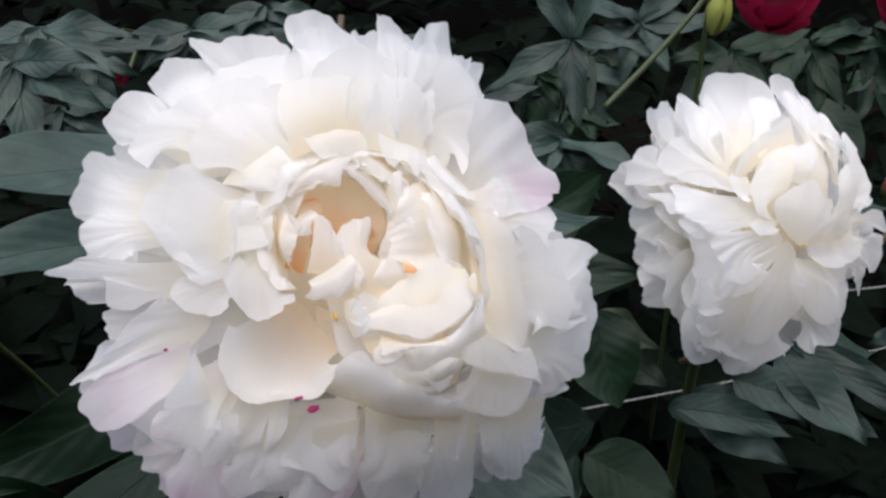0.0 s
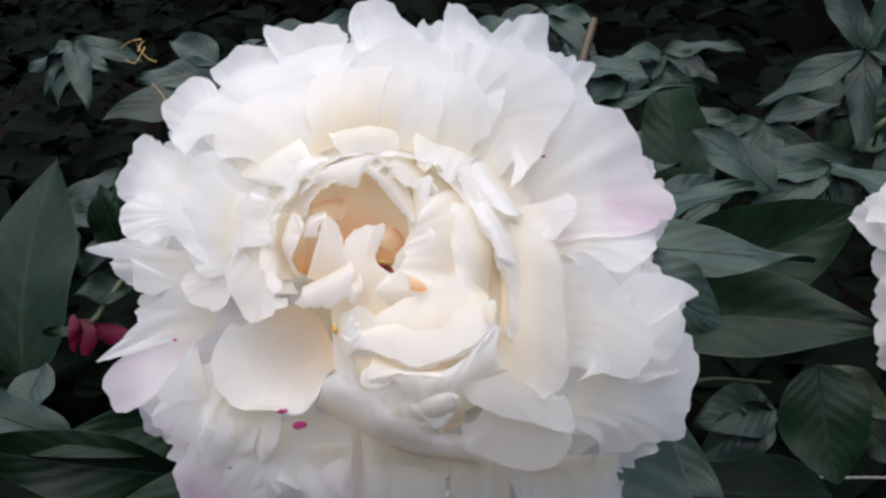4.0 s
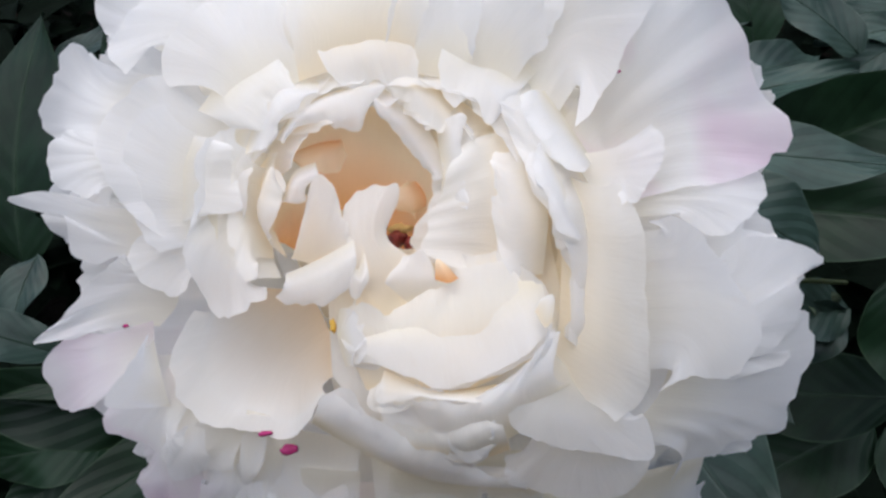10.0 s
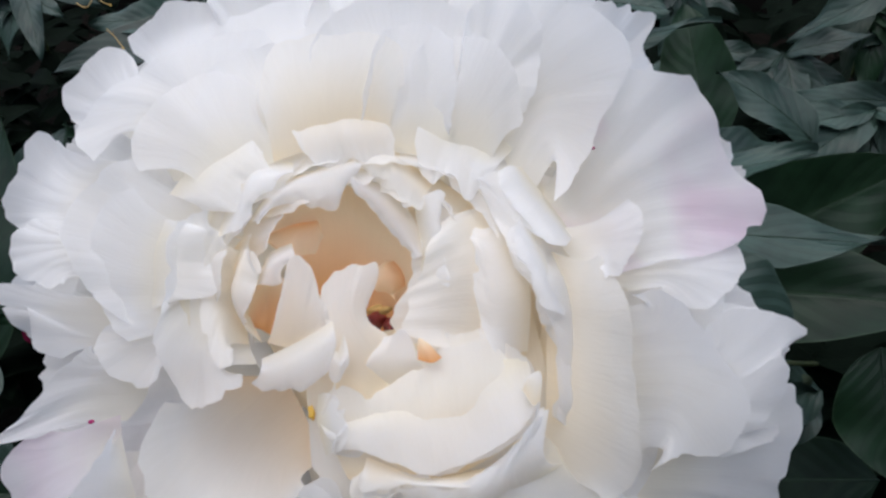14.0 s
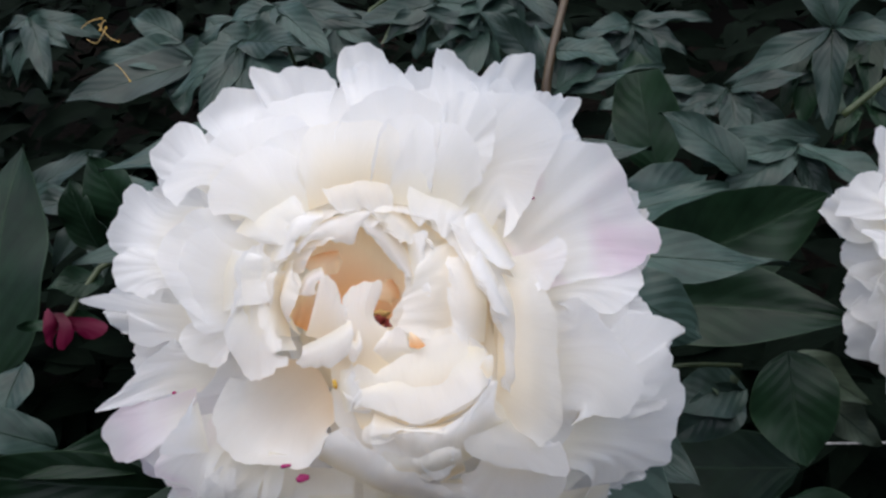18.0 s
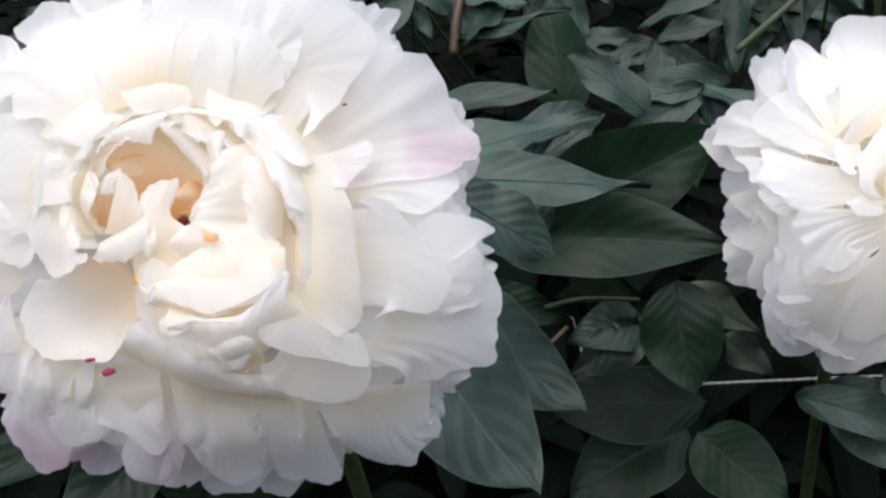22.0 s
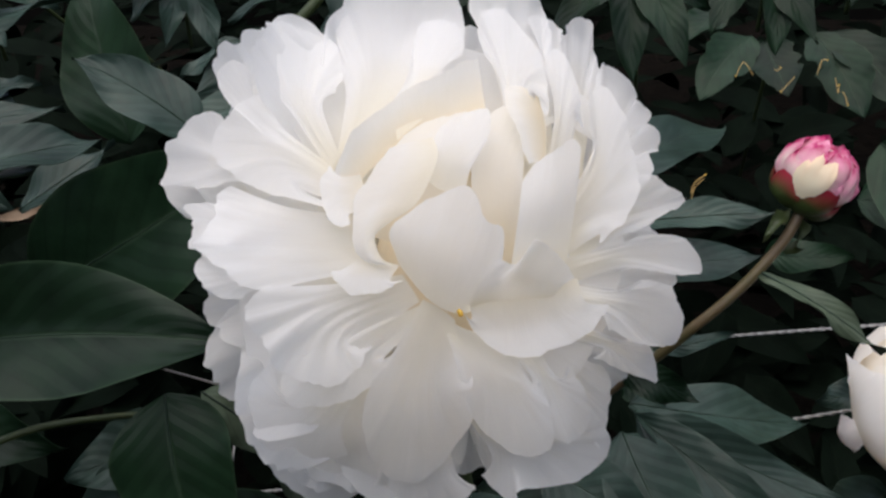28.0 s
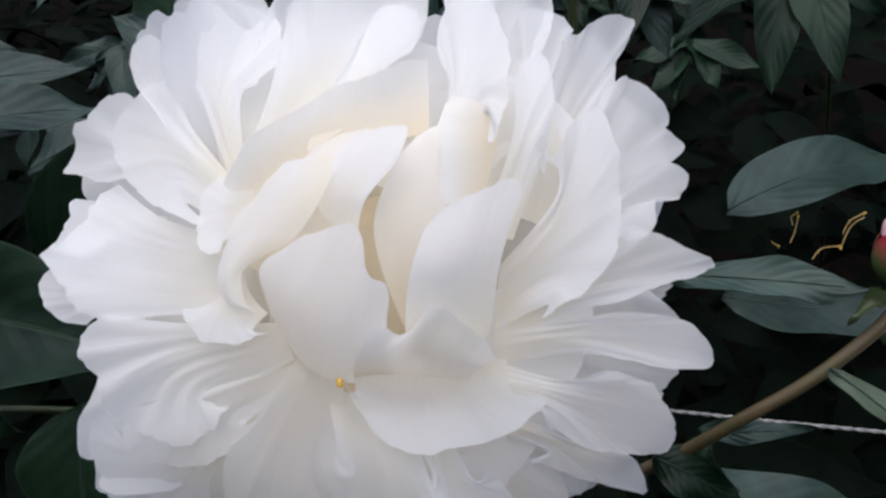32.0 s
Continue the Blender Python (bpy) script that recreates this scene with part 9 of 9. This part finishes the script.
plant_leaf([((-0.350, 0.821, 0.664), (-0.400, 0.800, 0.653), 0.017, (-0.13, -0.62, 0.80), {}), ((-0.350, 0.821, 0.664), (-0.390, 0.780, 0.641), 0.021, (0.15, -0.60, 0.80), {}), ((-0.350, 0.821, 0.664), (-0.369, 0.762, 0.612), 0.026, (0.08, -0.69, 0.80), {}), ((-0.350, 0.821, 0.664), (-0.328, 0.771, 0.609), 0.028, (-0.08, -0.83, 0.80), {}), ((-0.350, 0.821, 0.664), (-0.292, 0.786, 0.649), 0.020, (-0.32, -0.83, 0.80), {}), ((-0.350, 0.821, 0.664), (-0.273, 0.793, 0.669), 0.030, (0.10, -0.50, 0.80), {})], "spray of slim dark green peony leaflets", stalk=[(-0.351, 0.845, 0.597), (-0.350, 0.833, 0.630), (-0.350, 0.821, 0.664)])
plant_leaf([((-0.274, 0.591, 0.760), (-0.321, 0.566, 0.725), 0.024, (-0.27, -0.73, 0.80), {}), ((-0.274, 0.591, 0.760), (-0.284, 0.536, 0.714), 0.020, (0.19, -0.54, 0.80), {}), ((-0.274, 0.591, 0.760), (-0.252, 0.544, 0.705), 0.026, (0.33, -0.77, 0.80), {}), ((-0.274, 0.591, 0.760), (-0.208, 0.558, 0.738), 0.023, (-0.22, -0.73, 0.80), {}), ((-0.274, 0.591, 0.760), (-0.214, 0.566, 0.766), 0.023, (-0.21, -0.80, 0.80), {})], "spray of slim dark green peony leaflets", stalk=[(-0.275, 0.615, 0.694), (-0.274, 0.603, 0.727), (-0.274, 0.591, 0.760)])
plant_leaf([((-0.606, 0.750, 0.729), (-0.644, 0.723, 0.703), 0.018, (-0.13, -0.61, 0.80), {}), ((-0.606, 0.750, 0.729), (-0.624, 0.719, 0.682), 0.018, (0.30, -0.89, 0.80), {}), ((-0.606, 0.750, 0.729), (-0.609, 0.717, 0.671), 0.024, (0.06, -0.42, 0.80), {}), ((-0.606, 0.750, 0.729), (-0.557, 0.701, 0.678), 0.024, (0.17, -0.42, 0.80), {}), ((-0.606, 0.750, 0.729), (-0.554, 0.739, 0.704), 0.021, (0.05, -0.78, 0.80), {}), ((-0.606, 0.750, 0.729), (-0.539, 0.769, 0.707), 0.024, (0.11, -0.79, 0.80), {})], "spray of slim dark green peony leaflets", stalk=[(-0.614, 0.770, 0.661), (-0.610, 0.760, 0.695), (-0.606, 0.750, 0.729)])
plant_leaf([((-0.337, 0.847, 0.710), (-0.384, 0.805, 0.708), 0.021, (0.03, -0.71, 0.80), {}), ((-0.337, 0.847, 0.710), (-0.370, 0.801, 0.675), 0.021, (0.38, -0.38, 0.80), {}), ((-0.337, 0.847, 0.710), (-0.328, 0.818, 0.656), 0.023, (0.19, -0.33, 0.80), {}), ((-0.337, 0.847, 0.710), (-0.303, 0.831, 0.664), 0.024, (-0.10, -0.35, 0.80), {}), ((-0.337, 0.847, 0.710), (-0.281, 0.836, 0.688), 0.019, (0.02, -0.78, 0.80), {}), ((-0.337, 0.847, 0.710), (-0.283, 0.858, 0.713), 0.018, (0.28, -0.85, 0.80), {})], "spray of slim dark green peony leaflets", stalk=[(-0.345, 0.867, 0.643), (-0.341, 0.857, 0.676), (-0.337, 0.847, 0.710)])
plant_leaf([((-0.188, 0.844, 0.709), (-0.233, 0.817, 0.728), 0.019, (0.19, -0.68, 0.80), {}), ((-0.188, 0.844, 0.709), (-0.223, 0.796, 0.701), 0.017, (-0.11, -0.55, 0.80), {}), ((-0.188, 0.844, 0.709), (-0.199, 0.770, 0.663), 0.029, (0.24, -0.50, 0.80), {}), ((-0.188, 0.844, 0.709), (-0.159, 0.812, 0.666), 0.022, (-0.32, -0.46, 0.80), {}), ((-0.188, 0.844, 0.709), (-0.126, 0.834, 0.687), 0.025, (-0.31, -0.63, 0.80), {}), ((-0.188, 0.844, 0.709), (-0.123, 0.869, 0.709), 0.025, (-0.34, -0.53, 0.80), {})], "spray of slim dark green peony leaflets", stalk=[(-0.196, 0.864, 0.641), (-0.192, 0.854, 0.675), (-0.188, 0.844, 0.709)])
plant_leaf([((-0.064, 0.892, 0.704), (-0.105, 0.849, 0.703), 0.021, (-0.02, -0.57, 0.80), {}), ((-0.064, 0.892, 0.704), (-0.088, 0.854, 0.671), 0.022, (0.13, -0.71, 0.80), {}), ((-0.064, 0.892, 0.704), (-0.071, 0.865, 0.650), 0.020, (0.37, -0.78, 0.80), {}), ((-0.064, 0.892, 0.704), (-0.033, 0.867, 0.645), 0.025, (-0.20, -0.63, 0.80), {}), ((-0.064, 0.892, 0.704), (-0.012, 0.877, 0.681), 0.020, (-0.36, -0.42, 0.80), {}), ((-0.064, 0.892, 0.704), (0.005, 0.900, 0.707), 0.020, (-0.06, -0.36, 0.80), {})], "spray of slim dark green peony leaflets", stalk=[(-0.072, 0.911, 0.637), (-0.068, 0.901, 0.671), (-0.064, 0.892, 0.704)])
plant_leaf([((0.087, 0.989, 0.662), (0.051, 0.932, 0.632), 0.024, (0.13, -0.45, 0.80), {}), ((0.087, 0.989, 0.662), (0.071, 0.957, 0.611), 0.020, (-0.24, -0.50, 0.80), {}), ((0.087, 0.989, 0.662), (0.089, 0.953, 0.592), 0.029, (0.04, -0.58, 0.80), {}), ((0.087, 0.989, 0.662), (0.114, 0.957, 0.623), 0.020, (-0.03, -0.71, 0.80), {}), ((0.087, 0.989, 0.662), (0.132, 0.968, 0.633), 0.017, (-0.14, -0.36, 0.80), {}), ((0.087, 0.989, 0.662), (0.147, 0.980, 0.649), 0.019, (0.31, -0.82, 0.80), {})], "spray of slim dark green peony leaflets", stalk=[(0.080, 1.008, 0.594), (0.084, 0.998, 0.628), (0.087, 0.989, 0.662)], mat=M_LEAF_DEEP_SHADED)
plant_leaf([((0.142, 1.016, 0.672), (0.102, 0.972, 0.674), 0.017, (-0.32, -0.47, 0.80), {}), ((0.142, 1.016, 0.672), (0.113, 0.964, 0.638), 0.024, (0.25, -0.76, 0.80), {}), ((0.142, 1.016, 0.672), (0.146, 0.949, 0.619), 0.027, (0.21, -0.68, 0.80), {}), ((0.142, 1.016, 0.672), (0.187, 0.988, 0.626), 0.027, (-0.27, -0.81, 0.80), {}), ((0.142, 1.016, 0.672), (0.208, 1.000, 0.657), 0.025, (-0.33, -0.78, 0.80), {}), ((0.142, 1.016, 0.672), (0.222, 1.020, 0.689), 0.027, (-0.31, -0.31, 0.80), {})], "spray of slim dark green peony leaflets", stalk=[(0.134, 1.036, 0.605), (0.138, 1.026, 0.639), (0.142, 1.016, 0.672)], mat=M_LEAF_DEEP_SHADED)
plant_leaf([((-0.500, 0.589, 0.625), (-0.534, 0.542, 0.614), 0.018, (-0.16, -0.74, 0.80), {}), ((-0.500, 0.589, 0.625), (-0.493, 0.555, 0.577), 0.020, (-0.23, -0.46, 0.80), {}), ((-0.500, 0.589, 0.625), (-0.463, 0.569, 0.579), 0.020, (-0.36, -0.88, 0.80), {}), ((-0.500, 0.589, 0.625), (-0.425, 0.586, 0.629), 0.024, (-0.34, -0.72, 0.80), {}), ((-0.500, 0.589, 0.625), (-0.442, 0.625, 0.655), 0.026, (0.30, -0.49, 0.80), {})], "spray of slim dark green peony leaflets", stalk=[(-0.508, 0.608, 0.558), (-0.504, 0.599, 0.592), (-0.500, 0.589, 0.625)])
plant_leaf([((-0.406, 0.564, 0.645), (-0.454, 0.530, 0.636), 0.023, (-0.15, -0.47, 0.80), {}), ((-0.406, 0.564, 0.645), (-0.422, 0.520, 0.601), 0.022, (-0.07, -0.86, 0.80), {}), ((-0.406, 0.564, 0.645), (-0.371, 0.514, 0.601), 0.022, (0.32, -0.40, 0.80), {}), ((-0.406, 0.564, 0.645), (-0.357, 0.561, 0.616), 0.021, (-0.28, -0.71, 0.80), {}), ((-0.406, 0.564, 0.645), (-0.340, 0.565, 0.654), 0.025, (0.16, -0.42, 0.80), {})], "spray of slim dark green peony leaflets", stalk=[(-0.414, 0.583, 0.577), (-0.410, 0.574, 0.611), (-0.406, 0.564, 0.645)])
plant_leaf([((0.151, 1.178, 0.558), (0.109, 1.143, 0.543), 0.022, (-0.09, -0.54, 0.80), {}), ((0.151, 1.178, 0.558), (0.128, 1.130, 0.518), 0.022, (0.21, -0.35, 0.80), {}), ((0.151, 1.178, 0.558), (0.150, 1.136, 0.513), 0.019, (-0.26, -0.71, 0.80), {}), ((0.151, 1.178, 0.558), (0.186, 1.143, 0.523), 0.022, (0.25, -0.43, 0.80), {}), ((0.151, 1.178, 0.558), (0.194, 1.171, 0.527), 0.020, (-0.25, -0.30, 0.80), {}), ((0.151, 1.178, 0.558), (0.222, 1.168, 0.540), 0.024, (0.31, -0.67, 0.80), {})], "spray of slim dark green peony leaflets", stalk=[(0.143, 1.196, 0.490), (0.147, 1.187, 0.524), (0.151, 1.178, 0.558)], mat=M_LEAF_DEEP_SHADED)
plant_leaf([((-0.204, 0.760, 0.611), (-0.240, 0.763, 0.652), 0.019, (0.21, -0.45, 0.80), {}), ((-0.204, 0.760, 0.611), (-0.264, 0.722, 0.613), 0.022, (0.23, -0.63, 0.80), {}), ((-0.204, 0.760, 0.611), (-0.241, 0.716, 0.575), 0.020, (-0.15, -0.86, 0.80), {}), ((-0.204, 0.760, 0.611), (-0.197, 0.734, 0.556), 0.024, (-0.40, -0.36, 0.80), {}), ((-0.204, 0.760, 0.611), (-0.143, 0.755, 0.570), 0.022, (0.21, -0.66, 0.80), {})], "spray of slim dark green peony leaflets", stalk=[(-0.212, 0.778, 0.543), (-0.208, 0.769, 0.577), (-0.204, 0.760, 0.611)])
plant_leaf([((-0.056, 0.971, 0.624), (-0.104, 0.949, 0.599), 0.022, (-0.31, -0.40, 0.80), {}), ((-0.056, 0.971, 0.624), (-0.092, 0.924, 0.573), 0.024, (0.10, -0.50, 0.80), {}), ((-0.056, 0.971, 0.624), (-0.049, 0.920, 0.581), 0.023, (0.13, -0.30, 0.80), {}), ((-0.056, 0.971, 0.624), (-0.016, 0.912, 0.580), 0.030, (0.02, -0.57, 0.80), {}), ((-0.056, 0.971, 0.624), (0.005, 0.963, 0.599), 0.026, (0.15, -0.58, 0.80), {}), ((-0.056, 0.971, 0.624), (0.004, 0.963, 0.625), 0.023, (0.24, -0.81, 0.80), {})], "spray of slim dark green peony leaflets", stalk=[(-0.058, 0.988, 0.555), (-0.057, 0.979, 0.589), (-0.056, 0.971, 0.624)])
plant_leaf([((-0.271, 0.925, 0.594), (-0.325, 0.900, 0.576), 0.021, (0.31, -0.88, 0.80), {}), ((-0.271, 0.925, 0.594), (-0.296, 0.896, 0.556), 0.019, (0.35, -0.38, 0.80), {}), ((-0.271, 0.925, 0.594), (-0.270, 0.894, 0.538), 0.024, (-0.05, -0.34, 0.80), {}), ((-0.271, 0.925, 0.594), (-0.232, 0.871, 0.546), 0.027, (0.00, -0.35, 0.80), {}), ((-0.271, 0.925, 0.594), (-0.222, 0.904, 0.580), 0.020, (0.03, -0.57, 0.80), {}), ((-0.271, 0.925, 0.594), (-0.211, 0.920, 0.606), 0.019, (0.08, -0.58, 0.80), {})], "spray of slim dark green peony leaflets", stalk=[(-0.273, 0.943, 0.526), (-0.272, 0.934, 0.560), (-0.271, 0.925, 0.594)])
plant_leaf([((0.541, 1.208, 0.598), (0.492, 1.177, 0.594), 0.017, (-0.01, -0.63, 0.80), {}), ((0.541, 1.208, 0.598), (0.497, 1.164, 0.581), 0.019, (-0.10, -0.47, 0.80), {}), ((0.541, 1.208, 0.598), (0.515, 1.159, 0.545), 0.025, (0.27, -0.51, 0.80), {}), ((0.541, 1.208, 0.598), (0.531, 1.177, 0.552), 0.021, (0.11, -0.88, 0.80), {}), ((0.541, 1.208, 0.598), (0.567, 1.178, 0.542), 0.024, (-0.09, -0.65, 0.80), {}), ((0.541, 1.208, 0.598), (0.577, 1.190, 0.563), 0.019, (-0.37, -0.78, 0.80), {})], "spray of slim dark green peony leaflets", stalk=[(0.539, 1.226, 0.530), (0.540, 1.217, 0.564), (0.541, 1.208, 0.598)], mat=M_LEAF_DEEP_SHADED)
plant_leaf([((0.127, 1.002, 0.658), (0.082, 0.964, 0.631), 0.020, (-0.08, -0.89, 0.80), {}), ((0.127, 1.002, 0.658), (0.102, 0.961, 0.601), 0.029, (0.18, -0.83, 0.80), {}), ((0.127, 1.002, 0.658), (0.128, 0.975, 0.608), 0.021, (0.29, -0.75, 0.80), {}), ((0.127, 1.002, 0.658), (0.170, 0.980, 0.600), 0.027, (0.38, -0.66, 0.80), {}), ((0.127, 1.002, 0.658), (0.188, 0.981, 0.642), 0.022, (-0.18, -0.85, 0.80), {}), ((0.127, 1.002, 0.658), (0.199, 1.020, 0.658), 0.024, (0.25, -0.53, 0.80), {})], "spray of slim dark green peony leaflets", stalk=[(0.122, 1.021, 0.590), (0.124, 1.011, 0.624), (0.127, 1.002, 0.658)])
plant_leaf([((0.023, 0.903, 0.644), (-0.022, 0.878, 0.625), 0.019, (0.26, -0.51, 0.80), {}), ((0.023, 0.903, 0.644), (-0.003, 0.857, 0.615), 0.019, (-0.37, -0.49, 0.80), {}), ((0.023, 0.903, 0.644), (0.036, 0.844, 0.594), 0.027, (0.11, -0.80, 0.80), {}), ((0.023, 0.903, 0.644), (0.065, 0.850, 0.594), 0.026, (-0.13, -0.86, 0.80), {}), ((0.023, 0.903, 0.644), (0.080, 0.903, 0.607), 0.025, (0.15, -0.68, 0.80), {}), ((0.023, 0.903, 0.644), (0.090, 0.900, 0.662), 0.025, (-0.01, -0.63, 0.80), {})], "spray of slim dark green peony leaflets", stalk=[(0.017, 0.922, 0.576), (0.020, 0.912, 0.610), (0.023, 0.903, 0.644)])
# ---- stems, buds, other flowers, twine ----
stalk("reddish upright peony stem", [(-0.078, 0.634, 0.710), (-0.078, 0.649, 0.737), (-0.078, 0.692, 0.769)], 0.0035, M_STEM_RED)
stalk("green leaning peony stem", [(0.104, 0.604, 0.727), (0.134, 0.617, 0.755), (0.166, 0.633, 0.788), (0.182, 0.644, 0.812)], 0.0022, M_STEM)
stalk("thin twig between the leaves", [(0.017, 0.488, 0.612), (0.037, 0.497, 0.615), (0.065, 0.522, 0.603)], 0.0015, M_STEM)
stalk("thin reddish leaf stalk", [(-0.009, 0.574, 0.515), (0.002, 0.582, 0.526), (0.007, 0.595, 0.528)], 0.002, M_STEM_RED)
bud = pink_bud((0.317, 0.608, 0.670), (0.513, 0.260, 0.818), 0.0150, [(0.313, 0.602, 0.659), (0.306, 0.596, 0.647), (0.290, 0.587, 0.630), (0.272, 0.581, 0.614), (0.252, 0.583, 0.591), (0.227, 0.588, 0.566), (0.185, 0.642, 0.509)])
half_open((0.409, 0.637, 0.541), (0.457, -0.406, 0.792), 0.0505)
drooping_crimson((-0.3506, 0.4469, 0.6123), (0.643, -0.610, 0.463), [[[(0.0029, 0.0026, -0.0054), (0.0017, -0.0044, -0.0056)], [(-0.0021, 0.0056, -0.0010), (-0.0057, -0.0079, -0.0020)], [(-0.0054, 0.0132, -0.0048), (-0.0106, 0.0012, -0.0000), (-0.0105, -0.0102, 0.0005), (-0.0076, -0.0178, -0.0046)]], [[(-0.0021, 0.0056, -0.0054), (-0.0034, -0.0048, -0.0055)], [(0.0102, 0.0008, 0.0041), (0.0078, -0.0081, 0.0034)], [(0.0233, -0.0035, 0.0074), (0.0270, -0.0107, 0.0091), (0.0201, -0.0156, 0.0065), (0.0087, -0.0115, -0.0004)]], [[(-0.0023, 0.0072, -0.0034), (0.0036, 0.0055, -0.0009)], [(-0.0011, -0.0016, 0.0039), (0.0064, -0.0023, 0.0070)], [(-0.0074, -0.0143, -0.0003), (-0.0025, -0.0172, 0.0039), (0.0062, -0.0114, 0.0051)]]])
crimson_flower((0.258, 0.767, 0.766), (0.1, -0.5, 0.6), 0.035)
green_bud((0.1703, 0.600, 0.787), (0.1, -0.25, 0.95), 0.0085)
crimson_flower((0.411, 0.869, 0.743), (0.1, -0.5, 0.6), 0.03)
twine([(-0.300, 0.960, 0.330), (-0.030, 0.800, 0.400), (0.012, 0.664, 0.424), (0.078, 0.651, 0.449), (0.223, 0.662, 0.475), (0.369, 0.683, 0.499), (0.479, 0.704, 0.510)], 0.0009)
twine([(0.217, 0.633, 0.566), (0.282, 0.635, 0.574), (0.354, 0.646, 0.577), (0.445, 0.660, 0.580)], 0.0007)
# ---- small fallen things ----
fallen_stamen((0.3771, 1.1323, 0.5432), (0.3684, 1.1378, 0.5544), (0.3614, 1.1304, 0.5434))
fallen_stamen((0.3946, 1.1275, 0.5511), (0.3976, 1.1270, 0.5495), (0.4003, 1.1289, 0.5522))
fallen_stamen((0.4121, 1.1209, 0.5459), (0.4062, 1.1167, 0.5402), (0.4002, 1.1125, 0.5343))
fallen_stamen((0.4358, 1.1392, 0.5419), (0.4399, 1.1462, 0.5529), (0.4449, 1.1471, 0.5535))
fallen_stamen((0.4490, 1.1243, 0.5436), (0.4513, 1.1175, 0.5316), (0.4522, 1.1213, 0.5377))
fallen_stamen((0.4535, 1.1134, 0.5340), (0.4560, 1.1125, 0.5319), (0.4590, 1.1079, 0.5234))
fallen_stamen((0.3594, 0.5959, 0.4992), (0.3620, 0.5950, 0.4971), (0.3644, 0.5955, 0.4974))
fallen_stamen((-0.4635, 0.6543, 0.7466), (-0.4566, 0.6599, 0.7516), (-0.4489, 0.6636, 0.7528))
fallen_stamen((-0.4454, 0.6640, 0.7511), (-0.4476, 0.6626, 0.7502), (-0.4489, 0.6590, 0.7446))
fallen_stamen((-0.4506, 0.6608, 0.7489), (-0.4417, 0.6589, 0.7393), (-0.4340, 0.6599, 0.7357))
fallen_stamen((-0.4579, 0.6521, 0.7387), (-0.4499, 0.6536, 0.7357), (-0.4445, 0.6616, 0.7461))
fallen_stamen((-0.4346, 0.6510, 0.7202), (-0.4285, 0.6505, 0.7151), (-0.4218, 0.6487, 0.7072))
fallen_stamen((0.2709, 0.8600, 0.5465), (0.2693, 0.8619, 0.5507), (0.2722, 0.8640, 0.5532))
fallen_stamen((0.2988, 0.8599, 0.5459), (0.3014, 0.8642, 0.5525), (0.3085, 0.8684, 0.5568))
fallen_stamen((0.2709, 0.8552, 0.5370), (0.2726, 0.8595, 0.5428), (0.2730, 0.8645, 0.5506))
fallen_stamen((0.2846, 0.8464, 0.5331), (0.2890, 0.8517, 0.5383), (0.2982, 0.8563, 0.5391))
fallen_stamen((0.3093, 0.8797, 0.5486), (0.3025, 0.8737, 0.5439), (0.2993, 0.8656, 0.5329))
fallen_stamen((0.2602, 0.8605, 0.5331), (0.2626, 0.8608, 0.5318), (0.2647, 0.8610, 0.5305))
dry_petal((-0.044, 0.628, 0.634), (-0.058, 0.625, 0.633), (-0.036, 0.641, 0.635))
crimson_flower((-0.347, 0.878, 0.669), (0.1, -0.6, 0.5), 0.008)
crimson_flower((-0.332, 0.930, 0.661), (0.1, -0.6, 0.5), 0.007)

# ---- ground and the bushes behind ----
ground_soil()
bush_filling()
# unseen block added behind the camera to cut low front skylight
added_wall("wall_south", -3.5, 3.5, -2.4, -2.2, 1.7, "unseen dark wall added to block low front skylight")
# added backdrop: blocks low sky and fills leaf gaps with black
added_wall("wall_north", -4.5, 4.5, 3.4, 3.6, 2.2, "dark backdrop added behind the bushes to close off low sky")
